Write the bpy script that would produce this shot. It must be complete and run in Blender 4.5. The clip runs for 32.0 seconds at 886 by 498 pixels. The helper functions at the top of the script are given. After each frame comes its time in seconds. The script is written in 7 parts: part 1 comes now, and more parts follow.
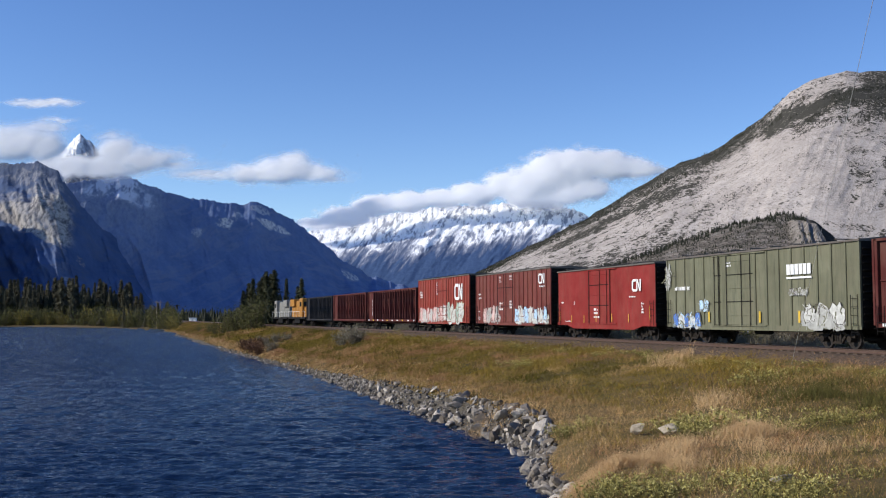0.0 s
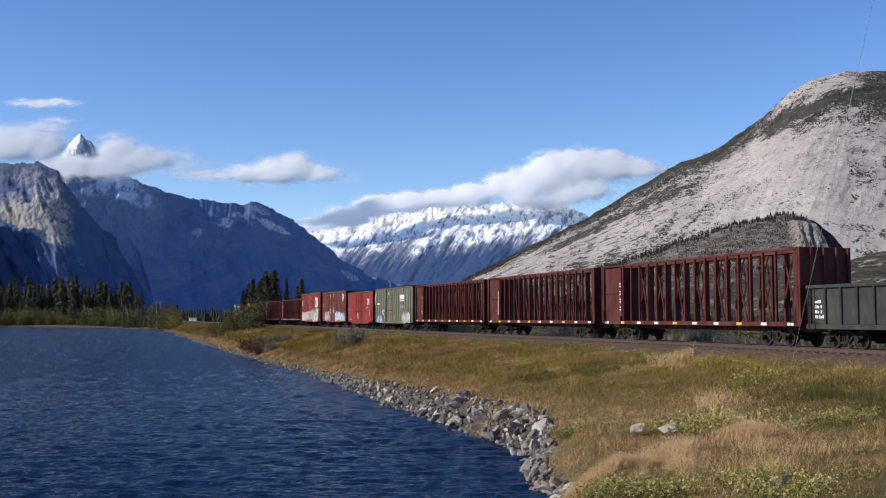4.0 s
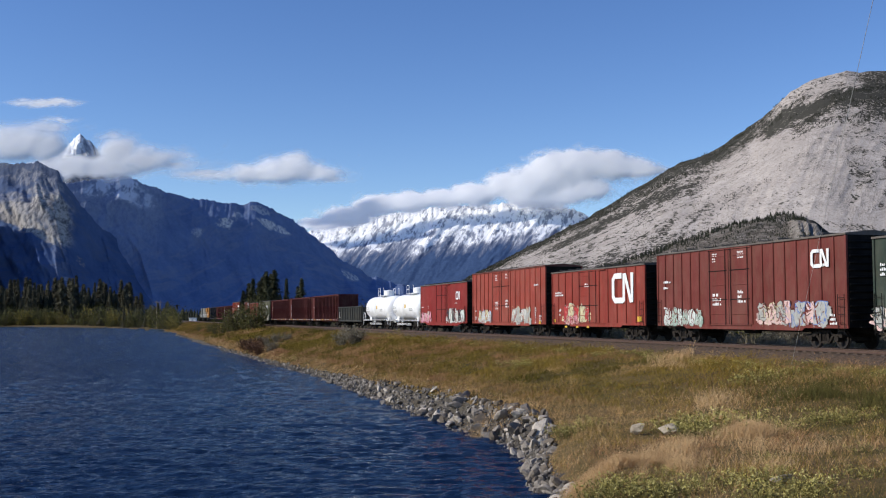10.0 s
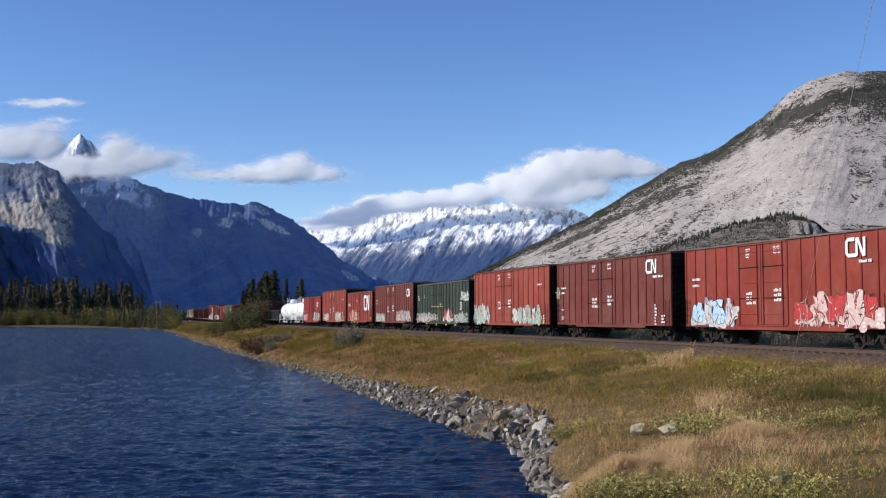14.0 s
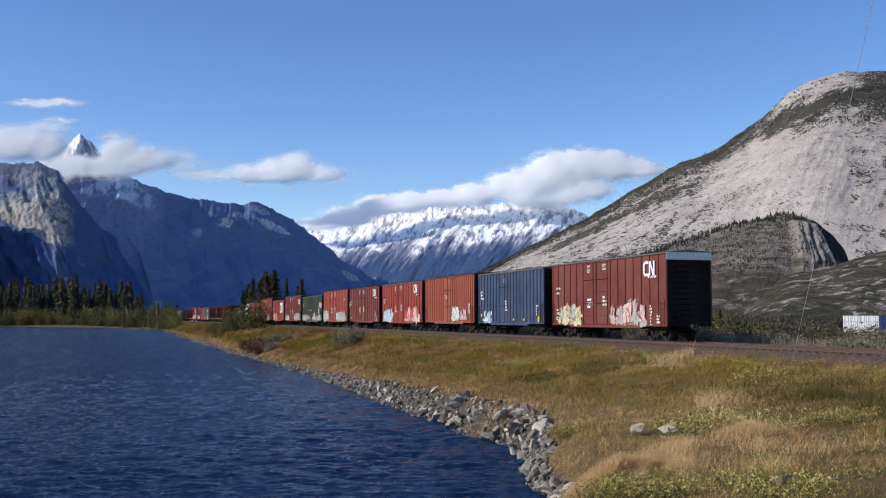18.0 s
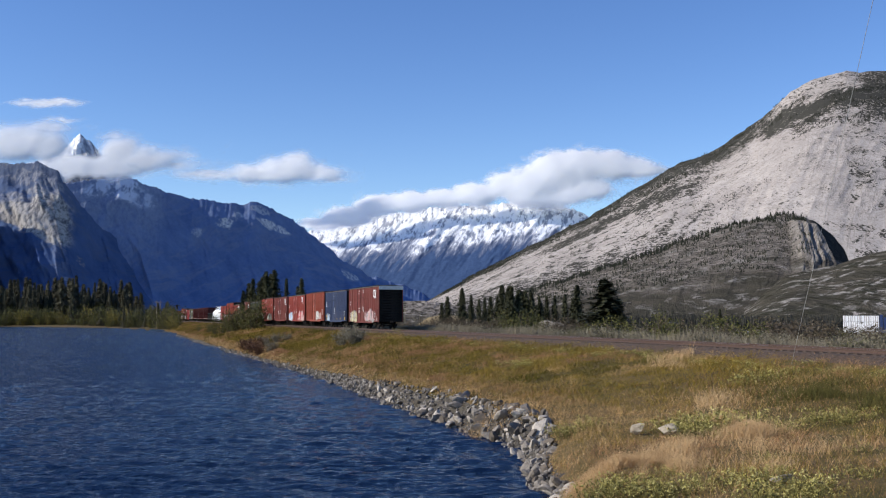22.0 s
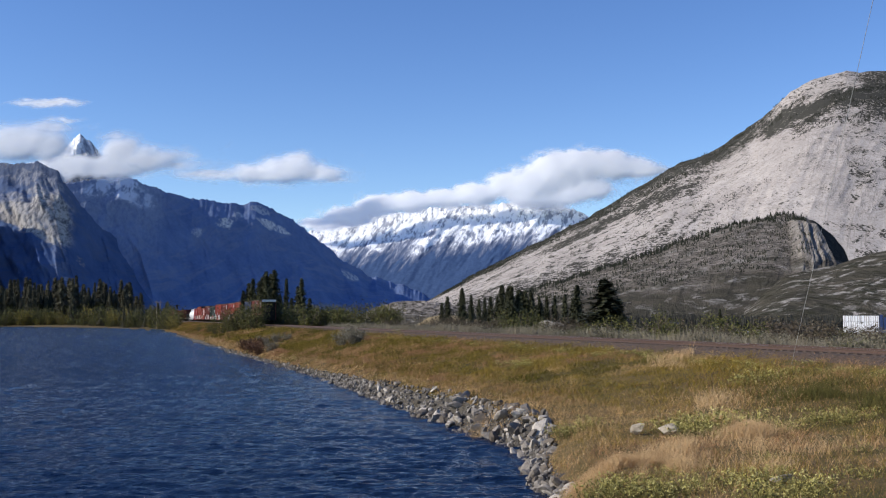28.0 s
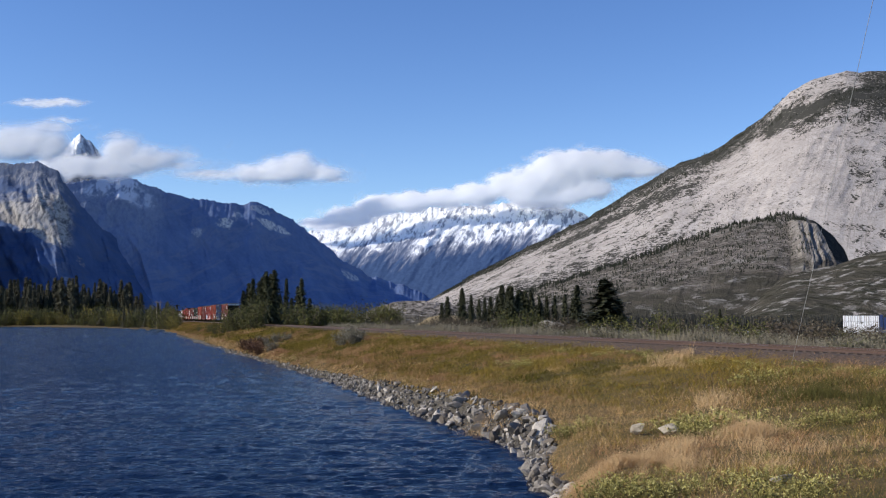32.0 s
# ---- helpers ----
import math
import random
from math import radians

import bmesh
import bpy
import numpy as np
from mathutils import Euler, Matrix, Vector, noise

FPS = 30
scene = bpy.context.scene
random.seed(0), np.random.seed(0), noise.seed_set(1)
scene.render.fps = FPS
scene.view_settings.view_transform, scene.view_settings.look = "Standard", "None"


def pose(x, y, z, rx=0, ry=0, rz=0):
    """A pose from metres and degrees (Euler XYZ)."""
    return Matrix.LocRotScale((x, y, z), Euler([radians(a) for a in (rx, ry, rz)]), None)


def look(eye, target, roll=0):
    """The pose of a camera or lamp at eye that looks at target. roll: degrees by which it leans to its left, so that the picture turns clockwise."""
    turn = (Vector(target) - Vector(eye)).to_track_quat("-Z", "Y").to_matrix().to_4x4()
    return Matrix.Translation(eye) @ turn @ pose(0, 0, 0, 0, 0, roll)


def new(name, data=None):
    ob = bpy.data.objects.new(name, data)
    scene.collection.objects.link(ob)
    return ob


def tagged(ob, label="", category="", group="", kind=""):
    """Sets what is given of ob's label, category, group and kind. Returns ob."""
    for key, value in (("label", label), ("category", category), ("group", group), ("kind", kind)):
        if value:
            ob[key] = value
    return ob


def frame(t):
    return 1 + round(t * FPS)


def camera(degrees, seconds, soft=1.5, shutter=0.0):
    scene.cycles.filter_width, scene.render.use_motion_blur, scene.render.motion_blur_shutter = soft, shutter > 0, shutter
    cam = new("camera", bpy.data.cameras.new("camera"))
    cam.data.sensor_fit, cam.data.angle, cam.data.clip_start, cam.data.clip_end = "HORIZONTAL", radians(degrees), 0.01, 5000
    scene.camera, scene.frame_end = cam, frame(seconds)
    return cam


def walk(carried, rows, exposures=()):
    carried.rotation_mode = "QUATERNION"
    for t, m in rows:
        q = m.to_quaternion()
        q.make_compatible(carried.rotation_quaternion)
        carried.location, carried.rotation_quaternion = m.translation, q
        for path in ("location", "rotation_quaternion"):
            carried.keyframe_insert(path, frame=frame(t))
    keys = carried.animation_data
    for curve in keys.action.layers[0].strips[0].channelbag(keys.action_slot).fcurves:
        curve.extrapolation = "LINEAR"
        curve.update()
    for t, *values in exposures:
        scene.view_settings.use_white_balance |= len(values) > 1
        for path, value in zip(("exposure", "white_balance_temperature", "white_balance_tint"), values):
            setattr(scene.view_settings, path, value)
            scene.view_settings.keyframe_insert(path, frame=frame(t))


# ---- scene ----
cam = camera(46.83, 32.0, soft=1.15)
walk(cam, [(0.0, pose(0, 0, 5.0, 93.84, 0, 0)), (32.0, pose(0, 0, 5.0, 93.84, 0, 0))], exposures=((0.0, 0.26), (3.0, 0.27), (6.0, 0.24), (7.0, 0.14), (9.0, 0.10), (10.0, 0.10), (11.0, 0.17), (13.0, 0.22), (18.0, 0.24), (20.0, 0.26), (22.0, 0.29), (32.0, 0.29)))

# world, sun
SUN_ROT, SUN_EL = radians(258), radians(31)
world = bpy.data.worlds.new("sky")
scene.world = world
world.use_nodes = True
_nt = world.node_tree
_sky = _nt.nodes.new("ShaderNodeTexSky")
_sky.sky_type, _sky.sun_disc = "NISHITA", False
_sky.sun_elevation, _sky.sun_rotation = SUN_EL, SUN_ROT
_sky.altitude, _sky.air_density, _sky.dust_density, _sky.ozone_density = 1500, 1.0, 0.2, 2.5
_rich = _nt.nodes.new("ShaderNodeHueSaturation")
_rich.inputs["Saturation"].default_value = 1.2
_rich.inputs["Hue"].default_value = 0.512
_nt.links.new(_sky.outputs[0], _rich.inputs["Color"])
_nt.links.new(_rich.outputs[0], _nt.nodes["Background"].inputs[0])
_nt.nodes["Background"].inputs[1].default_value = 0.135
sun = new("sun", bpy.data.lights.new("sun", "SUN"))
sun.data.energy, sun.data.angle, sun.data.color = 3.9, radians(0.5), (1.0, 0.94, 0.85)
_s = Vector((math.sin(SUN_ROT) * math.cos(SUN_EL), math.cos(SUN_ROT) * math.cos(SUN_EL), math.sin(SUN_EL)))
sun.matrix_world = look(_s * 100, (0, 0, 0))


# ---- node helpers ----
class Mat:
    """A node material with short ways to add its nodes."""

    def __init__(self, name, rough=0.8, metal=0.0):
        self.m = bpy.data.materials.new(name)
        self.m.use_nodes = True
        self.t = self.m.node_tree
        self.b = self.t.nodes["Principled BSDF"]
        self.b.inputs["Roughness"].default_value = rough
        self.b.inputs["Metallic"].default_value = metal
        self.b.inputs["Specular IOR Level"].default_value = 0.2
        self.co = None

    def node(self, kind, **kw):
        n = self.t.nodes.new(kind)
        for k, v in kw.items():
            n.inputs[k].default_value = v
        return n

    def link(self, a, b):
        self.t.links.new(a, b)

    def coords(self, which="Object"):
        if self.co is None:
            self.co = self.t.nodes.new("ShaderNodeTexCoord")
        return self.co.outputs[which]

    def stretch(self, vec, sx, sy, sz, rz=0.0, rx=0.0, ry=0.0):
        n = self.t.nodes.new("ShaderNodeMapping")
        n.inputs["Scale"].default_value = (sx, sy, sz)
        n.inputs["Rotation"].default_value = (rx, ry, rz)
        self.link(vec, n.inputs["Vector"])
        return n.outputs[0]

    def noise(self, scale, detail=4.0, rough=0.55, vec=None, dist=0.0):
        n = self.node("ShaderNodeTexNoise", Scale=scale, Detail=detail, Roughness=rough, Distortion=dist)
        self.link(vec if vec is not None else self.coords(), n.inputs["Vector"])
        return n.outputs["Fac"]

    def cells(self, scale, vec=None, feature="F1", out="Distance"):
        n = self.node("ShaderNodeTexVoronoi", Scale=scale)
        n.feature = feature
        self.link(vec if vec is not None else self.coords(), n.inputs["Vector"])
        return n.outputs[out]

    def ramp(self, fac, *stops):
        n = self.t.nodes.new("ShaderNodeValToRGB")
        e = n.color_ramp.elements
        while len(e) < len(stops):
            e.new(0.5)
        for el, (p, c) in zip(e, stops):
            el.position = p
            el.color = (c, c, c, 1) if isinstance(c, (int, float)) else (*c, 1)
        self.link(fac, n.inputs[0])
        return n.outputs[0]

    def mix(self, fac, a, b, mode="MIX"):
        n = self.t.nodes.new("ShaderNodeMix")
        n.data_type, n.blend_type = "RGBA", mode
        for k, v in ((0, fac), (6, a), (7, b)):
            if isinstance(v, (int, float)):
                n.inputs[k].default_value = v
            elif isinstance(v, tuple):
                n.inputs[k].default_value = (*v, 1)
            else:
                self.link(v, n.inputs[k])
        return n.outputs[2]

    def math(self, op, a, b=0.5, clamp=False):
        n = self.t.nodes.new("ShaderNodeMath")
        n.operation, n.use_clamp = op, clamp
        for k, v in ((0, a), (1, b)):
            if isinstance(v, (int, float)):
                n.inputs[k].default_value = v
            else:
                self.link(v, n.inputs[k])
        return n.outputs[0]

    def axis(self, which, vec=None):
        n = self.t.nodes.new("ShaderNodeSeparateXYZ")
        self.link(vec if vec is not None else self.coords(), n.inputs[0])
        return n.outputs[which]

    def geometry(self, which):
        return self.t.nodes.new("ShaderNodeNewGeometry").outputs[which]

    def rand(self):
        return self.t.nodes.new("ShaderNodeObjectInfo").outputs["Random"]

    def color(self, c):
        if isinstance(c, tuple):
            self.b.inputs["Base Color"].default_value = (*c, 1)
        else:
            self.link(c, self.b.inputs["Base Color"])
        return self

    def bump(self, h, strength=0.5, dist=0.02):
        n = self.node("ShaderNodeBump", Strength=strength, Distance=dist)
        self.link(h, n.inputs["Height"])
        self.link(n.outputs[0], self.b.inputs["Normal"])
        return self

    def rough(self, r):
        self.link(r, self.b.inputs["Roughness"])
        return self

    def uvnoise(self, su, sv, scale=1.0, detail=5, rough=0.6, dist=0.0):
        return self.noise(scale, detail, rough, self.stretch(self.uv, su, sv, 1), dist)

    def slant(self, su, sv, lean):
        """UV stretched for streaks that run down a mountainside and lean to one side."""
        u, v = self.axis(0, self.uv), self.axis(1, self.uv)
        n = self.t.nodes.new("ShaderNodeCombineXYZ")
        self.link(self.math("ADD", self.math("MULTIPLY", u, su), self.math("MULTIPLY", v, su * lean)), n.inputs[0])
        self.link(self.math("MULTIPLY", v, sv), n.inputs[1])
        return n.outputs[0]

    def outcrop(self, u, v, ru, rv, wobble=0.8, size=9.0):
        """1 inside a ragged spot round (u, v) of the mountainside, 0 outside."""
        a = self.math("DIVIDE", self.math("SUBTRACT", self.axis(0, self.uv), u), ru)
        b = self.math("DIVIDE", self.math("SUBTRACT", self.axis(1, self.uv), v), rv)
        d = self.math("SQRT", self.math("ADD", self.math("MULTIPLY", a, a), self.math("MULTIPLY", b, b)))
        d = self.math("ADD", d, self.math("MULTIPLY", self.math("SUBTRACT", self.noise(size, 6, 0.68, self.uv), 0.5), wobble * 2.4))
        return self.ramp(d, (0.62, 1.0), (0.9, 0.0))


def worn_paint(name, c, wear=(0.12, 0.06, 0.04), amount=0.5, rough=0.6):
    """Weathered paint: sheets of slightly different age, faded patches, vertical runs of rust and soot, scratches."""
    m = Mat(name, rough)
    big = m.noise(0.7, 3)
    fine = m.noise(14, 5, 0.65)
    sheet = m.cells(0.85, m.stretch(m.coords(), 1.0, 0.0, 0.12), out="Color")
    streak = m.noise(3.0, 4, 0.6, m.stretch(m.coords(), 2.2, 2.2, 0.22))
    runs = m.noise(6.0, 5, 0.7, m.stretch(m.coords(), 2.6, 2.6, 0.10), 0.3)
    pale = tuple(min(1, v * 1.25 + 0.014) for v in c)
    dim = tuple(v * 0.78 for v in c)
    base = m.mix(m.ramp(big, (0.35, 0.0), (0.7, 1.0)), c, pale)
    base = m.mix(m.math("MULTIPLY", m.ramp(sheet, (0.3, 1.0), (0.7, 0.0)), min(1.0, amount * 0.9)), base, dim)
    base = m.mix(m.math("MULTIPLY", m.ramp(streak, (0.5, 0.0), (0.72, 1.0)), amount), base, wear)
    base = m.mix(m.math("MULTIPLY", m.ramp(runs, (0.54, 0.0), (0.68, 1.0)), amount * 0.9), base, tuple(v * 0.5 for v in wear))
    base = m.mix(m.math("MULTIPLY", m.ramp(fine, (0.58, 0.0), (0.75, 1.0)), amount * 0.7), base, wear)
    dust = m.noise(1.1, 5, 0.7, m.stretch(m.coords(), 1.0, 1.0, 0.5))
    base = m.mix(m.math("MULTIPLY", m.ramp(dust, (0.42, 0.0), (0.68, 1.0)), amount * 0.6), base, tuple(0.6 * k + 0.075 + 0.03 * (2 - i) for i, k in enumerate(c)))
    m.color(base).rough(m.ramp(fine, (0.3, rough - 0.12), (0.7, rough + 0.15)))
    m.bump(fine, 0.15, 0.01)
    return m.m


def plain(name, c, rough=0.7, metal=0.0, vary=0.25, scale=9.0):
    m = Mat(name, rough, metal)
    n1 = m.noise(scale, 5, 0.6)
    dark = tuple(v * (1 - vary) for v in c)
    pale = tuple(min(1, v * (1 + vary)) for v in c)
    m.color(m.mix(m.ramp(n1, (0.3, 0.0), (0.7, 1.0)), dark, pale)).bump(n1, 0.12, 0.01)
    return m.m


# ---- mesh helpers ----
def mesh_of(name, bm, mats=(), smooth=False):
    me = bpy.data.meshes.new(name)
    bm.normal_update()
    bm.to_mesh(me)
    bm.free()
    for m in mats if isinstance(mats, (tuple, list)) else (mats,):
        me.materials.append(m)
    if smooth:
        me.polygons.foreach_set("use_smooth", [True] * len(me.polygons))
    return me


def raw_mesh(name, verts, faces, mats=(), smooth=False):
    me = bpy.data.meshes.new(name)
    me.from_pydata(verts, [], faces)
    for m in mats if isinstance(mats, (tuple, list)) else (mats,):
        me.materials.append(m)
    if smooth:
        me.polygons.foreach_set("use_smooth", [True] * len(me.polygons))
    return me


def tri_soup(name, verts, size, mats=(), index=None):
    """One mesh of loose faces with size corners each, from a numpy array of corners (n, 3)."""
    me = bpy.data.meshes.new(name)
    n = len(verts)
    me.vertices.add(n)
    me.vertices.foreach_set("co", np.asarray(verts, dtype=np.float32).ravel())
    me.loops.add(n)
    me.loops.foreach_set("vertex_index", np.arange(n, dtype=np.int32))
    me.polygons.add(n // size)
    me.polygons.foreach_set("loop_start", np.arange(0, n, size, dtype=np.int32))
    for m in mats if isinstance(mats, (tuple, list)) else (mats,):
        me.materials.append(m)
    if index is not None:
        me.polygons.foreach_set("material_index", np.asarray(index, dtype=np.int32))
    me.update(calc_edges=True)
    return me


def part(name, bm, material, parent, label="", smooth=False):
    """Links a bmesh, or a ready mesh, as one mesh object under a thing or under a part."""
    me = bm if isinstance(bm, bpy.types.Mesh) else mesh_of(name, bm, material, smooth)
    ob = new(name, me)
    ob.parent = parent
    if label:
        ob["label"] = label
    return ob


def thing(name, m, label, category, group="", kind=""):
    ob = new(name)
    ob.empty_display_size = 0.3
    ob.matrix_world = m
    return tagged(ob, label, category, group, kind)


def box(bm, x0, x1, y0, y1, z0, z1, mi=0):
    v = [bm.verts.new(p) for p in ((x0, y0, z0), (x1, y0, z0), (x1, y1, z0), (x0, y1, z0), (x0, y0, z1), (x1, y0, z1), (x1, y1, z1), (x0, y1, z1))]
    for ids in ((0, 3, 2, 1), (4, 5, 6, 7), (0, 1, 5, 4), (1, 2, 6, 5), (2, 3, 7, 6), (3, 0, 4, 7)):
        bm.faces.new([v[i] for i in ids]).material_index = mi


def boxes(*dims):
    bm = bmesh.new()
    for d in dims:
        box(bm, *d)
    return bm


def bevelled(bm, r=0.02):
    bmesh.ops.bevel(bm, geom=list(bm.edges), offset=r, segments=1, affect="EDGES", profile=0.5)
    return bm


def tube(bm, a, b, r, n=8, r2=None, caps=True, mi=0):
    a, b = Vector(a), Vector(b)
    w = (b - a).normalized()
    u = w.orthogonal().normalized()
    v = w.cross(u)
    r2 = r if r2 is None else r2
    ra = [bm.verts.new(a + r * (math.cos(t) * u + math.sin(t) * v)) for t in (2 * math.pi * k / n for k in range(n))]
    rb = [bm.verts.new(b + r2 * (math.cos(t) * u + math.sin(t) * v)) for t in (2 * math.pi * k / n for k in range(n))]
    for k in range(n):
        bm.faces.new((ra[k], ra[(k + 1) % n], rb[(k + 1) % n], rb[k])).material_index = mi
    if caps:
        bm.faces.new(ra[::-1]).material_index = mi
        bm.faces.new(rb).material_index = mi


def lathe(bm, profile, n=16, axis="x", mi=0):
    """Turns a profile of (along, radius) round the x, y or z axis."""
    rings = []
    for d, r in profile:
        ring = []
        for k in range(n):
            t = 2 * math.pi * k / n
            c, s = r * math.cos(t), r * math.sin(t)
            ring.append(bm.verts.new({"x": (d, c, s), "y": (s, d, c), "z": (c, s, d)}[axis]))
        rings.append(ring)
    for a, b in zip(rings, rings[1:]):
        for k in range(n):
            bm.faces.new((a[k], a[(k + 1) % n], b[(k + 1) % n], b[k])).material_index = mi
    bm.faces.new(rings[0][::-1]).material_index = mi
    bm.faces.new(rings[-1]).material_index = mi


def prism(bm, poly, y0, y1, mi=0):
    """Extrudes a polygon in (x, z) from y0 to y1."""
    a = [bm.verts.new((x, y0, z)) for x, z in poly]
    b = [bm.verts.new((x, y1, z)) for x, z in poly]
    n = len(poly)
    for k in range(n):
        bm.faces.new((a[k], a[(k + 1) % n], b[(k + 1) % n], b[k])).material_index = mi
    bm.faces.new(a[::-1]).material_index = mi
    bm.faces.new(b).material_index = mi


# ---- the lie of the land ----
TH = 0.3145                       # the railway runs straight, this far to the left of north
TX, TY = 19.30, 42.39             # a point on its centre line
RAIL = 3.635                      # rail top over the water
CT, ST = math.cos(TH), math.sin(TH)
SHORE_S = [-60, -30, -20, -12, -7.5, -5.2, -2.6, 0.5, 3.2, 5.6, 13, 22, 41, 51, 70, 105, 203, 309, 384, 483, 603, 900, 5000]
SHORE_U = [70, 44, 31, 21.4, 19.4, 18.9, 18.1, 16.9, 16.3, 16.5, 16.2, 16.0, 15.1, 14.8, 14.6, 14.8, 13.8, 12.5, 12.0, 30, 91, 270, 2600]
STONY_S, STONY_W = [-14, -6, -3, 1, 5, 22, 35, 48, 80, 300], [0.25, 0.3, 0.5, 1.1, 2.0, 1.8, 1.2, 0.8, 0.45, 0.35]


def on_track(s, u, z=0.0):
    """A place s metres along the railway and u metres to the lake side of its centre line."""
    return Vector((TX - ST * s - CT * u, TY + CT * s - ST * u, z))


def track_coords(x, y):
    dx, dy = x - TX, y - TY
    return -ST * dx + CT * dy, -CT * dx - ST * dy


def ripple(x, y):
    """Smooth uneven ground, about one unit high, at several sizes."""
    return (np.sin(x * 0.31 + 1.3 * np.sin(y * 0.23)) * np.sin(y * 0.27 + 0.7) * 0.5
            + np.sin(x * 0.83 + 2.1 + np.sin(y * 0.61)) * np.sin(y * 0.91) * 0.3
            + np.sin(x * 2.3 + 0.4) * np.sin(y * 2.05 + 1.1 + np.sin(x * 0.9)) * 0.2)


def height(x, y):
    s, u = track_coords(x, y)
    sh = np.interp(s, SHORE_S, SHORE_U) + 0.12 * np.sin(s * 0.9) + 0.12 * np.sin(s * 1.9 + 1)
    w = sh - u                                       # distance inland from the water's edge
    top = RAIL - 0.95
    verge = 4.2
    k = np.clip((u - verge) / np.maximum(sh - 1.7 - verge, 0.5), 0, 1)
    bank = top + (0.95 - top) * (0.75 * k + 0.25 * k * k * (3 - 2 * k))
    bank = np.where(w < 1.7, 0.95 * np.clip(w / 1.7, -4, 1) * np.where(w < 0, 0.5, 1), bank)
    bank = np.maximum(bank, -2.2)
    lake = np.where(s > 330, np.clip(w * 0.05, -2.2, 0.9) , bank)
    side = np.where(s > 330, np.where(u > verge + 3, lake, bank), bank)
    bed = np.interp(np.abs(u), [0, 1.55, 1.8, 2.9, verge], [RAIL - 0.2, RAIL - 0.2, RAIL - 0.25, RAIL - 0.78, top])
    far = np.interp(-u, [verge, 9, 16, 40, 120, 400, 4000], [top, RAIL - 1.5, RAIL - 1.6, 2.2, 1.7, 2.5, 30])
    z = np.where(u > verge, side, np.where(u > -verge, bed, far))
    rough = np.clip((np.abs(u) - verge) / 2.5, 0, 1) * np.clip(w / 2.0, 0, 1)
    return z + rough * ripple(x, y) * np.where(u > 0, 0.13, 0.3)


def ground_z(x, y):
    return float(height(np.array([x]), np.array([y]))[0])


# ---- materials of the land ----
def m_ground():
    m = Mat("earth_and_turf", 0.95)
    big, mid, fine = m.noise(0.12, 3), m.noise(0.9, 5, 0.6), m.noise(9, 5, 0.7)
    c = m.mix(m.ramp(big, (0.38, 0.0), (0.62, 1.0)), (0.13, 0.085, 0.032), (0.075, 0.062, 0.018))
    c = m.mix(m.ramp(mid, (0.42, 0.0), (0.66, 1.0)), c, (0.16, 0.105, 0.045))
    c = m.mix(m.ramp(fine, (0.5, 0.0), (0.75, 1.0)), c, (0.05, 0.045, 0.02))
    m.color(c).bump(fine, 0.6, 0.08)
    return m.m


def m_ballast():
    m = Mat("ballast_stone", 0.9)
    cell = m.cells(14, out="Color")
    d = m.cells(14)
    n = m.noise(1.2, 4)
    c = m.mix(m.ramp(cell, (0.2, 0.0), (0.8, 1.0)), (0.038, 0.027, 0.020), (0.135, 0.098, 0.074))
    c = m.mix(m.ramp(n, (0.4, 0.0), (0.7, 1.0)), c, (0.11, 0.07, 0.045))
    m.color(c).bump(d, 0.9, 0.05)
    return m.m


def m_stone(name="riprap_limestone", a=(0.15, 0.128, 0.104), b=(0.37, 0.325, 0.27), mixed=True):
    m = Mat(name, 0.85)
    n, f = m.noise(1.6, 5, 0.6), m.noise(11, 6, 0.65)
    c = m.mix(m.ramp(n, (0.3, 0.0), (0.7, 1.0)), a, b)
    if mixed:
        c = m.mix(m.ramp(m.rand(), (0.1, 0.85), (0.5, 0.0)), c, (0.115, 0.09, 0.065))
        c = m.mix(m.ramp(m.rand(), (0.74, 0.0), (0.88, 0.85)), c, (0.55, 0.48, 0.39))
    c = m.mix(m.ramp(f, (0.56, 0.0), (0.72, 1.0)), c, (0.10, 0.09, 0.075))
    m.color(c).bump(f, 0.6, 0.06)
    return m.m


def m_water():
    m = Mat("lake_water", 0.14)
    m.b.inputs["IOR"].default_value = 1.33
    m.b.inputs["Specular IOR Level"].default_value = 0.23
    v = m.coords()
    w1 = m.noise(2.4, 4, 0.62, m.stretch(v, 0.5, 1.0, 1, 0.1), 0.3)
    w2 = m.noise(6.0, 4, 0.6, m.stretch(v, 0.5, 1.0, 1, -0.1), 0.3)
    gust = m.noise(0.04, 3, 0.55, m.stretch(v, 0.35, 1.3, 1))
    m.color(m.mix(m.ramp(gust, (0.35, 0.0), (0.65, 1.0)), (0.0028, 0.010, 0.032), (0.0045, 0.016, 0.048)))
    n = m.node("ShaderNodeBump", Strength=0.95, Distance=0.3)
    m.link(m.math("ADD", w1, m.math("MULTIPLY", w2, 0.25)), n.inputs["Height"])
    m.link(n.outputs[0], m.b.inputs["Normal"])
    return m.m


def m_gravel():
    m = Mat("shore_gravel", 0.9)
    cell, d = m.cells(7, out="Color"), m.cells(7)
    c = m.mix(cell, (0.04, 0.034, 0.027), (0.14, 0.12, 0.096))
    m.color(m.mix(m.ramp(m.noise(1.1, 4), (0.4, 0.0), (0.65, 1.0)), c, (0.10, 0.085, 0.06))).bump(d, 0.9, 0.12)
    return m.m


GROUND, BALLAST, STONE, WATER, GRAVEL = m_ground(), m_ballast(), m_stone(), m_water(), m_gravel()


# ---- ground, one sheet to the horizon ----
def steps(a, b, d0, grow, cap):
    out, x, d = [a], a, d0
    while x < b:
        x += d
        d = min(d * grow, cap)
        out.append(min(x, b))
    return out


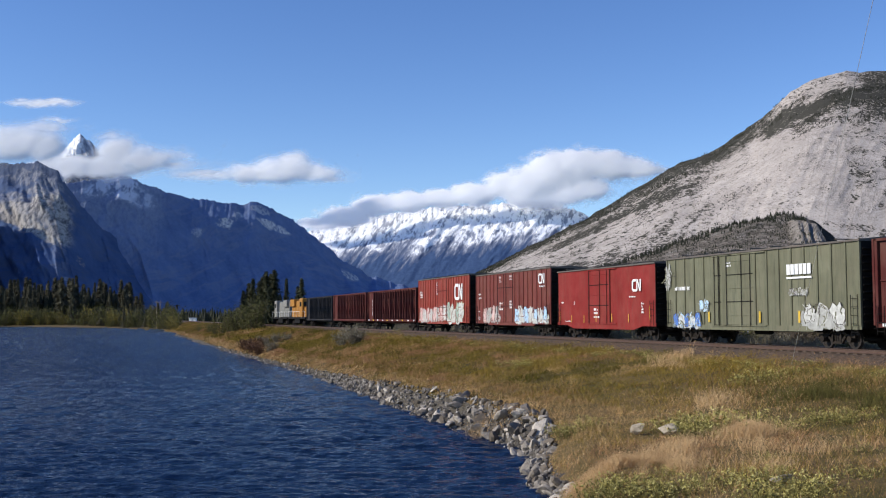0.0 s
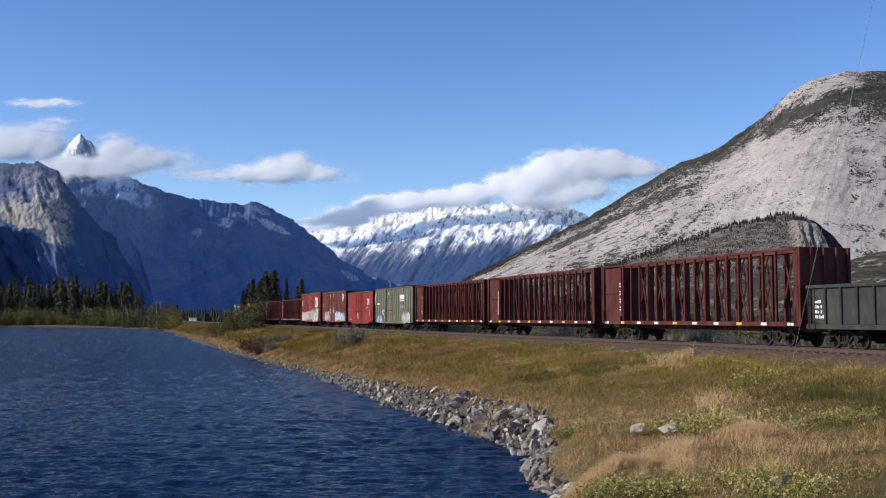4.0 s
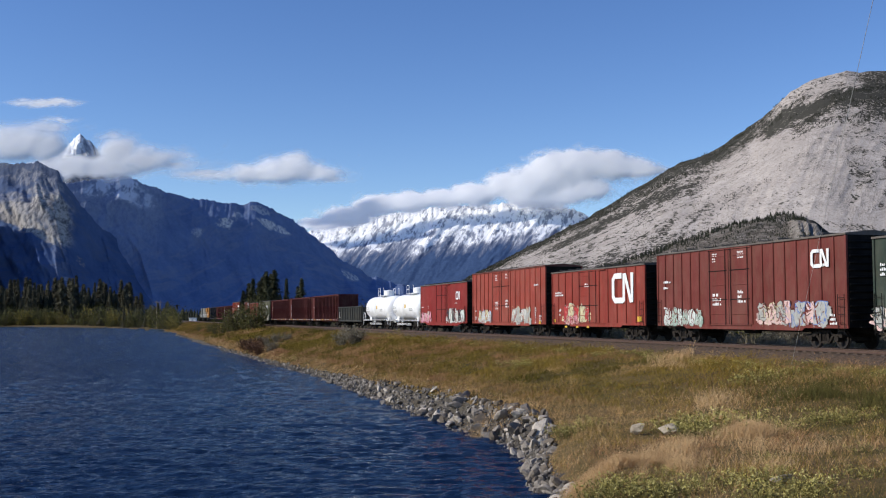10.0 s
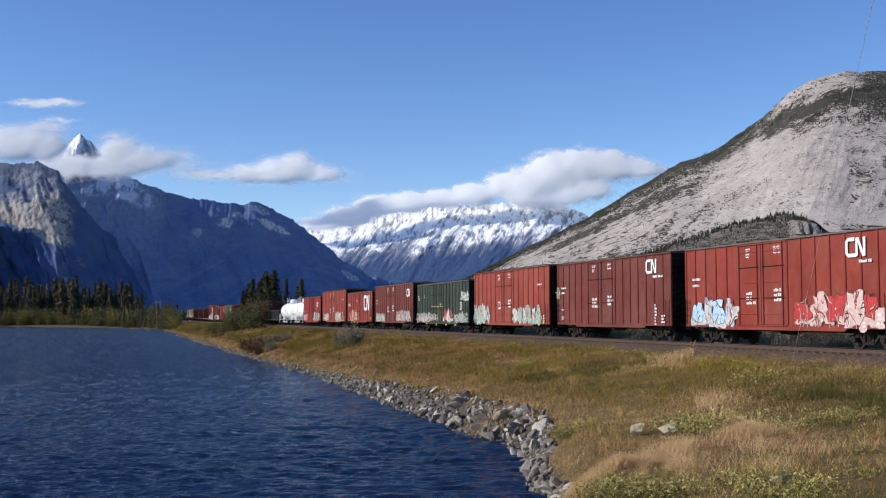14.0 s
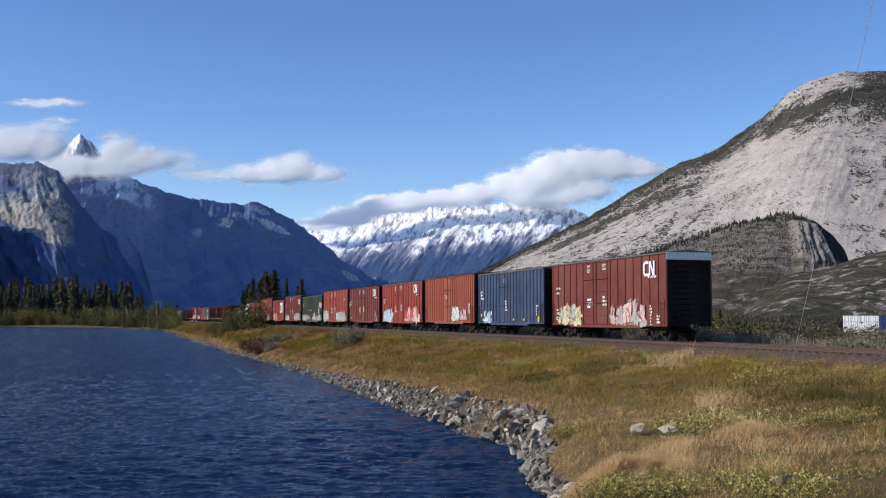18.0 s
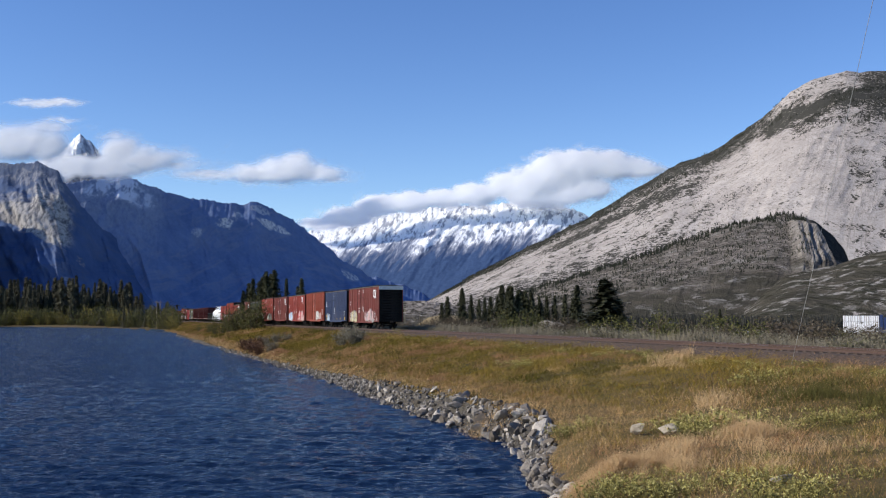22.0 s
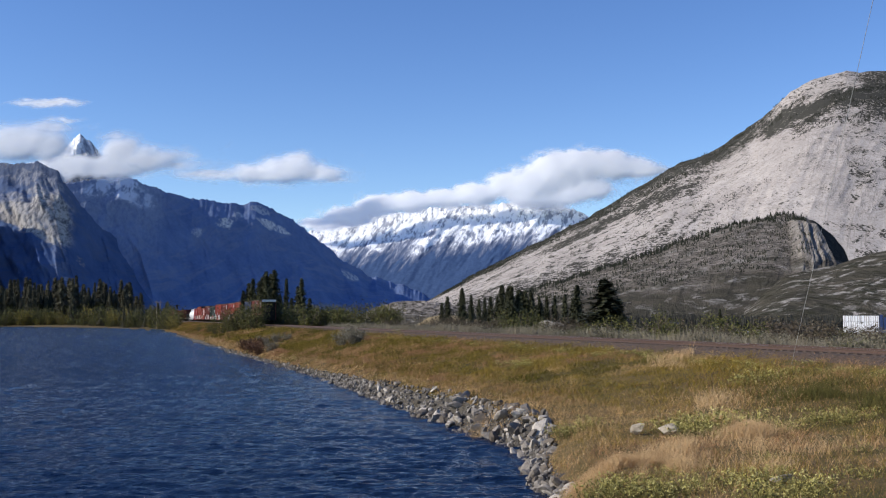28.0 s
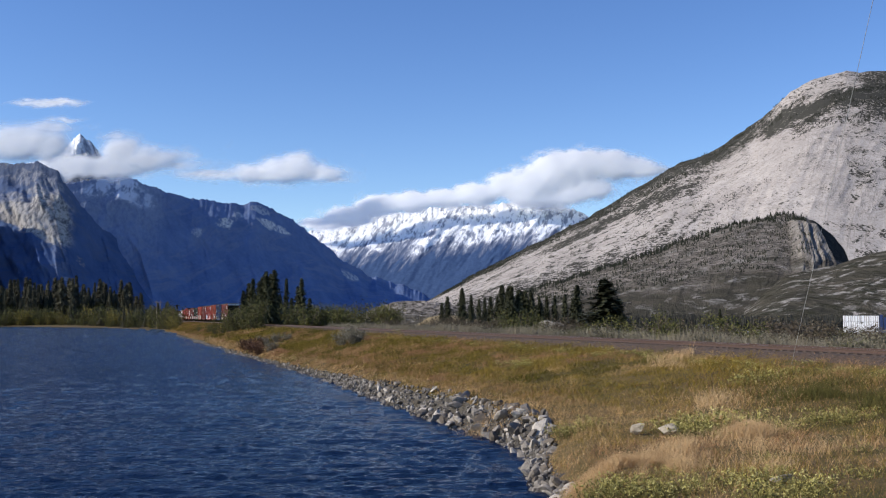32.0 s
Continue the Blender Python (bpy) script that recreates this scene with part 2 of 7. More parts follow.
def build_ground():
    ss = [-v for v in steps(20, 500, 1.0, 1.3, 80)[::-1]] + steps(-19.5, 80, 0.5, 1.0, 0.5) + steps(80.6, 4950, 0.7, 1.06, 200)
    uu = [-v for v in steps(9, 4800, 0.6, 1.13, 300)[::-1]] + steps(-8.7, 24, 0.3, 1.0, 0.3) + steps(24.4, 4600, 0.5, 1.12, 300)
    S, U = np.meshgrid(np.array(ss), np.array(uu), indexing="ij")
    X, Y = TX - ST * S - CT * U, TY + CT * S - ST * U
    Z = height(X, Y)
    n, k = len(ss), len(uu)
    verts = np.stack((X, Y, Z), -1).reshape(-1, 3)
    i, j = np.meshgrid(np.arange(n - 1), np.arange(k - 1), indexing="ij")
    a = (i * k + j).ravel()
    faces = np.stack((a, a + 1, a + k + 1, a + k), -1)
    me = raw_mesh("ground", verts.tolist(), faces.tolist(), (GROUND, BALLAST, GRAVEL), True)
    uc = (U[:-1, :-1] + U[1:, 1:]).ravel() / 2
    near = np.interp((S[:-1, :-1] + S[1:, 1:]).ravel() / 2, SHORE_S, SHORE_U) - uc
    me.polygons.foreach_set("material_index", np.where(np.abs(uc) < 2.4, 1, np.where((near < 0.3 + 0.6 * np.interp((S[:-1, :-1] + S[1:, 1:]).ravel() / 2, STONY_S, STONY_W)) & (uc > 0), 2, 0)).astype(np.int32))
    tagged(new("ground", me), "dry grassy lake bank with a stony railway bed on top", "ground", kind="structure")


build_ground()

# ---- smooth noise on arrays ----
def vnoise(x, y, seed=0):
    """Value noise in 0..1 on arrays."""
    xi, yi = np.floor(x).astype(np.int64), np.floor(y).astype(np.int64)
    fx, fy = x - xi, y - yi
    fx, fy = fx * fx * fx * (fx * (fx * 6 - 15) + 10), fy * fy * fy * (fy * (fy * 6 - 15) + 10)

    def h(a, b):
        n = (a * 374761393 + b * 668265263 + seed * 982451653) & 0x7FFFFFFF
        n = ((n ^ (n >> 13)) * 1274126177) & 0x7FFFFFFF
        n = ((n ^ (n >> 15)) * 2246822519) & 0x7FFFFFFF
        return ((n ^ (n >> 16)) & 0xFFFF) / 65535.0

    a, b, c, d = h(xi, yi), h(xi + 1, yi), h(xi, yi + 1), h(xi + 1, yi + 1)
    return (a * (1 - fx) + b * fx) * (1 - fy) + (c * (1 - fx) + d * fx) * fy


def fbm(x, y, octaves=4, seed=0, gain=0.5):
    t, a, s = 0.0, 1.0, 0.0
    for k in range(octaves):
        t = t + a * vnoise(x * 2.03 ** k, y * 2.03 ** k, seed + k)
        s += a
        a *= gain
    return t / s


def ridged(x, y, octaves=4, seed=0, gain=0.5):
    t, a, s = 0.0, 1.0, 0.0
    for k in range(octaves):
        t = t + a * (1 - np.abs(2 * vnoise(x * 2.07 ** k, y * 2.07 ** k, seed + k) - 1))
        s += a
        a *= gain
    return t / s


# ---- the lake: one sheet with small wind waves ----
def build_lake():
    d, rows = 16.0, [-60.0, 5.0]
    while d < 4900:
        rows.append(d)
        d += max(0.075, 0.85 * d * d / 9050) if d < 500 else d * 0.12
    rows.append(4900.0)
    D = np.array(rows)[:, None]
    A = np.concatenate(([-1.0, -0.8, -0.65], np.linspace(-0.56, 0.34, 560), [0.45, 0.6, 1.0]))[None, :]
    Y = D + 0 * A
    X = A * np.maximum(D, 16.0)
    warp = 0.9 * fbm(X * 0.25, Y * 0.25, 2, 5)
    h = (0.08 * (fbm(X * 0.38 + warp, Y * 1.15 + 0.1 * X, 2, 61) - 0.5) + 0.14 * (fbm(X * 0.85 - 0.15 * Y, Y * 2.6, 2, 67) - 0.5) + 0.07 * (ridged(X * 1.6, Y * 4.6, 2, 69) - 0.5))
    h = h * (0.8 + 0.5 * fbm(X * 0.05, Y * 0.09, 2, 73))
    far = 1.0 / (1.0 + (Y / 330.0) ** 2)
    gap = np.gradient(D[:, 0])[:, None]
    index = np.arange(D.size)[:, None] + 0 * A
    groups = fbm(A * 105 + 0.3 * index, index * 0.47, 2, 87) - 0.5
    Z = (h * far + 0.17 * gap * groups * np.clip((Y - 45) / 90, 0, 1) * (Y < 480)) * (Y > 10)
    n, k = D.size, A.size
    i, j = np.meshgrid(np.arange(n - 1), np.arange(k - 1), indexing="ij")
    a = (i * k + j).ravel()
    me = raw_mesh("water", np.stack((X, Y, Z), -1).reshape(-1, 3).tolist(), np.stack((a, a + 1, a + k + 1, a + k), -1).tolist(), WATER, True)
    return tagged(new("water", me), "dark blue lake water ruffled by small wind waves", "lake", kind="structure")


lake = build_lake()


# ---- mountains ----
def mountain_rock(name):
    """A mountainside; its UV runs along the crest (u) and from crest to foot (v)."""
    m = Mat(name, 1.0)
    m.b.inputs["Specular IOR Level"].default_value = 0.0
    m.uv = m.t.nodes.new("ShaderNodeUVMap").outputs[0]
    return m


GRIDS = []


def landform(name, crest, y_crest, y_foot, z_foot, mat, n=260, k=100, curve=1.2, amp=40.0, spacing=200.0, skew=0.0, along=2.0, jag=6.0, jag_size=60.0, seed=0, back=0.5, fine=0.25, keep=1.0, smooth=1.0, swing=None, fade=0.33, relief=None):
    """A mountain: its crest is a few (x, z) at the distance y_crest; spurs and gullies run down its face to y_foot, its back falls away."""
    cx, cz = np.array([p[0] for p in crest]), np.array([p[1] for p in crest])
    xs = np.linspace(cx[0], cx[-1], n)
    zs = np.interp(xs, cx, cz)
    ker = np.exp(-np.linspace(-1.5, 1.5, 5) ** 2)
    zs = np.convolve(np.pad(zs, 2, "edge"), ker / ker.sum(), "valid")
    zs = zs + jag * (fbm(xs / jag_size, xs * 0, 4, seed + 50, 0.6) - 0.5) * 2
    wide = np.exp(-np.linspace(-2, 2, 2 * (n // 12) + 1) ** 2)
    zsm = np.convolve(np.pad(np.interp(xs, cx, cz), n // 12, "edge"), wide / wide.sum(), "valid")
    v = np.concatenate(([-1.0, -0.5, -0.2], np.linspace(0, 1, k) ** 1.2))[:, None]
    vp = np.clip(v, 0, 1)
    X0 = xs[None, :] + 0 * v
    Z0 = zs[None, :] + (zsm - zs)[None, :] * np.clip(vp * 6, 0, 1) * smooth
    Y = y_crest + (y_foot - y_crest) * v * np.where(v < 0, back, 1)
    Z = z_foot + (Z0 - z_foot) * np.where(v < 0, 1 + v, (1 - vp) ** curve)
    X = X0 * (1 + keep * (Y / y_crest - 1))
    drop = Z0 - Z
    q = (X0 + skew * drop) / spacing
    r = ridged(q + 0.35 * fbm(q * 1.3, drop / spacing, 3, seed + 9), drop / spacing / along, 3, seed)
    f = fbm(q * 5, drop / spacing * 2.5, 4, seed + 20, 0.55)
    env = np.clip(vp * 7, 0, 1) * np.clip((1 - vp) / fade, 0, 1) * (v >= 0) * np.clip((Z0 - z_foot) / (2.5 * amp), 0, 1)
    push = amp * env * ((r - 0.55) + fine * (f - 0.5) * 2)
    if relief:
        push = push + relief(np.linspace(0, 1, n)[None, :] + 0 * v, vp + 0 * X0)
    Y = Y - push * 1.3
    Z = np.maximum(Z + push * 0.45, z_foot - 2)
    if swing:
        # the ridge comes nearer or draws back along its length
        k = np.interp(np.linspace(0, 1, n), [p[0] for p in swing], [p[1] for p in swing])
        k = np.convolve(np.pad(k, 9, "edge"), np.ones(19) / 19, "valid")[None, :]
        X, Y, Z = X * k, Y * k, 5 + (Z - 5) * k
    GRIDS.append((X, Y, Z))
    rows = len(v)
    verts = np.stack((X, Y, Z), -1).reshape(-1, 3)
    i, j = np.meshgrid(np.arange(rows - 1), np.arange(n - 1), indexing="ij")
    a = (i * n + j).ravel()
    faces = np.stack((a, a + n, a + n + 1, a + 1), -1)
    me = raw_mesh(name, verts.tolist(), faces.tolist(), mat, True)
    lay = me.uv_layers.new(name="UVMap")
    uu = np.stack((np.broadcast_to(np.linspace(0, 1, n)[None, :], Z.shape), np.broadcast_to(v, Z.shape)), -1).reshape(-1, 2)
    lay.data.foreach_set("uv", uu[faces.ravel()].astype(np.float32).ravel())
    return me


def m_snowy():
    m = mountain_rock("snow_covered_rock")
    u, v = m.axis(0, m.uv), m.axis(1, m.uv)
    ribs = m.noise(1.0, 5, 0.62, m.slant(62, 6, 0.15), 0.9)
    hair = m.noise(1.0, 4, 0.65, m.slant(240, 22, 0.1), 0.6)
    big = m.noise(1.0, 3, 0.5, m.slant(16, 2.5, 0.26))
    fine = m.noise(0.06, 5, 0.65)
    # rock and forest are tinted blue, which paints the distance haze on them
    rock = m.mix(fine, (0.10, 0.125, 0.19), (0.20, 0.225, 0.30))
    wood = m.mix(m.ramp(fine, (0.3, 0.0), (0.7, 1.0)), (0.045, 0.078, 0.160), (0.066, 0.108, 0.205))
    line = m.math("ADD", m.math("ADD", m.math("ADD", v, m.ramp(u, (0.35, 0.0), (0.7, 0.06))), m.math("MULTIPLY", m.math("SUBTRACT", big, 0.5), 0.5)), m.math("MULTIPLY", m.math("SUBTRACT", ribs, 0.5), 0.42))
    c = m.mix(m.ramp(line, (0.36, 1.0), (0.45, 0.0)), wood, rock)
    snow = m.ramp(line, (0.30, 1.0), (0.36, 0.0))
    crag = m.noise(0.032, 6, 0.72, m.stretch(m.coords(), 1.2, 0.5, 0.6, 0, 0, -0.5))
    bare = m.ramp(m.math("ADD", m.math("MULTIPLY", ribs, 0.35), m.math("ADD", m.math("MULTIPLY", hair, 0.2), m.math("MULTIPLY", crag, 0.45))), (0.45, 0.0), (0.50, 1.0))
    dust = m.math("MULTIPLY", m.ramp(line, (0.36, 0.22), (0.44, 0.0)), m.ramp(hair, (0.5, 0.0), (0.62, 1.0)))
    k = m.math("MAXIMUM", m.math("MULTIPLY", snow, m.math("ADD", m.math("MULTIPLY", bare, 0.84), 0.16)), dust)
    c = m.mix(k, c, (0.91, 0.92, 0.94))
    m.color(c).bump(m.math("ADD", m.math("MULTIPLY", crag, 1.0), m.math("MULTIPLY", ribs, 0.4)), 0.2, 8)
    return m.m


def m_shaded(name, hazed_wood_a, hazed_wood_b, rock_a, rock_b, spots, snow=None, treeline=0.2, dusted=(), face=False, hazed_alpine=((0.075, 0.095, 0.15), (0.14, 0.165, 0.23)), reach=2.0):
    """Dense dark conifer forest below grey rock, with bare outcrops, seen from far off; blue haze is painted into the
    colours.
    """
    m = mountain_rock(name)
    u, v = m.axis(0, m.uv), m.axis(1, m.uv)
    mid, fine = m.noise(0.012, 5, 0.6), m.noise(0.09, 5, 0.7)
    c = m.mix(m.ramp(m.math("ADD", m.math("MULTIPLY", mid, 0.7), m.math("MULTIPLY", fine, 0.3)), (0.35, 0.0), (0.65, 1.0)), hazed_wood_a, hazed_wood_b)
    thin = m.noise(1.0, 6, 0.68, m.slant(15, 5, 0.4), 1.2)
    c = m.mix(m.ramp(thin, (0.50, 0.0), (0.66, 0.55)), c, tuple(0.6 * a + 0.4 * b for a, b in zip(rock_a, hazed_wood_b)))
    slab = m.noise(1.0, 6, 0.66, m.slant(46, 9, -0.35 if not face else 0.55), 0.35)
    crag = m.noise(0.07, 6, 0.74, m.stretch(m.coords(), 1.5, 0.5, 0.6, 0, 0, -0.5))
    rock = m.mix(m.ramp(m.math("ADD", m.math("MULTIPLY", slab, 0.35), m.math("MULTIPLY", crag, 0.65)), (0.43, 0.0), (0.54, 1.0)), rock_a, rock_b)
    # bare rock over the trees, its colour paled with blue distance haze
    edge = m.math("ADD", v, m.math("MULTIPLY", m.math("SUBTRACT", slab, 0.5), 0.35))
    alp = m.mix(m.ramp(m.math("ADD", m.math("MULTIPLY", crag, 0.6), m.math("MULTIPLY", slab, 0.4)), (0.40, 0.0), (0.60, 1.0)), *hazed_alpine)
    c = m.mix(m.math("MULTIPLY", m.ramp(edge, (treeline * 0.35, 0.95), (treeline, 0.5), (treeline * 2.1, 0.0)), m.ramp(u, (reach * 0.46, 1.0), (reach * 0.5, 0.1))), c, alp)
    for x, zz, rx, rz, amount in spots:
        k = m.outcrop(x, zz, rx, rz, 0.9, 16)
        k = m.math("MULTIPLY", m.math("MULTIPLY", k, amount), m.ramp(m.math("ADD", m.math("MULTIPLY", slab, 0.4), m.math("MULTIPLY", crag, 0.6)), (0.42, 0.1), (0.52, 1.0)))
        c = m.mix(k, c, rock)
    if face:
        # one great pale slab; its slanting lower edge paints in the sun and shadow line
        wob = m.math("MULTIPLY", m.math("SUBTRACT", m.noise(14, 5, 0.65, m.uv), 0.5), 0.16)
        low = m.math("SUBTRACT", m.math("ADD", v, wob), m.math("MINIMUM", m.math("SUBTRACT", m.math("MULTIPLY", u, 1.33), 0.08), 0.47))
        top = m.math("ADD", m.math("ADD", v, m.math("MULTIPLY", wob, 2.0)), m.math("SUBTRACT", m.math("MULTIPLY", u, 0.71), 0.43))
        k = m.math("MULTIPLY", m.ramp(low, (0.0, 1.0), (0.02, 0.0)), m.ramp(top, (0.0, 0.0), (0.07, 1.0)))
        k = m.math("MULTIPLY", k, m.ramp(m.math("ADD", u, m.math("MULTIPLY", wob, 0.25)), (0.500, 1.0), (0.522, 0.0)))
        c = m.mix(k, c, rock)
    for x, zz, rx, rz, amount in dusted:
        thin = m.ramp(m.noise(0.035, 6, 0.74, m.stretch(m.coords(), 1.2, 0.5, 0.5, 0, 0, -0.6)), (0.44, 0.0), (0.53, 1.0))
        c = m.mix(m.math("MULTIPLY", m.math("MULTIPLY", m.outcrop(x, zz, rx, rz, 0.6, 12), amount), thin), c, (0.62, 0.67, 0.78))
    if snow:
        k = m.ramp(m.math("ADD", v, m.math("MULTIPLY", m.math("SUBTRACT", slab, 0.5), 0.4)), (snow, 1.0), (snow * 1.5, 0.0))
        right = m.ramp(m.math("ADD", u, m.math("MULTIPLY", m.math("SUBTRACT", crag, 0.5), 0.16)), (0.545, 0.0), (0.556, 1.0))
        k = m.math("MULTIPLY", k, m.math("SUBTRACT", 1.0, m.math("MULTIPLY", right, m.ramp(slab, (0.42, 0.95), (0.58, 0.35)))))
        c = m.mix(k, c, (0.86, 0.88, 0.92))
    m.color(c).bump(m.math("ADD", slab, m.math("MULTIPLY", crag, 0.5)), 0.55, 11)
    return m.m


def m_dome():
    m = mountain_rock("bare_limestone_slabs")
    u, v = m.axis(0, m.uv), m.axis(1, m.uv)
    face = m.stretch(m.coords(), 1.0, 0.45, 1.1)
    fine = m.noise(0.35, 5, 0.7, face)
    mid = m.noise(0.02, 5, 0.6, face)
    c = m.mix(m.ramp(mid, (0.3, 0.0), (0.7, 1.0)), (0.405, 0.357, 0.318), (0.525, 0.467, 0.418))
    # broken beds that follow the crest, then grit
    beds = m.noise(1.0, 7, 0.74, m.slant(24, 26, 0.0), 1.2)
    c = m.mix(m.ramp(beds, (0.52, 0.0), (0.64, 0.5)), c, (0.27, 0.245, 0.22))
    c = m.mix(m.ramp(m.noise(0.3, 5, 0.8, face), (0.38, 0.7), (0.50, 0.0)), c, (0.24, 0.215, 0.185))
    # steep fissures in the smooth slabs low down
    warp = m.noise(1.0, 4, 0.6, m.slant(26, 9, 0.0))
    crack = m.ramp(m.math("ABSOLUTE", m.math("SUBTRACT", m.noise(1.0, 3, 0.6, m.slant(85, 9, 0.12), 2.2), 0.5)), (0.008, 1.0), (0.03, 0.0))
    gash = m.ramp(m.noise(1.0, 4, 0.62, m.slant(190, 7, 0.08), 0.9), (0.36, 1.0), (0.43, 0.0))
    seam = m.ramp(m.math("ABSOLUTE", m.math("SUBTRACT", m.noise(1.0, 4, 0.6, m.slant(14, 26, 0.5), 2.0), 0.5)), (0.006, 1.0), (0.024, 0.0))
    slabs = m.math("MULTIPLY", m.outcrop(0.66, 0.56, 0.11, 0.26, 0.5), m.ramp(warp, (0.36, 0.2), (0.55, 1.0)))
    foot_slabs = m.outcrop(0.635, 0.80, 0.07, 0.11, 0.5)
    lines = m.math("MAXIMUM", m.math("MULTIPLY", m.math("MAXIMUM", crack, m.math("MULTIPLY", seam, 0.7)), slabs), m.math("MULTIPLY", m.math("MULTIPLY", gash, foot_slabs), 0.7))
    c = m.mix(m.math("MULTIPLY", lines, 0.6), c, (0.13, 0.12, 0.11))
    # how dense the trees stand: along the crest, on ledges and over the top
    clump = m.noise(1.0, 7, 0.76, m.slant(40, 20, 0.0), 0.8)
    edge = m.math("ADD", v, m.math("MULTIPLY", m.math("SUBTRACT", clump, 0.5), 0.42))
    rim = m.math("MULTIPLY", m.ramp(edge, (0.06, 1.0), (0.20, 0.45), (0.30, 0.0)), m.ramp(u, (0.50, 1.0), (0.56, 0.3)))
    rise = m.math("SUBTRACT", edge, m.ramp(u, (0.50, 0.02), (0.60, 0.13), (0.66, 0.10), (0.72, 0.05)))
    belt = m.math("MULTIPLY", m.ramp(rise, (0.0, 0.0), (0.03, 1.0), (0.13, 1.0), (0.24, 0.0)), m.ramp(u, (0.50, 0.0), (0.54, 1.0)))
    second = m.math("MULTIPLY", m.ramp(m.math("ABSOLUTE", m.math("SUBTRACT", edge, m.ramp(u, (0.20, 0.30), (0.30, 0.26), (0.41, 0.30)))), (0.03, 0.9), (0.09, 0.0)), m.ramp(u, (0.16, 0.0), (0.22, 1.0), (0.42, 1.0), (0.46, 0.0)))
    ledge = m.math("MULTIPLY", m.ramp(m.noise(1.0, 7, 0.72, m.slant(26, 20, 0.0), 1.0), (0.46, 0.0), (0.58, 1.0)), m.ramp(u, (0.10, 0.78), (0.40, 0.66), (0.52, 0.28), (0.60, 0.22), (0.67, 0.6)))
    foot = m.ramp(m.math("ADD", v, m.math("MULTIPLY", m.math("SUBTRACT", clump, 0.5), 0.5)), (0.50, 0.0), (0.70, 0.8))
    foot = m.math("MULTIPLY", foot, m.ramp(u, (0.40, 0.8), (0.52, 0.0)))
    cap = m.math("MULTIPLY", m.ramp(edge, (0.30, 0.8), (0.42, 0.0)), m.ramp(u, (0.655, 0.0), (0.69, 1.0)))
    dense = m.math("MAXIMUM", m.math("MAXIMUM", rim, belt), m.math("MAXIMUM", m.math("MAXIMUM", ledge, second), m.math("MAXIMUM", foot, cap)))
    # single trees and thickets where that is high
    grain = m.math("ADD", m.math("MULTIPLY", m.noise(0.22, 3, 0.8, face), 0.75), m.math("MULTIPLY", m.noise(0.05, 4, 0.7, face), 0.25))
    k = m.ramp(m.math("ADD", grain, m.math("MULTIPLY", dense, 0.25)), (0.62, 0.0), (0.655, 1.0))
    c = m.mix(m.math("MULTIPLY", k, 0.92), c, m.mix(fine, (0.016, 0.018, 0.016), (0.05, 0.05, 0.038)))
    m.color(c).bump(m.math("ADD", m.math("MULTIPLY", beds, 0.6), m.math("ADD", m.math("MULTIPLY", k, 0.5), m.math("MULTIPLY", fine, 0.3))), 0.7, 5)
    return m.m


def m_foothill(name, cover, ledges):
    m = mountain_rock(name)
    face = m.stretch(m.coords(), 1.0, 0.22, 1.5)
    fine, mid, big = m.noise(0.4, 5, 0.78, face), m.noise(0.1, 5, 0.68, face), m.noise(0.02, 4, 0.55, face)
    v = m.axis(1, m.uv)
    scree = m.mix(m.ramp(m.math("ADD", m.math("MULTIPLY", fine, 0.65), m.math("MULTIPLY", mid, 0.35)), (0.45, 0.0), (0.56, 1.0)), (0.075, 0.066, 0.054), (0.42, 0.36, 0.305))
    meadow = m.mix(m.ramp(mid, (0.35, 0.0), (0.65, 1.0)), (0.055, 0.052, 0.040), (0.135, 0.115, 0.088))
    k = m.ramp(m.math("ADD", v, m.math("MULTIPLY", m.math("SUBTRACT", big, 0.5), 0.5)), (0.50, 0.0), (0.72, 1.0)) if cover < 0.9 else 1.0
    c = m.mix(k, scree, meadow)
    # pale rock ledges in a few broken tiers
    patch = m.ramp(m.uvnoise(5, 9, 1.0, 3, 0.5, 0.4), (0.46, 0.0), (0.56, 1.0))
    tier = m.uvnoise(17, 20, 1.0, 7, 0.70, 0.6)
    c = m.mix(m.math("MULTIPLY", patch, m.ramp(tier, (0.54 - 0.05 * ledges, 0.0), (0.62 - 0.05 * ledges, 0.4 + 0.5 * ledges))), c, (0.46, 0.42, 0.37))
    bush = m.math("MULTIPLY", m.ramp(m.noise(0.2, 5, 0.75, face), (0.48, 0.0), (0.58, 1.0)), cover)
    c = m.mix(bush, c, m.mix(fine, (0.022, 0.026, 0.018), (0.06, 0.058, 0.038)))
    m.last = c
    m.color(c).bump(m.math("ADD", fine, mid), 0.8, 4)
    return m


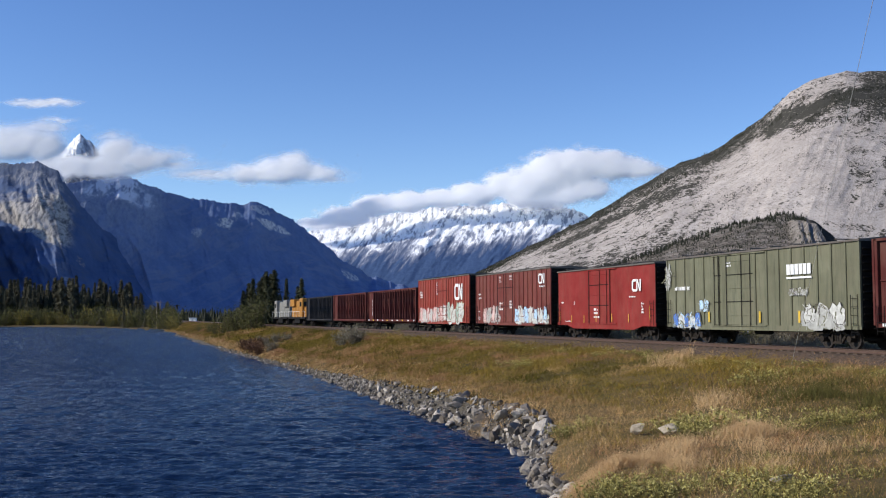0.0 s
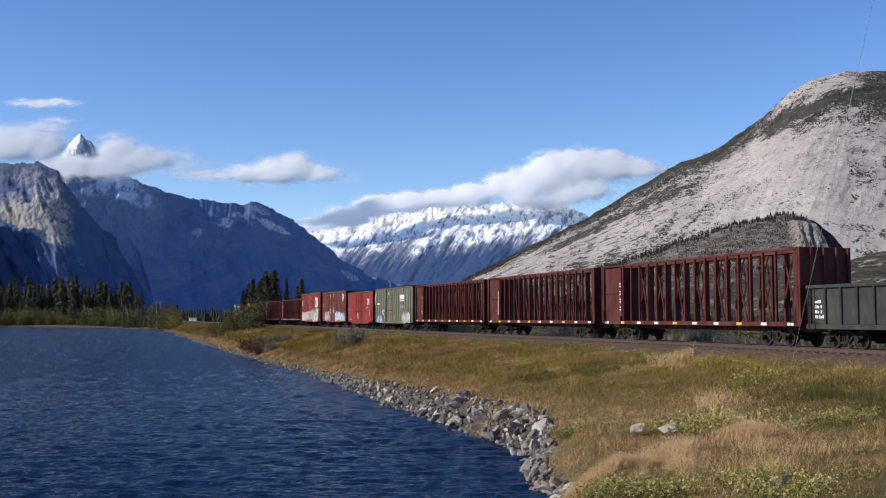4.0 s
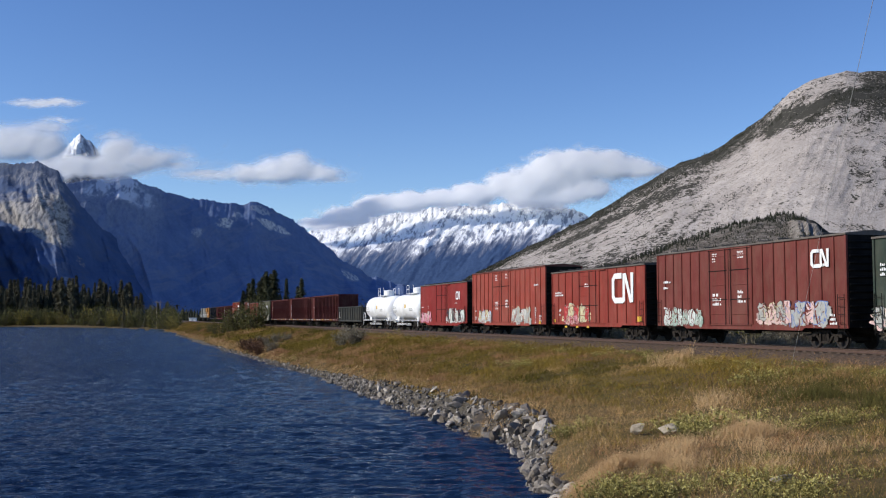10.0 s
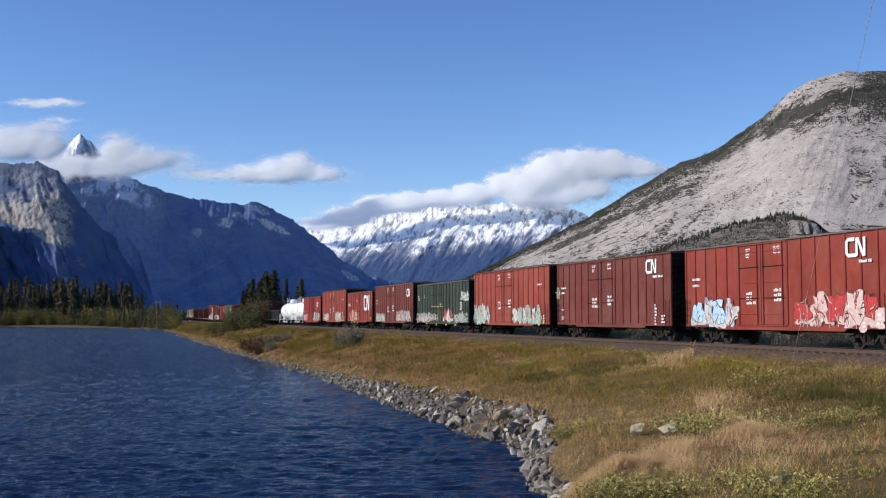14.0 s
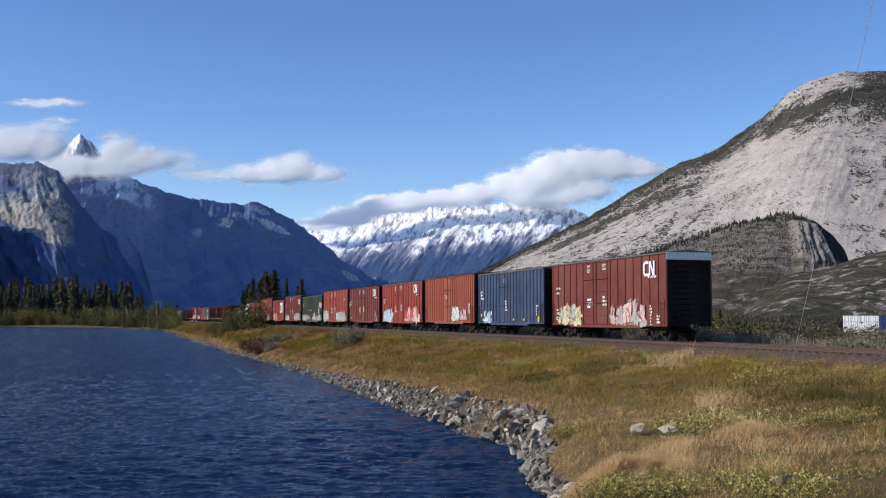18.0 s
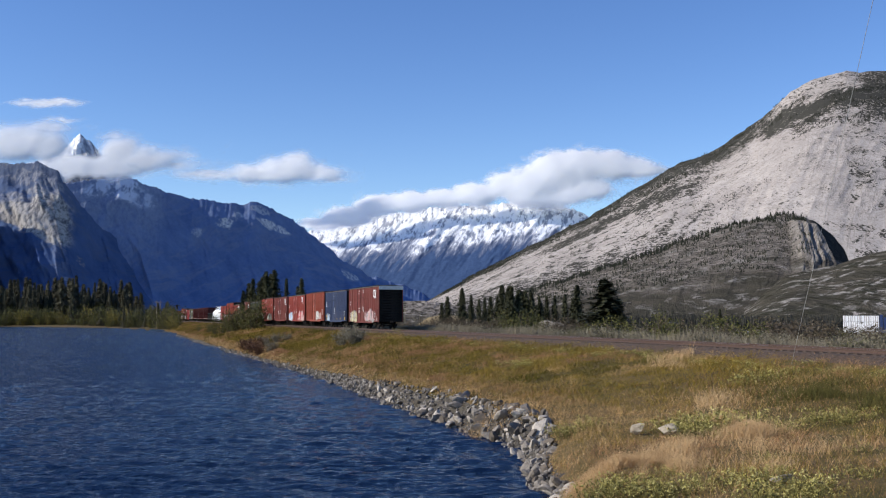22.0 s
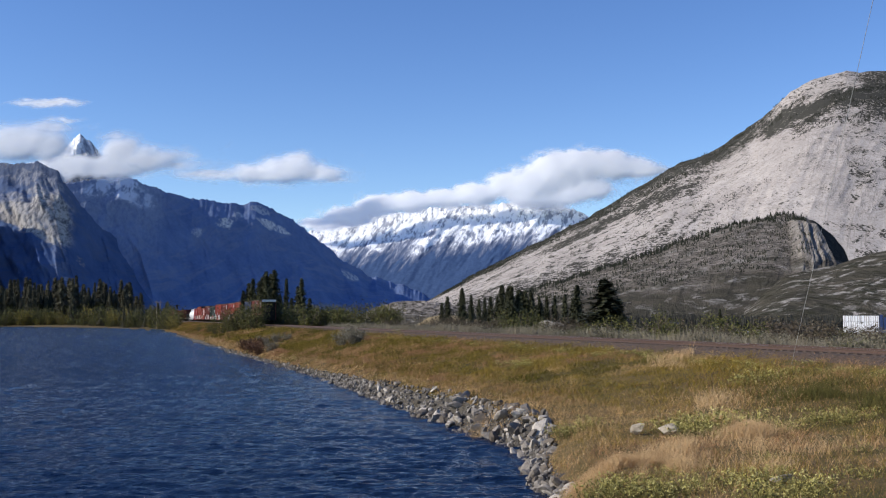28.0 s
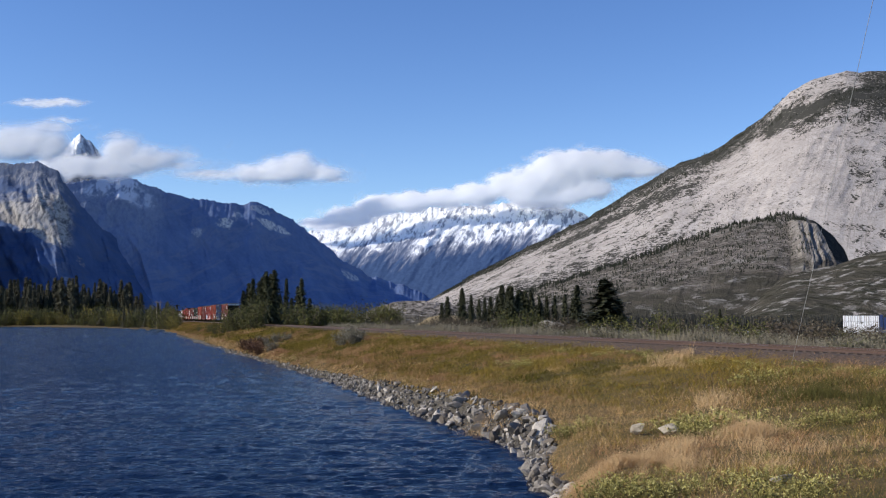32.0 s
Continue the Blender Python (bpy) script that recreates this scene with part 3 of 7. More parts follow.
def m_cliff_foothill():
    """The scree foothill, whose end is a pale fluted cliff beside a wooded flank painted dark for its shade."""
    m = m_foothill("scree_foothill", 0.55, 0.3)
    u, v = m.axis(0, m.uv), m.axis(1, m.uv)
    wob = m.math("MULTIPLY", m.math("SUBTRACT", m.noise(30, 5, 0.7, m.uv), 0.5), 0.05)
    left = m.math("ADD", m.math("SUBTRACT", u, m.math("ADD", m.math("MULTIPLY", v, 0.03), 0.805)), wob)
    right = m.math("ADD", m.math("SUBTRACT", u, m.math("ADD", m.math("MULTIPLY", v, 0.135), 0.868)), m.math("MULTIPLY", wob, 0.4))
    low = m.math("ADD", m.math("ADD", v, m.math("MULTIPLY", wob, 3.0)), m.math("MULTIPLY", m.math("ABSOLUTE", m.math("SUBTRACT", u, 0.868)), 3.0))
    face = m.math("MULTIPLY", m.math("MULTIPLY", m.ramp(left, (0.0, 0.0), (0.016, 1.0)), m.ramp(right, (0.0, 1.0), (0.006, 0.0))), m.math("MULTIPLY", m.ramp(low, (0.60, 1.0), (0.66, 0.0)), m.ramp(v, (0.08, 0.0), (0.2, 1.0))))
    flute = m.noise(1.0, 5, 0.66, m.slant(190, 5, 0.10), 0.8)
    pale = m.mix(m.ramp(flute, (0.38, 0.0), (0.56, 1.0)), (0.21, 0.182, 0.15), (0.47, 0.415, 0.355))
    c = m.mix(face, m.last, pale)
    # the flank turned from the sun has its shade mixed into the colour
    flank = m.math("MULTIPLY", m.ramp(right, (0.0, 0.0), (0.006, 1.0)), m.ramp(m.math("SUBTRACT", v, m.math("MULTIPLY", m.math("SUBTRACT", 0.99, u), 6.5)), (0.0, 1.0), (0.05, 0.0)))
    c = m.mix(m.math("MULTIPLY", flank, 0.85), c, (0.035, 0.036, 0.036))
    m.color(c).bump(m.math("ADD", m.noise(0.4, 5, 0.78, m.stretch(m.coords(), 1.0, 0.22, 1.5)), m.math("MULTIPLY", m.math("MULTIPLY", flute, face), 2.0)), 0.9, 4)
    return m.m


def fluted(u, v):
    """How far the cliff's buttress and its flutes stand out of the foothill's end."""
    along = (u - 0.812 - 0.02 * v) / (0.056 + 0.115 * v)
    mask = np.clip(along * 6, 0, 1) * np.clip((1 - along) * 5, 0, 1) * np.clip((v - 0.06) * 8, 0, 1) * np.clip((0.70 - v) * 8, 0, 1)
    ribs = ridged(along * 9.0 + 0.6 * fbm(u * 30, v * 6, 2, 44), v * 2.0, 3, 43) - 0.45
    return mask * (9 + 8 * ribs)


def build_mountains():
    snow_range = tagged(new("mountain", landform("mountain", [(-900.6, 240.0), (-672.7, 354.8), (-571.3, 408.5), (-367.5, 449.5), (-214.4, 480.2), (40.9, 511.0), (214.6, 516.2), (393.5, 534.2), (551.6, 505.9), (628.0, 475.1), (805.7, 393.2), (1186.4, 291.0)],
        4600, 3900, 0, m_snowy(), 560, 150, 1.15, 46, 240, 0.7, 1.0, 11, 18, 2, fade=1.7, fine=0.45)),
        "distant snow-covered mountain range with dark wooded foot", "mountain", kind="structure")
    snow_range.matrix_world = Matrix.Translation((0, 0, -0.2)) @ Matrix.Scale(1.04, 4)
    # forest colours with the blue haze of distance mixed in
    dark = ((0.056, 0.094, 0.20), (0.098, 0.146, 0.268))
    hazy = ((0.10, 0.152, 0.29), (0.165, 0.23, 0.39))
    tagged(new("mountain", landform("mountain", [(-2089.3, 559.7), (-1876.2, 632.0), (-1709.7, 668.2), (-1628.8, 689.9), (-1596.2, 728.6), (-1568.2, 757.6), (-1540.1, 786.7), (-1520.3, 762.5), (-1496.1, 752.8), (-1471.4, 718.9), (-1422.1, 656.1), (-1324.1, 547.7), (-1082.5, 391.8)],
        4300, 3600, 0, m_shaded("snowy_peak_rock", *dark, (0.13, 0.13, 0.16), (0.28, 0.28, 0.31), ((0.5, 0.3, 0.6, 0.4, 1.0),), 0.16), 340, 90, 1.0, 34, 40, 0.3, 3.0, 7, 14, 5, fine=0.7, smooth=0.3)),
        "pointed snowy peak rising out of the clouds", "mountain", kind="structure")
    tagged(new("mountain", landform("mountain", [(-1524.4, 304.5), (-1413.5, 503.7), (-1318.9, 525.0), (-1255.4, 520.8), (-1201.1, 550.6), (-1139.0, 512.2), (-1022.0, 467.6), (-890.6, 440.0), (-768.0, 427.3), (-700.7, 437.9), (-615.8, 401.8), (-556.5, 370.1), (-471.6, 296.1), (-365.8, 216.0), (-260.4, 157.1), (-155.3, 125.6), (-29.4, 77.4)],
        3800, 3350, 0, m_shaded("hazed_forest_mountain", *hazy, (0.28, 0.28, 0.31), (0.68, 0.66, 0.65),
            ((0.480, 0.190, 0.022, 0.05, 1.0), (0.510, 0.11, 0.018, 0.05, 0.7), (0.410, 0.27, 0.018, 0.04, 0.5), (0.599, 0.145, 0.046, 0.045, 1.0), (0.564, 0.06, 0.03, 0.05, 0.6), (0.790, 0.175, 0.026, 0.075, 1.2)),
            treeline=0.30, reach=0.66, hazed_alpine=((0.16, 0.205, 0.32), (0.30, 0.345, 0.45)), dusted=((0.19, 0.06, 0.085, 0.10, 0.9), (0.222, 0.06, 0.045, 0.12, 1.1), (0.262, 0.1, 0.05, 0.09, 0.6))),
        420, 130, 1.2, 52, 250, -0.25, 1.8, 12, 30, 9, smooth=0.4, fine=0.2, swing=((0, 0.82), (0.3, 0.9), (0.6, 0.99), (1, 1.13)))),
        "dark wooded mountain in shade with a rocky top", "mountain", kind="structure")
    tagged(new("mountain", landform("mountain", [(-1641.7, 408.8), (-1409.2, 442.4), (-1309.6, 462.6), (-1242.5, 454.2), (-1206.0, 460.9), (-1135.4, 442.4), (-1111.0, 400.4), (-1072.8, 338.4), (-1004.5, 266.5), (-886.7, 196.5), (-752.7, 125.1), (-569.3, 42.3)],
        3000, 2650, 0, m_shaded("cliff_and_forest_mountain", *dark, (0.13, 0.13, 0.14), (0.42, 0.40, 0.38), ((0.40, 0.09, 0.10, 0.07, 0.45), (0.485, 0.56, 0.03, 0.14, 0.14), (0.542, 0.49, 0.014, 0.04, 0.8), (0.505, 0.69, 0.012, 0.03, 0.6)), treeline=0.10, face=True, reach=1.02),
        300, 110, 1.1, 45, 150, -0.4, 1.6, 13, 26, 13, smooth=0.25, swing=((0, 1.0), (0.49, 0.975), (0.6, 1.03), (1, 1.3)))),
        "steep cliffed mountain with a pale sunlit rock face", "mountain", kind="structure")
    # unseen ridge left of the view, added to throw shade on the cliffed mountain
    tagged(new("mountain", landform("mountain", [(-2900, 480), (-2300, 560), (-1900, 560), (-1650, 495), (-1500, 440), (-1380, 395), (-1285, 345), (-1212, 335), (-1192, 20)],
        2750, 2250, 0, m_shaded("unseen_shading_mountain", *dark, (0.13, 0.13, 0.14), (0.42, 0.40, 0.38), ()), 120, 60, 1.2, 40, 200, 0.2, 1.6, 8, 60, 63)),
        "steep wooded mountain out of view, added to shade the next one", "mountain", kind="structure")
    tagged(new("mountain", landform("mountain", [(-54.0, 24.3), (-9.94, 49.7), (84.0, 101.6), (183.9, 151.5), (284.0, 200.5), (373.5, 255.2), (463.2, 307.8), (528.2, 328.1), (586.9, 369.7), (634.5, 403.5), (689.2, 451.1), (734.5, 476.0), (796.6, 491.9), (880.6, 491.9), (1025.3, 465.8), (1244.1, 341.5)],
        2000, 1000, 0, m_dome(), 360, 140, 0.95, 6, 160, 0.6, 1.2, 3, 25, 21, fine=0.6)),
        "bare pale grey limestone dome mountain with bands of trees", "mountain", kind="structure")
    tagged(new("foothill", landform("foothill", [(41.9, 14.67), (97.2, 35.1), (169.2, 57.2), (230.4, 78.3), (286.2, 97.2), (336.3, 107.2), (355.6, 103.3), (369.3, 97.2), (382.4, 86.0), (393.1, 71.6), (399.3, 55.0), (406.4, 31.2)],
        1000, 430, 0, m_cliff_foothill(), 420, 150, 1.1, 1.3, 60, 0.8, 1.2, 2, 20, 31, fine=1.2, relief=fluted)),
        "grey-green foothill of scrub and rock ledges", "hill", kind="structure")
    tagged(new("foothill", landform("foothill", [(174.0, 9.81), (187.5, 21.7), (202.6, 30.3), (217.6, 33.0), (231.0, 35.7), (244.4, 40.6), (267.8, 46.3), (324.5, 52.3)],
        600, 330, 0, m_foothill("meadow_foothill", 0.92, 1.0).m, 160, 90, 0.9, 2, 70, 0.4, 1.5, 1, 20, 37, fine=0.4)),
        "brown-green meadow slope with pale rock ledges", "hill", kind="structure")
    tagged(new("knoll", landform("knoll", [(-45.6, 4.02), (-35.6, 9.74), (-24.1, 13.18), (-9.76, 13.47), (4.59, 11.46), (21.8, 5.74)],
        520, 440, 1, m_foothill("scree_knoll", 0.3, 0.5).m, 90, 40, 0.8, 3, 25, 0.3, 1.5, 0.7, 8, 41)),
        "low scree-covered knoll beyond the trees", "hill", kind="structure")
    m = Mat("dry_grass_mound", 0.95)
    f = m.noise(2.2, 5, 0.7)
    m.color(m.mix(f, (0.16, 0.12, 0.06), (0.34, 0.26, 0.14))).bump(f, 0.5, 0.2)
    tagged(new("mound", landform("mound", [(-5.80, 3.18), (-3.44, 4.95), (0.12, 5.66), (3.32, 5.31), (7.82, 4.36), (20.9, 4.60), (25.6, 2.94)],
        215, 196, 1.6, m.m, 60, 26, 0.7, 0.5, 4, 0, 1.5, 0.1, 2, 51)),
        "tan mound of dry grass beside the railway", "mound", kind="structure")


build_mountains()


# ---- the railway ----
RAIL_STEEL = plain("rusty_rail_steel", (0.16, 0.10, 0.075), 0.45, 0.6)
RAIL_HEAD = plain("worn_rail_head", (0.42, 0.40, 0.38), 0.3, 0.9)
SLEEPER = plain("weathered_sleeper_wood", (0.13, 0.095, 0.07), 0.9, 0, 0.4, 6)
FRONT_S, BACK_S = -30.0, 900.0


def build_track():
    track = thing("railway_track", Matrix.Translation((0, 0, 0)), "single railway track with rusty rails on wooden sleepers", "railway track", kind="structure")
    m = Matrix.Translation(on_track(0, 0, RAIL)) @ Matrix.Rotation(radians(90) + TH, 4, "Z")
    sl = mesh_of("sleeper", bevelled(boxes((-0.11, 0.11, -1.3, 1.3, -0.33, -0.165)), 0.015), SLEEPER)
    for side in (-0.75, 0.75):
        bm = bmesh.new()
        prof = [(-0.07, -0.165), (0.07, -0.165), (0.07, -0.15), (0.012, -0.13), (0.012, -0.045), (0.036, -0.035), (0.036, 0.0), (-0.036, 0.0), (-0.036, -0.035), (-0.012, -0.045), (-0.012, -0.13), (-0.07, -0.15)]
        a = [bm.verts.new((FRONT_S, side + y, z)) for y, z in prof]
        b = [bm.verts.new((BACK_S, side + y, z)) for y, z in prof]
        for k in range(len(prof)):
            q = (k + 1) % len(prof)
            bm.faces.new((a[k], b[k], b[q], a[q])).material_index = 1 if k == 6 else 0
        bm.faces.new(a)
        bm.faces.new(b[::-1])
        part("rail", mesh_of("rail", bm, (RAIL_STEEL, RAIL_HEAD)), None, track).matrix_local = m
    rnd = random.Random(3)
    for k in range(240):
        ob = part("sleeper", sl, None, track)
        ob.matrix_local = m @ pose(-10 + k * 0.56, rnd.uniform(-0.05, 0.05), 0, 0, 0, rnd.uniform(-1.5, 1.5))
    far = bmesh.new()
    for k in range(40):
        box(far, -29.8 + k * 0.5, -29.6 + k * 0.5, -1.3, 1.3, -0.33, -0.165)
    for k in range(380):
        box(far, 125 + k * 0.56, 125.22 + k * 0.56, -1.3, 1.3, -0.33, -0.165)
    ob = part("sleepers", far, SLEEPER, track)
    ob.matrix_local = m
    ob["kind"] = "stuff"


build_track()

# ---- the train ----
PAINT = {
    "red": worn_paint("faded_red_paint", (0.238, 0.032, 0.020)),
    "bright": worn_paint("bright_red_paint", (0.205, 0.015, 0.011), amount=0.3),
    "brown": worn_paint("oxide_brown_paint", (0.144, 0.029, 0.022)),
    "orange": worn_paint("sun_bleached_orange_red_paint", (0.274, 0.061, 0.036)),
    "salmon": worn_paint("bleached_red_paint", (0.274, 0.047, 0.030)),
    "olive": worn_paint("olive_green_paint", (0.138, 0.138, 0.086), (0.06, 0.06, 0.04)),
    "green": worn_paint("dark_green_paint", (0.030, 0.045, 0.032), (0.03, 0.03, 0.025)),
    "blue": worn_paint("navy_blue_paint", (0.032, 0.050, 0.108), (0.05, 0.05, 0.06)),
    "charcoal": worn_paint("charcoal_grey_paint", (0.040, 0.043, 0.040), (0.04, 0.035, 0.03)),
    "maroon": worn_paint("dark_maroon_paint", (0.088, 0.021, 0.019), (0.05, 0.022, 0.018)),
    # near-black that paints the shade on the boxcars' ends
    "end_shade": worn_paint("end_shade_paint", (0.007, 0.006, 0.005), (0.010, 0.007, 0.005), 0.1),
    "black": worn_paint("black_blue_paint", (0.018, 0.020, 0.025), (0.03, 0.025, 0.02)),
    "white": worn_paint("white_tank_paint", (0.82, 0.82, 0.80), (0.45, 0.38, 0.3), 0.12, 0.4),
    "loco_grey": worn_paint("locomotive_grey_paint", (0.20, 0.20, 0.18), amount=0.4),
    "loco_orange": worn_paint("locomotive_orange_paint", (0.34, 0.15, 0.02), amount=0.4),
}
INK = {
    "white": plain("white_lettering", (0.78, 0.78, 0.76), 0.6, 0, 0.1),
    "chalk": plain("chalky_white_spray_paint", (0.50, 0.50, 0.46), 0.7, 0, 0.3, 5),
    "pale": plain("pale_spray_paint", (0.56, 0.60, 0.55), 0.6, 0, 0.25, 5),
    "sky": plain("light_blue_spray_paint", (0.40, 0.58, 0.75), 0.6, 0, 0.2, 5),
    "blue": plain("blue_spray_paint", (0.08, 0.17, 0.45), 0.6, 0, 0.3, 5),
    "pink": plain("pink_spray_paint", (0.62, 0.24, 0.32), 0.6, 0, 0.25, 5),
    "rose": plain("pale_pink_spray_paint", (0.60, 0.42, 0.38), 0.6, 0, 0.25, 5),
    "cream": plain("cream_spray_paint", (0.55, 0.50, 0.30), 0.6, 0, 0.25, 5),
    "moss": plain("green_spray_paint", (0.31, 0.40, 0.33), 0.6, 0, 0.3, 5),
    "grey": plain("grey_spray_paint", (0.36, 0.36, 0.33), 0.6, 0, 0.25, 5),
    "dim": plain("dark_outline_spray_paint", (0.05, 0.035, 0.035), 0.6),
    "black": plain("black_spray_paint", (0.02, 0.02, 0.022), 0.6),
    "yellow": plain("yellow_marking", (0.62, 0.40, 0.05), 0.6, 0, 0.15),
    "red": plain("red_spray_paint", (0.45, 0.05, 0.05), 0.6, 0, 0.2, 5),
}
for _m in ("end_shade", "black", "maroon", "charcoal"):
    PAINT[_m].node_tree.nodes["Principled BSDF"].inputs["Specular IOR Level"].default_value = 0.04
ROOF = {"grey": worn_paint("weathered_roof", (0.12, 0.105, 0.09), (0.10, 0.06, 0.04), 0.5), "brown": worn_paint("rusty_roof", (0.12, 0.036, 0.026))}
UNDER = plain("grimy_black_steel", (0.010, 0.009, 0.008), 0.9, 0.0, 0.4)
TRUCK = plain("rusty_cast_truck_steel", (0.026, 0.021, 0.017), 0.9, 0.0, 0.5)
WHEEL = plain("wheel_steel", (0.035, 0.03, 0.027), 0.7, 0.3, 0.4)
GALV = plain("galvanised_plate", (0.55, 0.56, 0.57), 0.45, 0.5, 0.2)
GLASS_DARK = plain("dark_cab_glass", (0.02, 0.025, 0.03), 0.1, 0, 0.2)


def wheel_mesh():
    bm = bmesh.new()
    for s in (-1, 1):
        y = s * 0.75
        lathe(bm, [(y - s * 0.05, 0.30), (y - s * 0.05, 0.455), (y - s * 0.02, 0.455), (y - s * 0.015, 0.425), (y + s * 0.07, 0.418), (y + s * 0.07, 0.34), (y + s * 0.03, 0.32), (y + s * 0.03, 0.13), (y + s * 0.10, 0.11), (y + s * 0.10, 0.02)], 18, "y")
    lathe(bm, [(-0.98, 0.085), (0.98, 0.085)], 10, "y")
    bmesh.ops.recalc_face_normals(bm, faces=bm.faces)
    return mesh_of("wheelset", bm, WHEEL)


def sideframe_mesh():
    bm = bmesh.new()
    top = [(-1.18, 0.50), (-1.18, 0.62), (-0.62, 0.66), (-0.42, 0.80), (0.42, 0.80), (0.62, 0.66), (1.18, 0.62), (1.18, 0.50), (0.80, 0.46), (0.55, 0.58), (0.40, 0.66), (-0.40, 0.66), (-0.55, 0.58), (-0.80, 0.46)]
    prism(bm, top, -0.07, 0.07)
    low = [(-0.62, 0.56), (-0.30, 0.22), (0.30, 0.22), (0.62, 0.56), (0.50, 0.58), (0.24, 0.33), (-0.24, 0.33), (-0.50, 0.58)]
    prism(bm, low, -0.06, 0.06)
    for x in (-0.88, 0.88):
        tube(bm, (x, -0.06, 0.43), (x, 0.16, 0.43), 0.14, 10)
    for x in (-0.27, 0.27):
        box(bm, x - 0.05, x + 0.05, -0.09, 0.09, 0.3, 0.70)
    bmesh.ops.recalc_face_normals(bm, faces=bm.faces)
    return mesh_of("side_frame", bm, TRUCK)


def spring_mesh():
    bm = bmesh.new()
    for x in (-0.13, 0.0, 0.13):
        lathe_pts = [(0.33 + 0.027 * q, 0.055 if q % 2 else 0.042) for q in range(13)]
        b2 = bmesh.new()
        lathe(b2, lathe_pts, 8, "z")
        bmesh.ops.translate(b2, verts=b2.verts, vec=(x, 0, 0))
        me = bpy.data.meshes.new("tmp")
        b2.to_mesh(me)
        b2.free()
        bm.from_mesh(me)
        bpy.data.meshes.remove(me)
    return mesh_of("springs", bm, TRUCK)


WHEELSET, SIDEFRAME, SPRINGS = wheel_mesh(), sideframe_mesh(), spring_mesh()
BOLSTER = mesh_of("bolster", bevelled(boxes((-0.2, 0.2, -1.0, 1.0, 0.58, 0.78), (-0.9, 0.9, -0.35, -0.29, 0.36, 0.42), (-0.9, 0.9, 0.29, 0.35, 0.36, 0.42)), 0.01), TRUCK)
COUPLER = mesh_of("coupler", bevelled(boxes((-0.1, 0.62, -0.07, 0.07, 0.80, 0.94), (0.5, 0.72, -0.16, 0.10, 0.74, 1.0), (0.62, 0.80, 0.02, 0.14, 0.76, 0.98)), 0.012), TRUCK)


WHEELS = []


def add_trucks(car, length, inset):
    for s in (1, -1):
        x = s * (length / 2 - inset)
        tr = part("truck", BOLSTER, None, car)
        tr.location = (x, 0, 0)
        for y in (-0.98, 0.98):
            part("side_frame", SIDEFRAME, None, tr).location = (0, y, 0)
            part("springs", SPRINGS, None, tr).location = (0, y, 0)
        for dx in (-0.88, 0.88):
            WHEELS.append(part("wheelset", WHEELSET, None, tr))
            WHEELS[-1].location = (dx, 0, 0.42)
        c = part("coupler", COUPLER, None, car)
        c.location = (s * (length / 2 - 0.1), 0, 0)
        c.rotation_euler[2] = 0 if s > 0 else math.pi


def ladder_mesh(z0, z1, w=0.42, gap=0.38):
    bm = bmesh.new()
    tube(bm, (-w / 2, 0, z0), (-w / 2, 0, z1), 0.016, 6)
    tube(bm, (w / 2, 0, z0), (w / 2, 0, z1), 0.016, 6)
    z = z0 + 0.15
    while z < z1:
        tube(bm, (-w / 2, 0, z), (w / 2, 0, z), 0.013, 6)
        z += gap
    return bm


def ribbon(bm, pts, w, y, mi=0):
    """A flat band of width w along a path of (x, z) on a wall at y."""
    pts = [Vector(p) for p in pts]
    left, right = [], []
    for k, p in enumerate(pts):
        d = ((pts[k] - pts[k - 1]).normalized() if k else Vector((0, 0))) + ((pts[k + 1] - pts[k]).normalized() if k < len(pts) - 1 else Vector((0, 0)))
        d = d.normalized()
        q = Vector((-d.y, d.x)) * w / 2
        left.append(bm.verts.new((p.x + q.x, y, p.y + q.y)))
        right.append(bm.verts.new((p.x - q.x, y, p.y - q.y)))
    for k in range(len(pts) - 1):
        bm.faces.new((left[k], left[k + 1], right[k + 1], right[k])).material_index = mi


def solid(bm, depth=0.006):
    """Gives flat painted shapes on the car's side a thin body."""
    geo = bmesh.ops.extrude_face_region(bm, geom=list(bm.faces))
    bmesh.ops.translate(bm, verts=[v for v in geo["geom"] if isinstance(v, bmesh.types.BMVert)], vec=(0, depth, 0))
    bmesh.ops.recalc_face_normals(bm, faces=bm.faces)
    return bm


def emblem(x, z, h, y):
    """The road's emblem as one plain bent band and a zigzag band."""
    bm = bmesh.new()
    w, t = h * 0.80, h * 0.19
    ribbon(bm, [(x + 0.12 * w, z + h * 0.40), (x + 0.70 * w, z + h * 0.40), (x + 0.86 * w, z + h * 0.28), (x + 0.86 * w, z - h * 0.28), (x + 0.70 * w, z - h * 0.40), (x + 0.0 * w, z - h * 0.40)], t, y)
    ribbon(bm, [(x + 0.02 * w, z - h * 0.40), (x - 0.06 * w, z - h * 0.36), (x - 0.06 * w, z + h * 0.40), (x - 0.18 * w, z + h * 0.40), (x - 0.62 * w, z - h * 0.40), (x - 0.74 * w, z - h * 0.40), (x - 0.74 * w, z + h * 0.48)], t, y + 0.001)
    return solid(bm)


def blob(bm, rnd, x, z, rx, rz, y, mi, n=12):
    ph = rnd.uniform(0, 6)
    ring = []
    for k in range(n):
        t = 2 * math.pi * k / n
        r = 1 + 0.22 * math.sin(2 * t + ph) + 0.16 * math.sin(3 * t + 2 * ph) + rnd.uniform(-0.1, 0.1)
        c, s = math.cos(t), math.sin(t)
        sq = 1 / max(abs(c), abs(s)) ** 0.55
        ring.append(bm.verts.new((x + rx * r * c * sq, y, z + rz * min(r, 1.05) * s * sq)))
    bm.faces.new(ring).material_index = mi


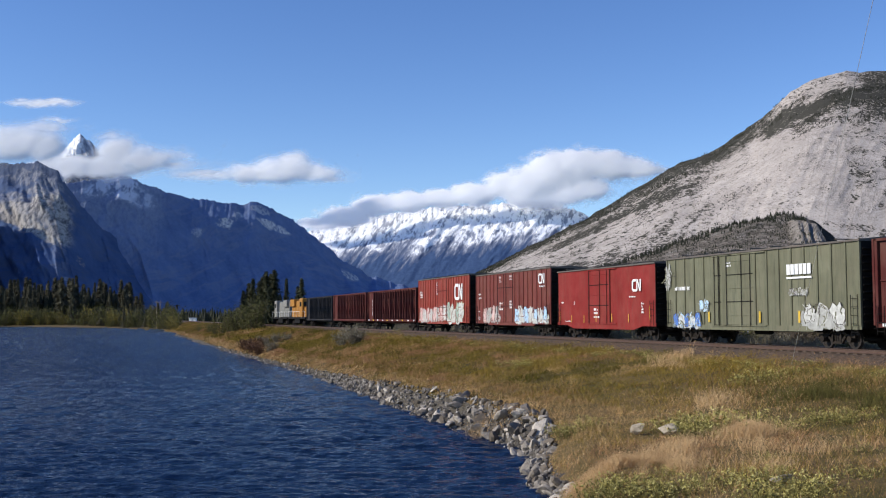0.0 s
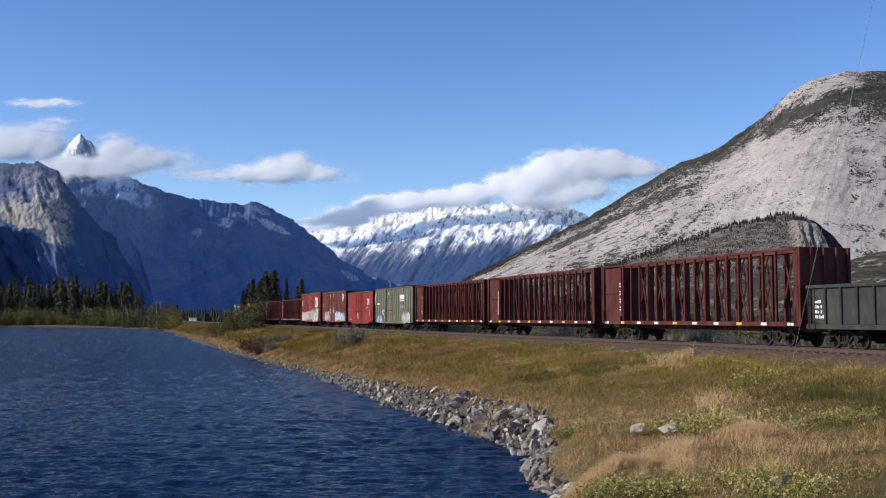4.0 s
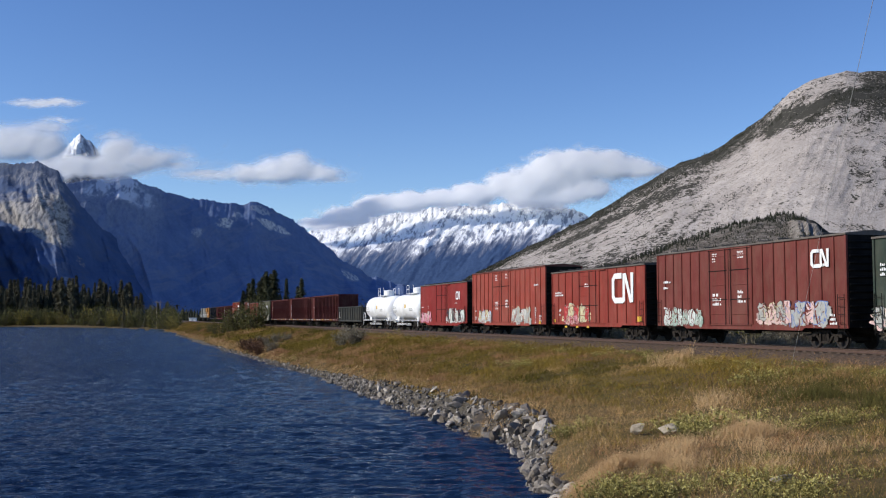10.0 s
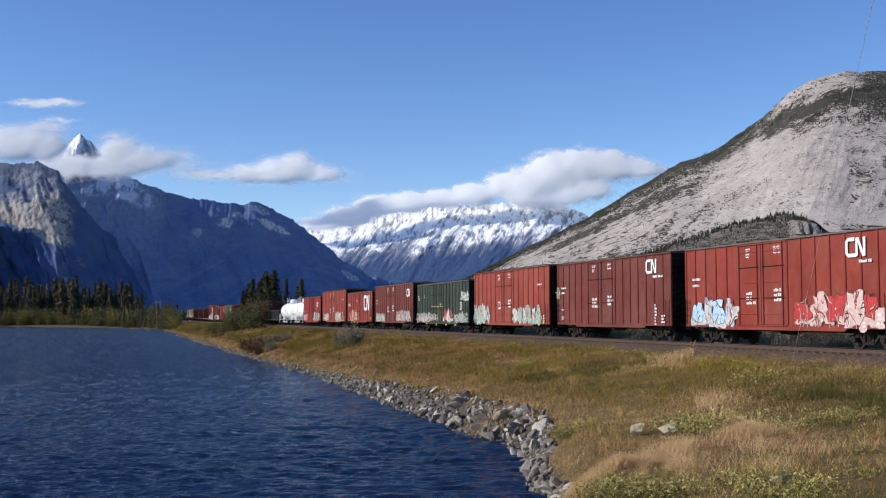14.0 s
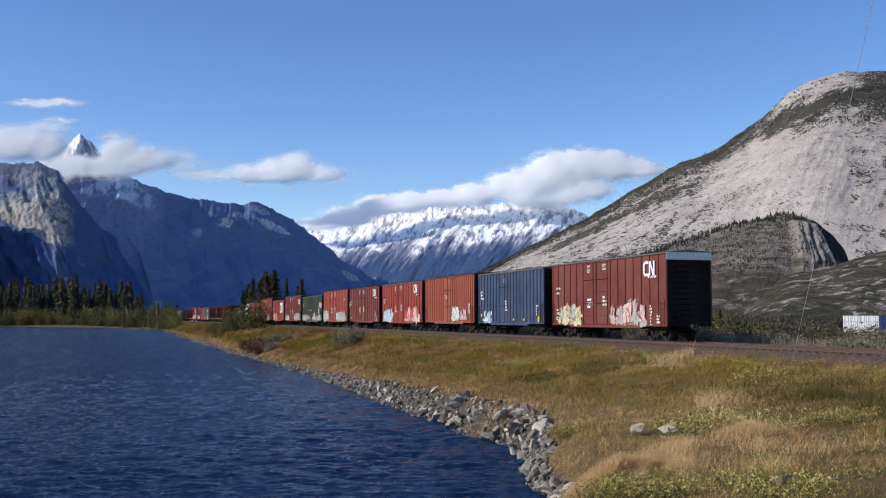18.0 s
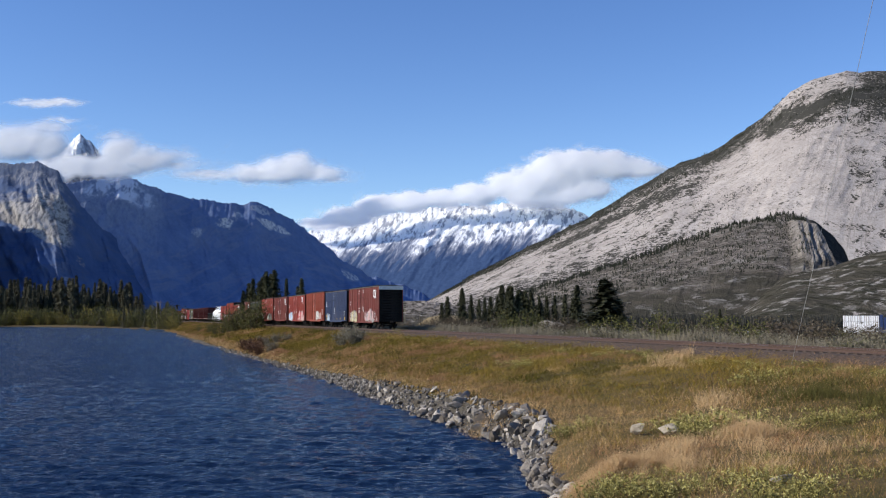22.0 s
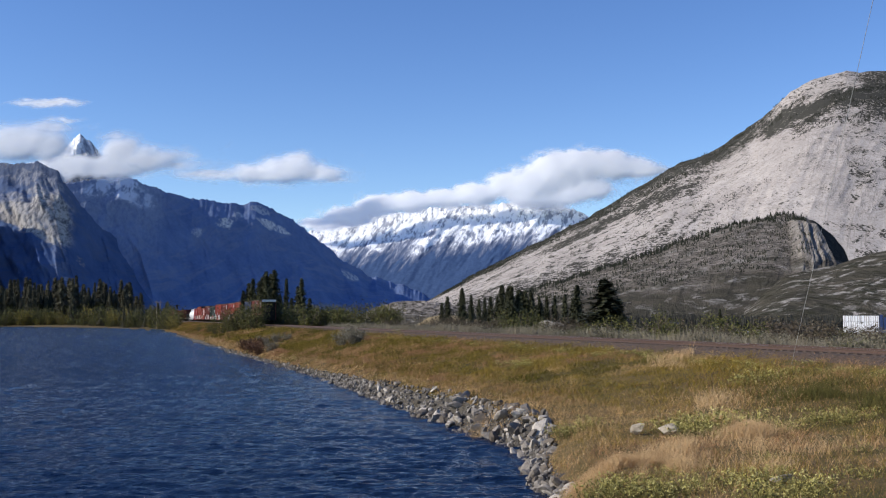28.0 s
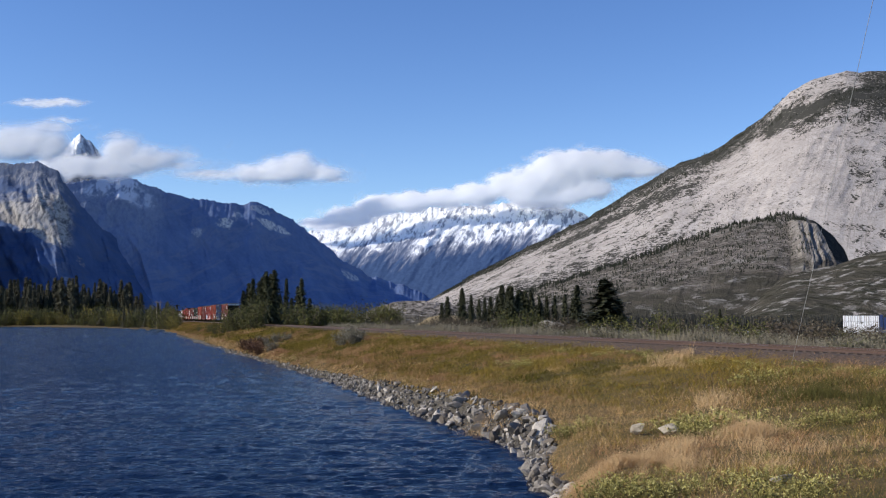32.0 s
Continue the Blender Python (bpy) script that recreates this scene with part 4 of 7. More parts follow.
def bubble(bm, rnd, x, z, rx, rz, y, mi, ph, grow=0.0):
    """A jagged letter-like shape; the same phase gives the same outline, so it can be drawn again a little larger."""
    own = random.Random(int(ph * 1e5))
    ring = []
    for k in range(16):
        t = 2 * math.pi * (k + own.uniform(-0.3, 0.3)) / 16
        r = 1 + 0.16 * math.sin(2 * t + ph) + own.choice((-0.22, -0.08, 0.05, 0.12, 0.34))
        c, q = math.cos(t), math.sin(t)
        sq = 1 / max(abs(c), abs(q)) ** 0.8
        ring.append(bm.verts.new((x + (rx * r * sq + grow) * c, y, z + (rz * min(r, 1.2) * sq + grow) * q)))
    bm.faces.new(ring).material_index = mi


def graffiti(car, x0, x1, z0, z1, y, inks, seed, pm):
    """Sprayed shapes without meaning: a thin patchy ground, a row of outlined bubbles with inner strokes, drips; between x0 and x1 on the car's side."""
    rnd = random.Random(seed)
    hz = z1 - z0
    n = max(2, round(abs(x1 - x0) / (hz * 0.62)))
    w = (x1 - x0) / n
    bm = bmesh.new()
    fills = list(range(1, len(inks))) or [0]
    lift = y
    for k in range(n * 9):
        xc = x0 + w * n * rnd.random()
        blob(bm, rnd, xc, z0 + hz * rnd.uniform(0.06, 0.5) * (0.6 + 0.5 * rnd.random()), abs(w) * rnd.uniform(0.10, 0.40), hz * rnd.uniform(0.05, 0.2), lift + 0.00025 * k / n, fills[k % len(fills)] if k % 2 else fills[-1], 10)
    lift += 0.003
    for k in range(n):
        xa = x0 + w * (k + 0.5 + rnd.uniform(-0.1, 0.1))
        za = z0 + hz * rnd.uniform(0.40, 0.52)
        rx, rz = abs(w) * rnd.uniform(0.30, 0.50), hz * rnd.uniform(0.28, 0.42)
        ph = rnd.uniform(0, 6)
        fill = fills[k % len(fills)]
        gap, dim = len(inks), len(inks) + 1
        bubble(bm, rnd, xa, za, rx, rz, lift, 0 if k % 2 else dim, ph, 0.035)
        bubble(bm, rnd, xa, za, rx, rz, lift + 0.0012, fill, ph)
        # strokes of bare car paint and dark lines that break the shape up into a tangle
        for q in range(rnd.randint(8, 12)):
            side = rnd.choice((-1, 1))
            px, pz = xa + rx * rnd.uniform(-0.95, 0.95), za + rz * rnd.choice((1.1 * side, rnd.uniform(-0.6, 0.6)))
            pts, ang = [(px, pz)], rnd.uniform(-0.7, 0.7) + (math.pi / 2 if side < 0 else -math.pi / 2)
            for r in range(rnd.randint(2, 5)):
                ang += rnd.uniform(-0.9, 0.9)
                step = rz * rnd.uniform(0.18, 0.42)
                pts.append((pts[-1][0] + math.cos(ang) * step, min(za + rz * 1.15, max(z0, pts[-1][1] + math.sin(ang) * step))))
            ribbon(bm, pts, rnd.uniform(0.025, 0.09) if q % 2 else rnd.uniform(0.018, 0.04), lift + 0.0018 + 0.0003 * q, gap if q % 2 else (dim if q % 4 else 0))
        for q in range(4):
            blob(bm, rnd, xa + rx * rnd.uniform(-0.8, 0.8), za + rz * rnd.uniform(-0.8, 0.9), rx * rnd.uniform(0.05, 0.16), rz * rnd.uniform(0.04, 0.13), lift + 0.005 + 0.0002 * q, rnd.choice(fills + [0, gap]), 8)
        lift += 0.0009
    for k in range(n * 3):
        xc = x0 + w * n * rnd.random()
        zt = z0 + hz * rnd.uniform(0.1, 0.5)
        ribbon(bm, [(xc, zt), (xc + 0.01, zt - hz * rnd.uniform(0.1, 0.3)), (xc, z0 - hz * rnd.uniform(0.0, 0.06))], rnd.uniform(0.012, 0.03), lift + 0.003, rnd.randrange(len(inks)))
    part("graffiti", mesh_of("graffiti", bm, [INK["chalk" if i == "white" else i] for i in inks] + [pm, INK["dim"]]), None, car, "sprayed graffiti shapes")


def writing(car, x, z, w, h, rows, y, ink="white", seed=0, words=3):
    """Lines of small lettering as plain short bars."""
    rnd = random.Random(seed)
    bm = bmesh.new()
    lh = h / rows
    cw = min(lh * 0.5, w / 4)
    for r in range(rows):
        xx = x
        end = x - w * rnd.uniform(0.6, 1.0)
        zc = z - r * lh
        while xx - cw > end:
            for q in range(rnd.randint(2, 5)):
                if xx - cw < end:
                    break
                k = rnd.uniform(0.55, 0.9)
                box(bm, xx - cw * k, xx, y, y + 0.004, zc - lh * 0.62, zc - lh * 0.62 * rnd.choice((0, 0, 0.3)))
                xx -= cw
            xx -= cw * 0.7
    if not bm.faces:
        box(bm, x - w, x, y, y + 0.004, z - lh * 0.6, z)
    part("lettering", bm, INK[ink], car)


def boxcar(name, length, top, sill, paint, label, n_posts=9, doors=((0.31, 0.56, 2),), roof="grey", logo=None, smooth=False, tags=(), sprays=(), marks=(), seed=0, belly=False, pale_end=False):
    """A boxcar. Places along it are shares of its length from its leading end."""
    car = thing("boxcar", Matrix.Identity(4), label, "boxcar", "freight cars of the train")
    hl, hw = length / 2, 1.45
    eave = top - 0.06
    pm = PAINT[paint]

    def at(p):
        return hl - p * length

    part("body", bevelled(boxes((-hl + 0.05, hl - 0.05, -hw + 0.02, hw - 0.02, sill + 0.1, eave)), 0.015), pm, car)
    # roof with a low ridge and cross seams
    bm = bmesh.new()
    sec = [(-hw - 0.06, eave - 0.05), (-hw - 0.06, eave + 0.03), (0, top + 0.12), (hw + 0.06, eave + 0.03), (hw + 0.06, eave - 0.05)]
    a = [bm.verts.new((-hl, y, z)) for y, z in sec]
    b = [bm.verts.new((hl, y, z)) for y, z in sec]
    for k in range(5):
        q = (k + 1) % 5
        bm.faces.new((a[k], a[q], b[q], b[k]))
    bm.faces.new(a[::-1])
    bm.faces.new(b)
    bmesh.ops.recalc_face_normals(bm, faces=bm.faces)
    roof_ob = part("roof", bm, ROOF["brown"] if roof == "brown" else ROOF["grey"], car)
    seam_me = mesh_of("roof_seam", boxes((-0.03, 0.03, -hw * 0.98, hw * 0.98, 0.0, 0.05)), ROOF["grey"])
    for k in range(1, 10):
        part("roof_seam", seam_me, None, roof_ob).location = (-hl + length * k / 10, 0, top + 0.045)
    # side sill
    for s in (-1, 1):
        bm = bmesh.new()
        if belly:
            poly = [(-hl, sill + 0.2), (-hl, sill), (-hl + 1.6, sill), (-hl + 2.6, sill - 0.22), (hl - 2.6, sill - 0.22), (hl - 1.6, sill), (hl, sill), (hl, sill + 0.2)]
        else:
            poly = [(-hl, sill + 0.16), (-hl, sill + 0.02), (-hl + 2.9, sill + 0.02), (-hl + 3.1, sill - 0.1), (hl - 3.1, sill - 0.1), (hl - 2.9, sill + 0.02), (hl, sill + 0.02), (hl, sill + 0.16)]
        prism(bm, poly, s * hw - 0.03, s * (hw + 0.03) if s > 0 else s * hw + 0.03)
        bmesh.ops.recalc_face_normals(bm, faces=bm.faces)
        part("side_sill", bm, pm, car)
    # pressed ends
    # for s in (-1, 1):
    for s in (-1, 1):
        bm = bmesh.new()
        box(bm, min(s * (hl - 0.06), s * (hl - 0.02)), max(s * (hl - 0.06), s * (hl - 0.02)), -hw, hw, sill + 0.05, eave)
        end = part("end_wall", bm, PAINT["end_shade"], car, "pressed end coloured black for its shade")
        rib = bmesh.new()
        tube(rib, (0, -hw + 0.12, 0), (0, hw - 0.12, 0), 0.06, 8)
        rib = mesh_of("end_rib", rib, PAINT["end_shade"])
        z = sill + 0.35
        while z < eave - 0.25:
            part("end_rib", rib, None, end).location = (s * (hl - 0.03), 0, z)
            z += 0.31
        if pale_end:
            part("end_plate", bevelled(boxes((min(s * hl, s * (hl + 0.03)), max(s * hl, s * (hl + 0.03)), -hw - 0.02, hw + 0.02, eave - 0.42, eave + 0.02)), 0.01), GALV, end, "bare galvanised plate")
    # side posts beside the doors
    if not smooth:
        post = mesh_of("side_post", bevelled(boxes((-0.055, 0.055, -0.06, 0.06, sill + 0.14, eave - 0.08)), 0.015), pm)
        spans, p0 = [], 0.0
        for d0, d1, *_ in doors:
            spans.append((p0, d0))
            p0 = d1
        spans.append((p0, 1.0))
        for a0, a1 in spans:
            n = max(2, round((a1 - a0) * length / (length / (n_posts * 2))))
            for k in range(n + 1):
                p = a0 + (a1 - a0) * k / n
                x = max(-hl + 0.07, min(hl - 0.07, at(p)))
                for s in (-1, 1):
                    part("side_post", post, None, car).location = (x, s * (hw - 0.02), 0)
    # doors
    for d0, d1, leaves in doors:
        for s in (-1, 1):
            for q in range(leaves):
                x1, x0 = at(d0 + (d1 - d0) * q / leaves) - 0.02, at(d0 + (d1 - d0) * (q + 1) / leaves) + 0.02
                door = part("door", bevelled(boxes((x0, x1, *sorted((s * (hw - 0.01), s * (hw + 0.045))), sill + 0.16, eave - 0.16)), 0.02), pm, car)
                # black strips stand in for the shade in the recessed gap round the leaf
                gap = boxes((x0 - 0.05, x0 + 0.005, *sorted((s * (hw - 0.01), s * (hw + 0.03))), sill + 0.14, eave - 0.14), (x1 - 0.005, x1 + 0.05, *sorted((s * (hw - 0.01), s * (hw + 0.03))), sill + 0.14, eave - 0.14),
                            (x0, x1, *sorted((s * (hw - 0.01), s * (hw + 0.03))), eave - 0.17, eave - 0.12), (x0, x1, *sorted((s * (hw - 0.01), s * (hw + 0.03))), sill + 0.12, sill + 0.17))
                part("door_seal", gap, UNDER, door, "black strip drawn for the shaded gap round the door")
                hgt = eave - sill - 0.4
                for r in range(5):
                    zr = sill + 0.3 + hgt * (r + 0.5) / 5
                    part("door_rib", bevelled(boxes((x0 + 0.1, x1 - 0.1, *sorted((s * (hw + 0.04), s * (hw + 0.07))), zr - 0.022, zr + 0.022)), 0.008), UNDER if r in (1, 3) else pm, door)
                for xb in (x0 + 0.22, x1 - 0.22) if leaves > 1 else (x0 + 0.3, (x0 + x1) / 2 - 0.2, x1 - 0.15):
                    bm = bmesh.new()
                    tube(bm, (xb, s * (hw + 0.085), sill + 0.12), (xb, s * (hw + 0.085), eave - 0.12), 0.019, 6)
                    part("lock_bar", bm, UNDER, door)
            for zt in (eave - 0.14, sill + 0.1):
                part("door_track", boxes((at(d1) - 0.9 * (leaves == 1), at(d0) + 0.1, *sorted((s * (hw + 0.02), s * (hw + 0.08))), zt, zt + 0.06)), pm, car)
    # ladders and grab irons at the four corners
    for sx in (-1, 1):
        for sy in (-1, 1):
            lad = part("ladder", ladder_mesh(sill - 0.25, sill + 1.5, 0.42, 0.36), UNDER, car)
            lad.location = (sx * (hl - 0.35), sy * (hw + 0.09), 0)
        lad = part("ladder", ladder_mesh(sill - 0.1, sill + 1.4, 0.42, 0.36), UNDER, car)
        lad.rotation_euler[2] = math.pi / 2
        lad.location = (sx * (hl + 0.05), sx * 1.1, 0)
        bm = bmesh.new()
        box(bm, sx * (hl + 0.02) - 0.12, sx * (hl + 0.02) + 0.12, -0.9, 0.9, sill + 0.05, sill + 0.09)
        part("crossover_step", bm, UNDER, car)
    # underframe and brake gear
    part("centre_sill", bevelled(boxes((-hl + 0.1, hl - 0.1, -0.25, 0.25, 0.68, sill + 0.12), (-hl * 0.5, -hl * 0.47, -1.3, 1.3, sill - 0.08, sill + 0.1), (hl * 0.1, hl * 0.13, -1.3, 1.3, sill - 0.08, sill + 0.1), (hl * 0.5, hl * 0.53, -1.3, 1.3, sill - 0.08, sill + 0.1)), 0.01), UNDER, car)
    bm = bmesh.new()
    tube(bm, (-0.4, 0.55, sill - 0.12), (0.7, 0.55, sill - 0.12), 0.19, 12)
    part("brake_cylinder", bm, UNDER, car)
    add_trucks(car, length, 2.1)
    ys = hw + 0.05
    if logo:
        kind, p, q, h = logo
        z = sill + q * (eave - sill)
        if kind == "band":
            part("emblem", emblem(at(p), z, h, ys), INK["white"], car, "white bent-band emblem")
        else:
            bm = bmesh.new()
            for k in range(6):
                x = at(p) - k * h * 0.62
                box(bm, x - h * 0.5, x, ys, ys + 0.006, z - h / 2, z + h / 2)
            box(bm, at(p) - 6 * h * 0.62, at(p) + 0.02, ys, ys + 0.006, z - h * 0.9, z - h * 0.72)
            part("emblem", bm, INK["white"], car, "row of white blocks over a bar")
    for k, (p, q, w, h, rows) in enumerate(tags):
        writing(car, at(p), sill + q * (eave - sill), w, h, rows, ys, seed=seed * 13 + k)
    for k, (p, q, w, h) in enumerate(marks):
        part("safety_mark", boxes((at(p) - w, at(p), ys, ys + 0.005, sill + q * (eave - sill) - h, sill + q * (eave - sill))), INK["yellow"], car, "yellow safety mark")
    for k, (p0, p1, q0, q1, inks) in enumerate(sprays):
        graffiti(car, at(p0), at(p1), sill + 0.1 + q0 * (eave - sill), sill + q1 * (eave - sill), ys + 0.002, inks, seed * 31 + k, pm)
    return car


def lumber_car(name, length, top, sill, paint, label, seed=0, marks=True):
    """A centre-beam flat car, empty: a deck, a bulkhead at each end, and a tall truss between them."""
    car = thing("lumber_car", Matrix.Identity(4), label, "flat car", "freight cars of the train")
    hl, pm = length / 2, PAINT[paint]
    rnd = random.Random(seed)
    part("deck", bevelled(boxes((-hl, hl, -1.42, 1.42, sill, sill + 0.22), (-hl, hl, -0.3, 0.3, sill - 0.25, sill)), 0.015), pm, car)
    for s in (-1, 1):
        x0, x1 = sorted((s * hl, s * (hl - 0.16)))
        bh = part("bulkhead", bevelled(boxes((x0, x1, -1.42, 1.42, sill + 0.22, top)), 0.015), pm, car)
        for y in (-1.36, -0.7, 0.0, 0.7, 1.36):
            part("bulkhead_post", boxes((s * hl - 0.06 + 0.08 * s, s * hl + 0.06 + 0.08 * s, y - 0.06, y + 0.06, sill + 0.1, top)), pm, bh)
        x0, x1 = sorted((s * (hl - 0.2), s * (hl - 2.1 if s > 0 else hl - 0.5)))
        part("side_panel", bevelled(boxes((x0, x1, -0.5, 1.3, sill + 0.22, top - 0.15), (x0, x1, -0.55, 1.35, sill + 1.9, sill + 1.96)), 0.015), pm, car)
    part("top_chord", bevelled(boxes((-hl, hl, -0.28, 0.28, top - 0.16, top), (-hl, hl, 1.30, 1.42, top - 0.12, top), (-hl, hl, -1.42, -1.30, top - 0.12, top)), 0.015), pm, car)
    n = 16
    post = mesh_of("post", bevelled(boxes((-0.065, 0.065, -0.16, 0.16, sill + 0.2, top - 0.14)), 0.015), pm)
    out = mesh_of("post", bevelled(boxes((-0.06, 0.06, -0.06, 0.06, sill + 0.2, top - 0.1)), 0.012), pm)
    span = length - 3.4
    for k in range(n):
        x = hl - 2.2 - span * (k + 0.5) / n
        part("post", post, None, car).location = (x, 0, 0)
        part("post", out, None, car).location = (x, 1.36, 0)
        bm = bmesh.new()
        z0, z1 = (sill + 0.25, top - 0.6) if k % 2 else (sill + 0.9, top - 0.2)
        dx = span / n * (0.8 if k % 2 else -0.8)
        tube(bm, (x, 0.2, z0), (x + dx, 0.2, z1), 0.05, 6)
        tube(bm, (x, -0.2, z0), (x + dx, -0.2, z1), 0.05, 6)
        part("brace", bm, pm, car)
    if marks:
        for k in range(10):
            x = hl - 0.6 - (length - 1.2) * k / 9
            ink = "yellow" if k % 3 == 1 else "white"
            part("deck_mark", boxes((x - 0.22, x + 0.22, 1.425, 1.43, sill + 0.05, sill + 0.18)), INK[ink], car, "reflective deck mark")
        dash = mesh_of("chart_mark", boxes((hl - 2.44, hl - 2.3, 1.425, 1.43, 0.0, 0.08)), INK["white"])
        board = part("chart_board", boxes((hl - 2.52, hl - 2.22, 1.39, 1.42, sill + 0.5, top - 0.2)), pm, car)
        for r in range(12):
            if seed % 2 or r % 3:
                part("chart_mark", dash, None, board).location = (0, 0, sill + 0.7 + r * 0.16)
    for sx in (-1, 1):
        lad = part("ladder", ladder_mesh(sill - 0.3, sill + 0.9, 0.42, 0.36), UNDER, car)
        lad.location = (sx * (hl - 0.35), 1.48, 0)
    add_trucks(car, length, 2.4)
    return car


def gondola(name, length, top, sill, paint, label):
    car = thing("gondola", Matrix.Identity(4), label, "gondola", "freight cars of the train")
    hl, hw, pm = length / 2, 1.42, PAINT[paint]
    part("floor", boxes((-hl + 0.05, hl - 0.05, -hw, hw, sill, sill + 0.15)), pm, car)
    for s in (-1, 1):
        y0, y1 = sorted((s * hw, s * (hw - 0.06)))
        part("side_wall", bevelled(boxes((-hl + 0.05, hl - 0.05, y0, y1, sill, top)), 0.01), pm, car)
        part("end_wall", bevelled(boxes((*sorted((s * (hl - 0.06), s * hl)), -hw, hw, sill, top)), 0.01), pm, car)
        y0, y1 = sorted((s * (hw - 0.08), s * (hw + 0.1)))
        part("top_rail", bevelled(boxes((-hl, hl, y0, y1, top - 0.05, top + 0.1)), 0.02), pm, car)
        part("side_sill", bevelled(boxes((-hl, hl, y0, y1, sill - 0.1, sill + 0.12)), 0.02), pm, car)
    post = mesh_of("side_post", bevelled(boxes((-0.07, 0.07, -0.06, 0.06, sill + 0.1, top)), 0.02), pm)
    for k in range(14):
        x = hl - 0.25 - (length - 0.5) * k / 13
        for s in (-1, 1):
            part("side_post", post, None, car).location = (x, s * (hw + 0.04), 0)
    writing(car, hl - 0.5, sill + 1.2, 0.7, 0.9, 4, hw + 0.01, seed=5, words=2)
    writing(car, -hl + 1.6, sill + 1.0, 0.4, 0.7, 4, hw + 0.01, seed=6, words=1)
    for sx in (-1, 1):
        lad = part("ladder", ladder_mesh(sill - 0.25, top, 0.42, 0.36), UNDER, car)
        lad.location = (sx * (hl - 0.45), hw + 0.14, 0)
    part("centre_sill", boxes((-hl + 0.1, hl - 0.1, -0.25, 0.25, 0.68, sill + 0.02)), UNDER, car)
    add_trucks(car, length, 1.9)
    return car


def tank_car(name, length, label, seed):
    car = thing("tank_car", Matrix.Identity(4), label, "tank car", "freight cars of the train")
    hl, r, zc = length / 2, 1.40, 2.50
    tl = hl - 0.35
    bm = bmesh.new()
    lathe(bm, [(-tl, 0.05), (-tl + 0.05, 0.5), (-tl + 0.2, 0.9), (-tl + 0.42, 1.2), (-tl + 0.7, r), (-0.3, r), (0, r), (0.3, r), (tl - 0.7, r), (tl - 0.42, 1.2), (tl - 0.2, 0.9), (tl - 0.05, 0.5), (tl, 0.05)], 40, "x")
    bmesh.ops.translate(bm, verts=bm.verts, vec=(0, 0, zc))
    tank = part("tank", bm, PAINT["white"], car, smooth=True)
    for x in (-0.35, -2.9, 2.9):
        bm = bmesh.new()
        lathe(bm, [(x - 0.05, r - 0.02), (x - 0.05, r + 0.012), (x + 0.05, r + 0.012), (x + 0.05, r - 0.02)], 40, "x")
        bmesh.ops.translate(bm, verts=bm.verts, vec=(0, 0, zc))
        part("tank_band", bm, PAINT["white"], tank, smooth=False)
    bm = bmesh.new()
    lathe(bm, [(zc + r - 0.08, 0.62), (zc + r + 0.62, 0.62), (zc + r + 0.66, 0.58), (zc + r + 0.74, 0.2)], 20, "z")
    bmesh.ops.translate(bm, verts=bm.verts, vec=(-0.9, 0, 0))
    part("valve_housing", bm, PAINT["white"], car)
    bm = bmesh.new()
    zt = zc + r + 0.06
    box(bm, -2.0, 0.6, -0.95, 0.95, zt - 0.05, zt)
    part("top_platform", bm, PAINT["white"], car)
    for sy in (-0.92, 0.92):
        bm = bmesh.new()
        for x in (-1.95, -0.35, 0.55):
            tube(bm, (x, sy, zt), (x, sy, zt + 0.85), 0.025, 6)
        for z in (0.45, 0.85):
            tube(bm, (-0.35, sy, zt + z), (0.55, sy, zt + z), 0.025, 6)
        tube(bm, (-1.95, sy, zt + 0.85), (-1.6, sy, zt + 0.85), 0.025, 6)
        part("handrail", bm, PAINT["white"], car)
        lad = part("ladder", ladder_mesh(0.55, 3.3, 0.42, 0.3), PAINT["white"], car)
        lad.location = (0.1, math.copysign(1.5, sy), 0)
        bm = bmesh.new()
        sgn = math.copysign(1, sy)
        tube(bm, (-hl + 0.1, sgn * 1.45, 1.10), (hl - 0.1, sgn * 1.45, 1.10), 0.03, 6)
        tube(bm, (-2.8, sgn * 1.40, 0.72), (2.6, sgn * 1.40, 0.72), 0.025, 6)
        tube(bm, (-2.8, sgn * 1.40, 0.60), (2.6, sgn * 1.40, 0.60), 0.025, 6)
        for x in (-hl + 0.1, hl - 0.1):
            e = 1 if x > 0 else -1
            tube(bm, (x, sgn * 1.45, 0.5), (x, sgn * 1.45, 1.95), 0.03, 6)
            tube(bm, (x, sgn * 1.45, 1.95), (x - e * 0.75, sgn * 1.45, 1.95), 0.03, 6)
            tube(bm, (x - e * 0.75, sgn * 1.45, 1.95), (x - e * 0.85, sgn * 1.40, 1.10), 0.03, 6)
        part("side_rail", bm, PAINT["white"], car)
    for s in (-1, 1):
        bm = bmesh.new()
        prism(bm, [(s * (hl - 2.6), 1.25), (s * (hl - 0.05), 1.2), (s * (hl - 0.05), 0.85), (s * (hl - 1.1), 0.78), (s * (hl - 2.6), 1.1)], -0.3, 0.3)
        box(bm, *sorted((s * (hl - 1.0), s * hl)), -1.42, 1.42, 1.02, 1.07)
        bmesh.ops.recalc_face_normals(bm, faces=bm.faces)
        part("stub_sill", bm, PAINT["white"], car)
        bm = bmesh.new()
        prism(bm, [(s * (hl - 2.3), 1.55), (s * (hl - 2.0), 1.02), (s * (hl - 1.5), 1.02), (s * (hl - 1.2), 1.55)], -0.95, 0.95)
        bmesh.ops.recalc_face_normals(bm, faces=bm.faces)
        part("saddle", bm, PAINT["white"], car)
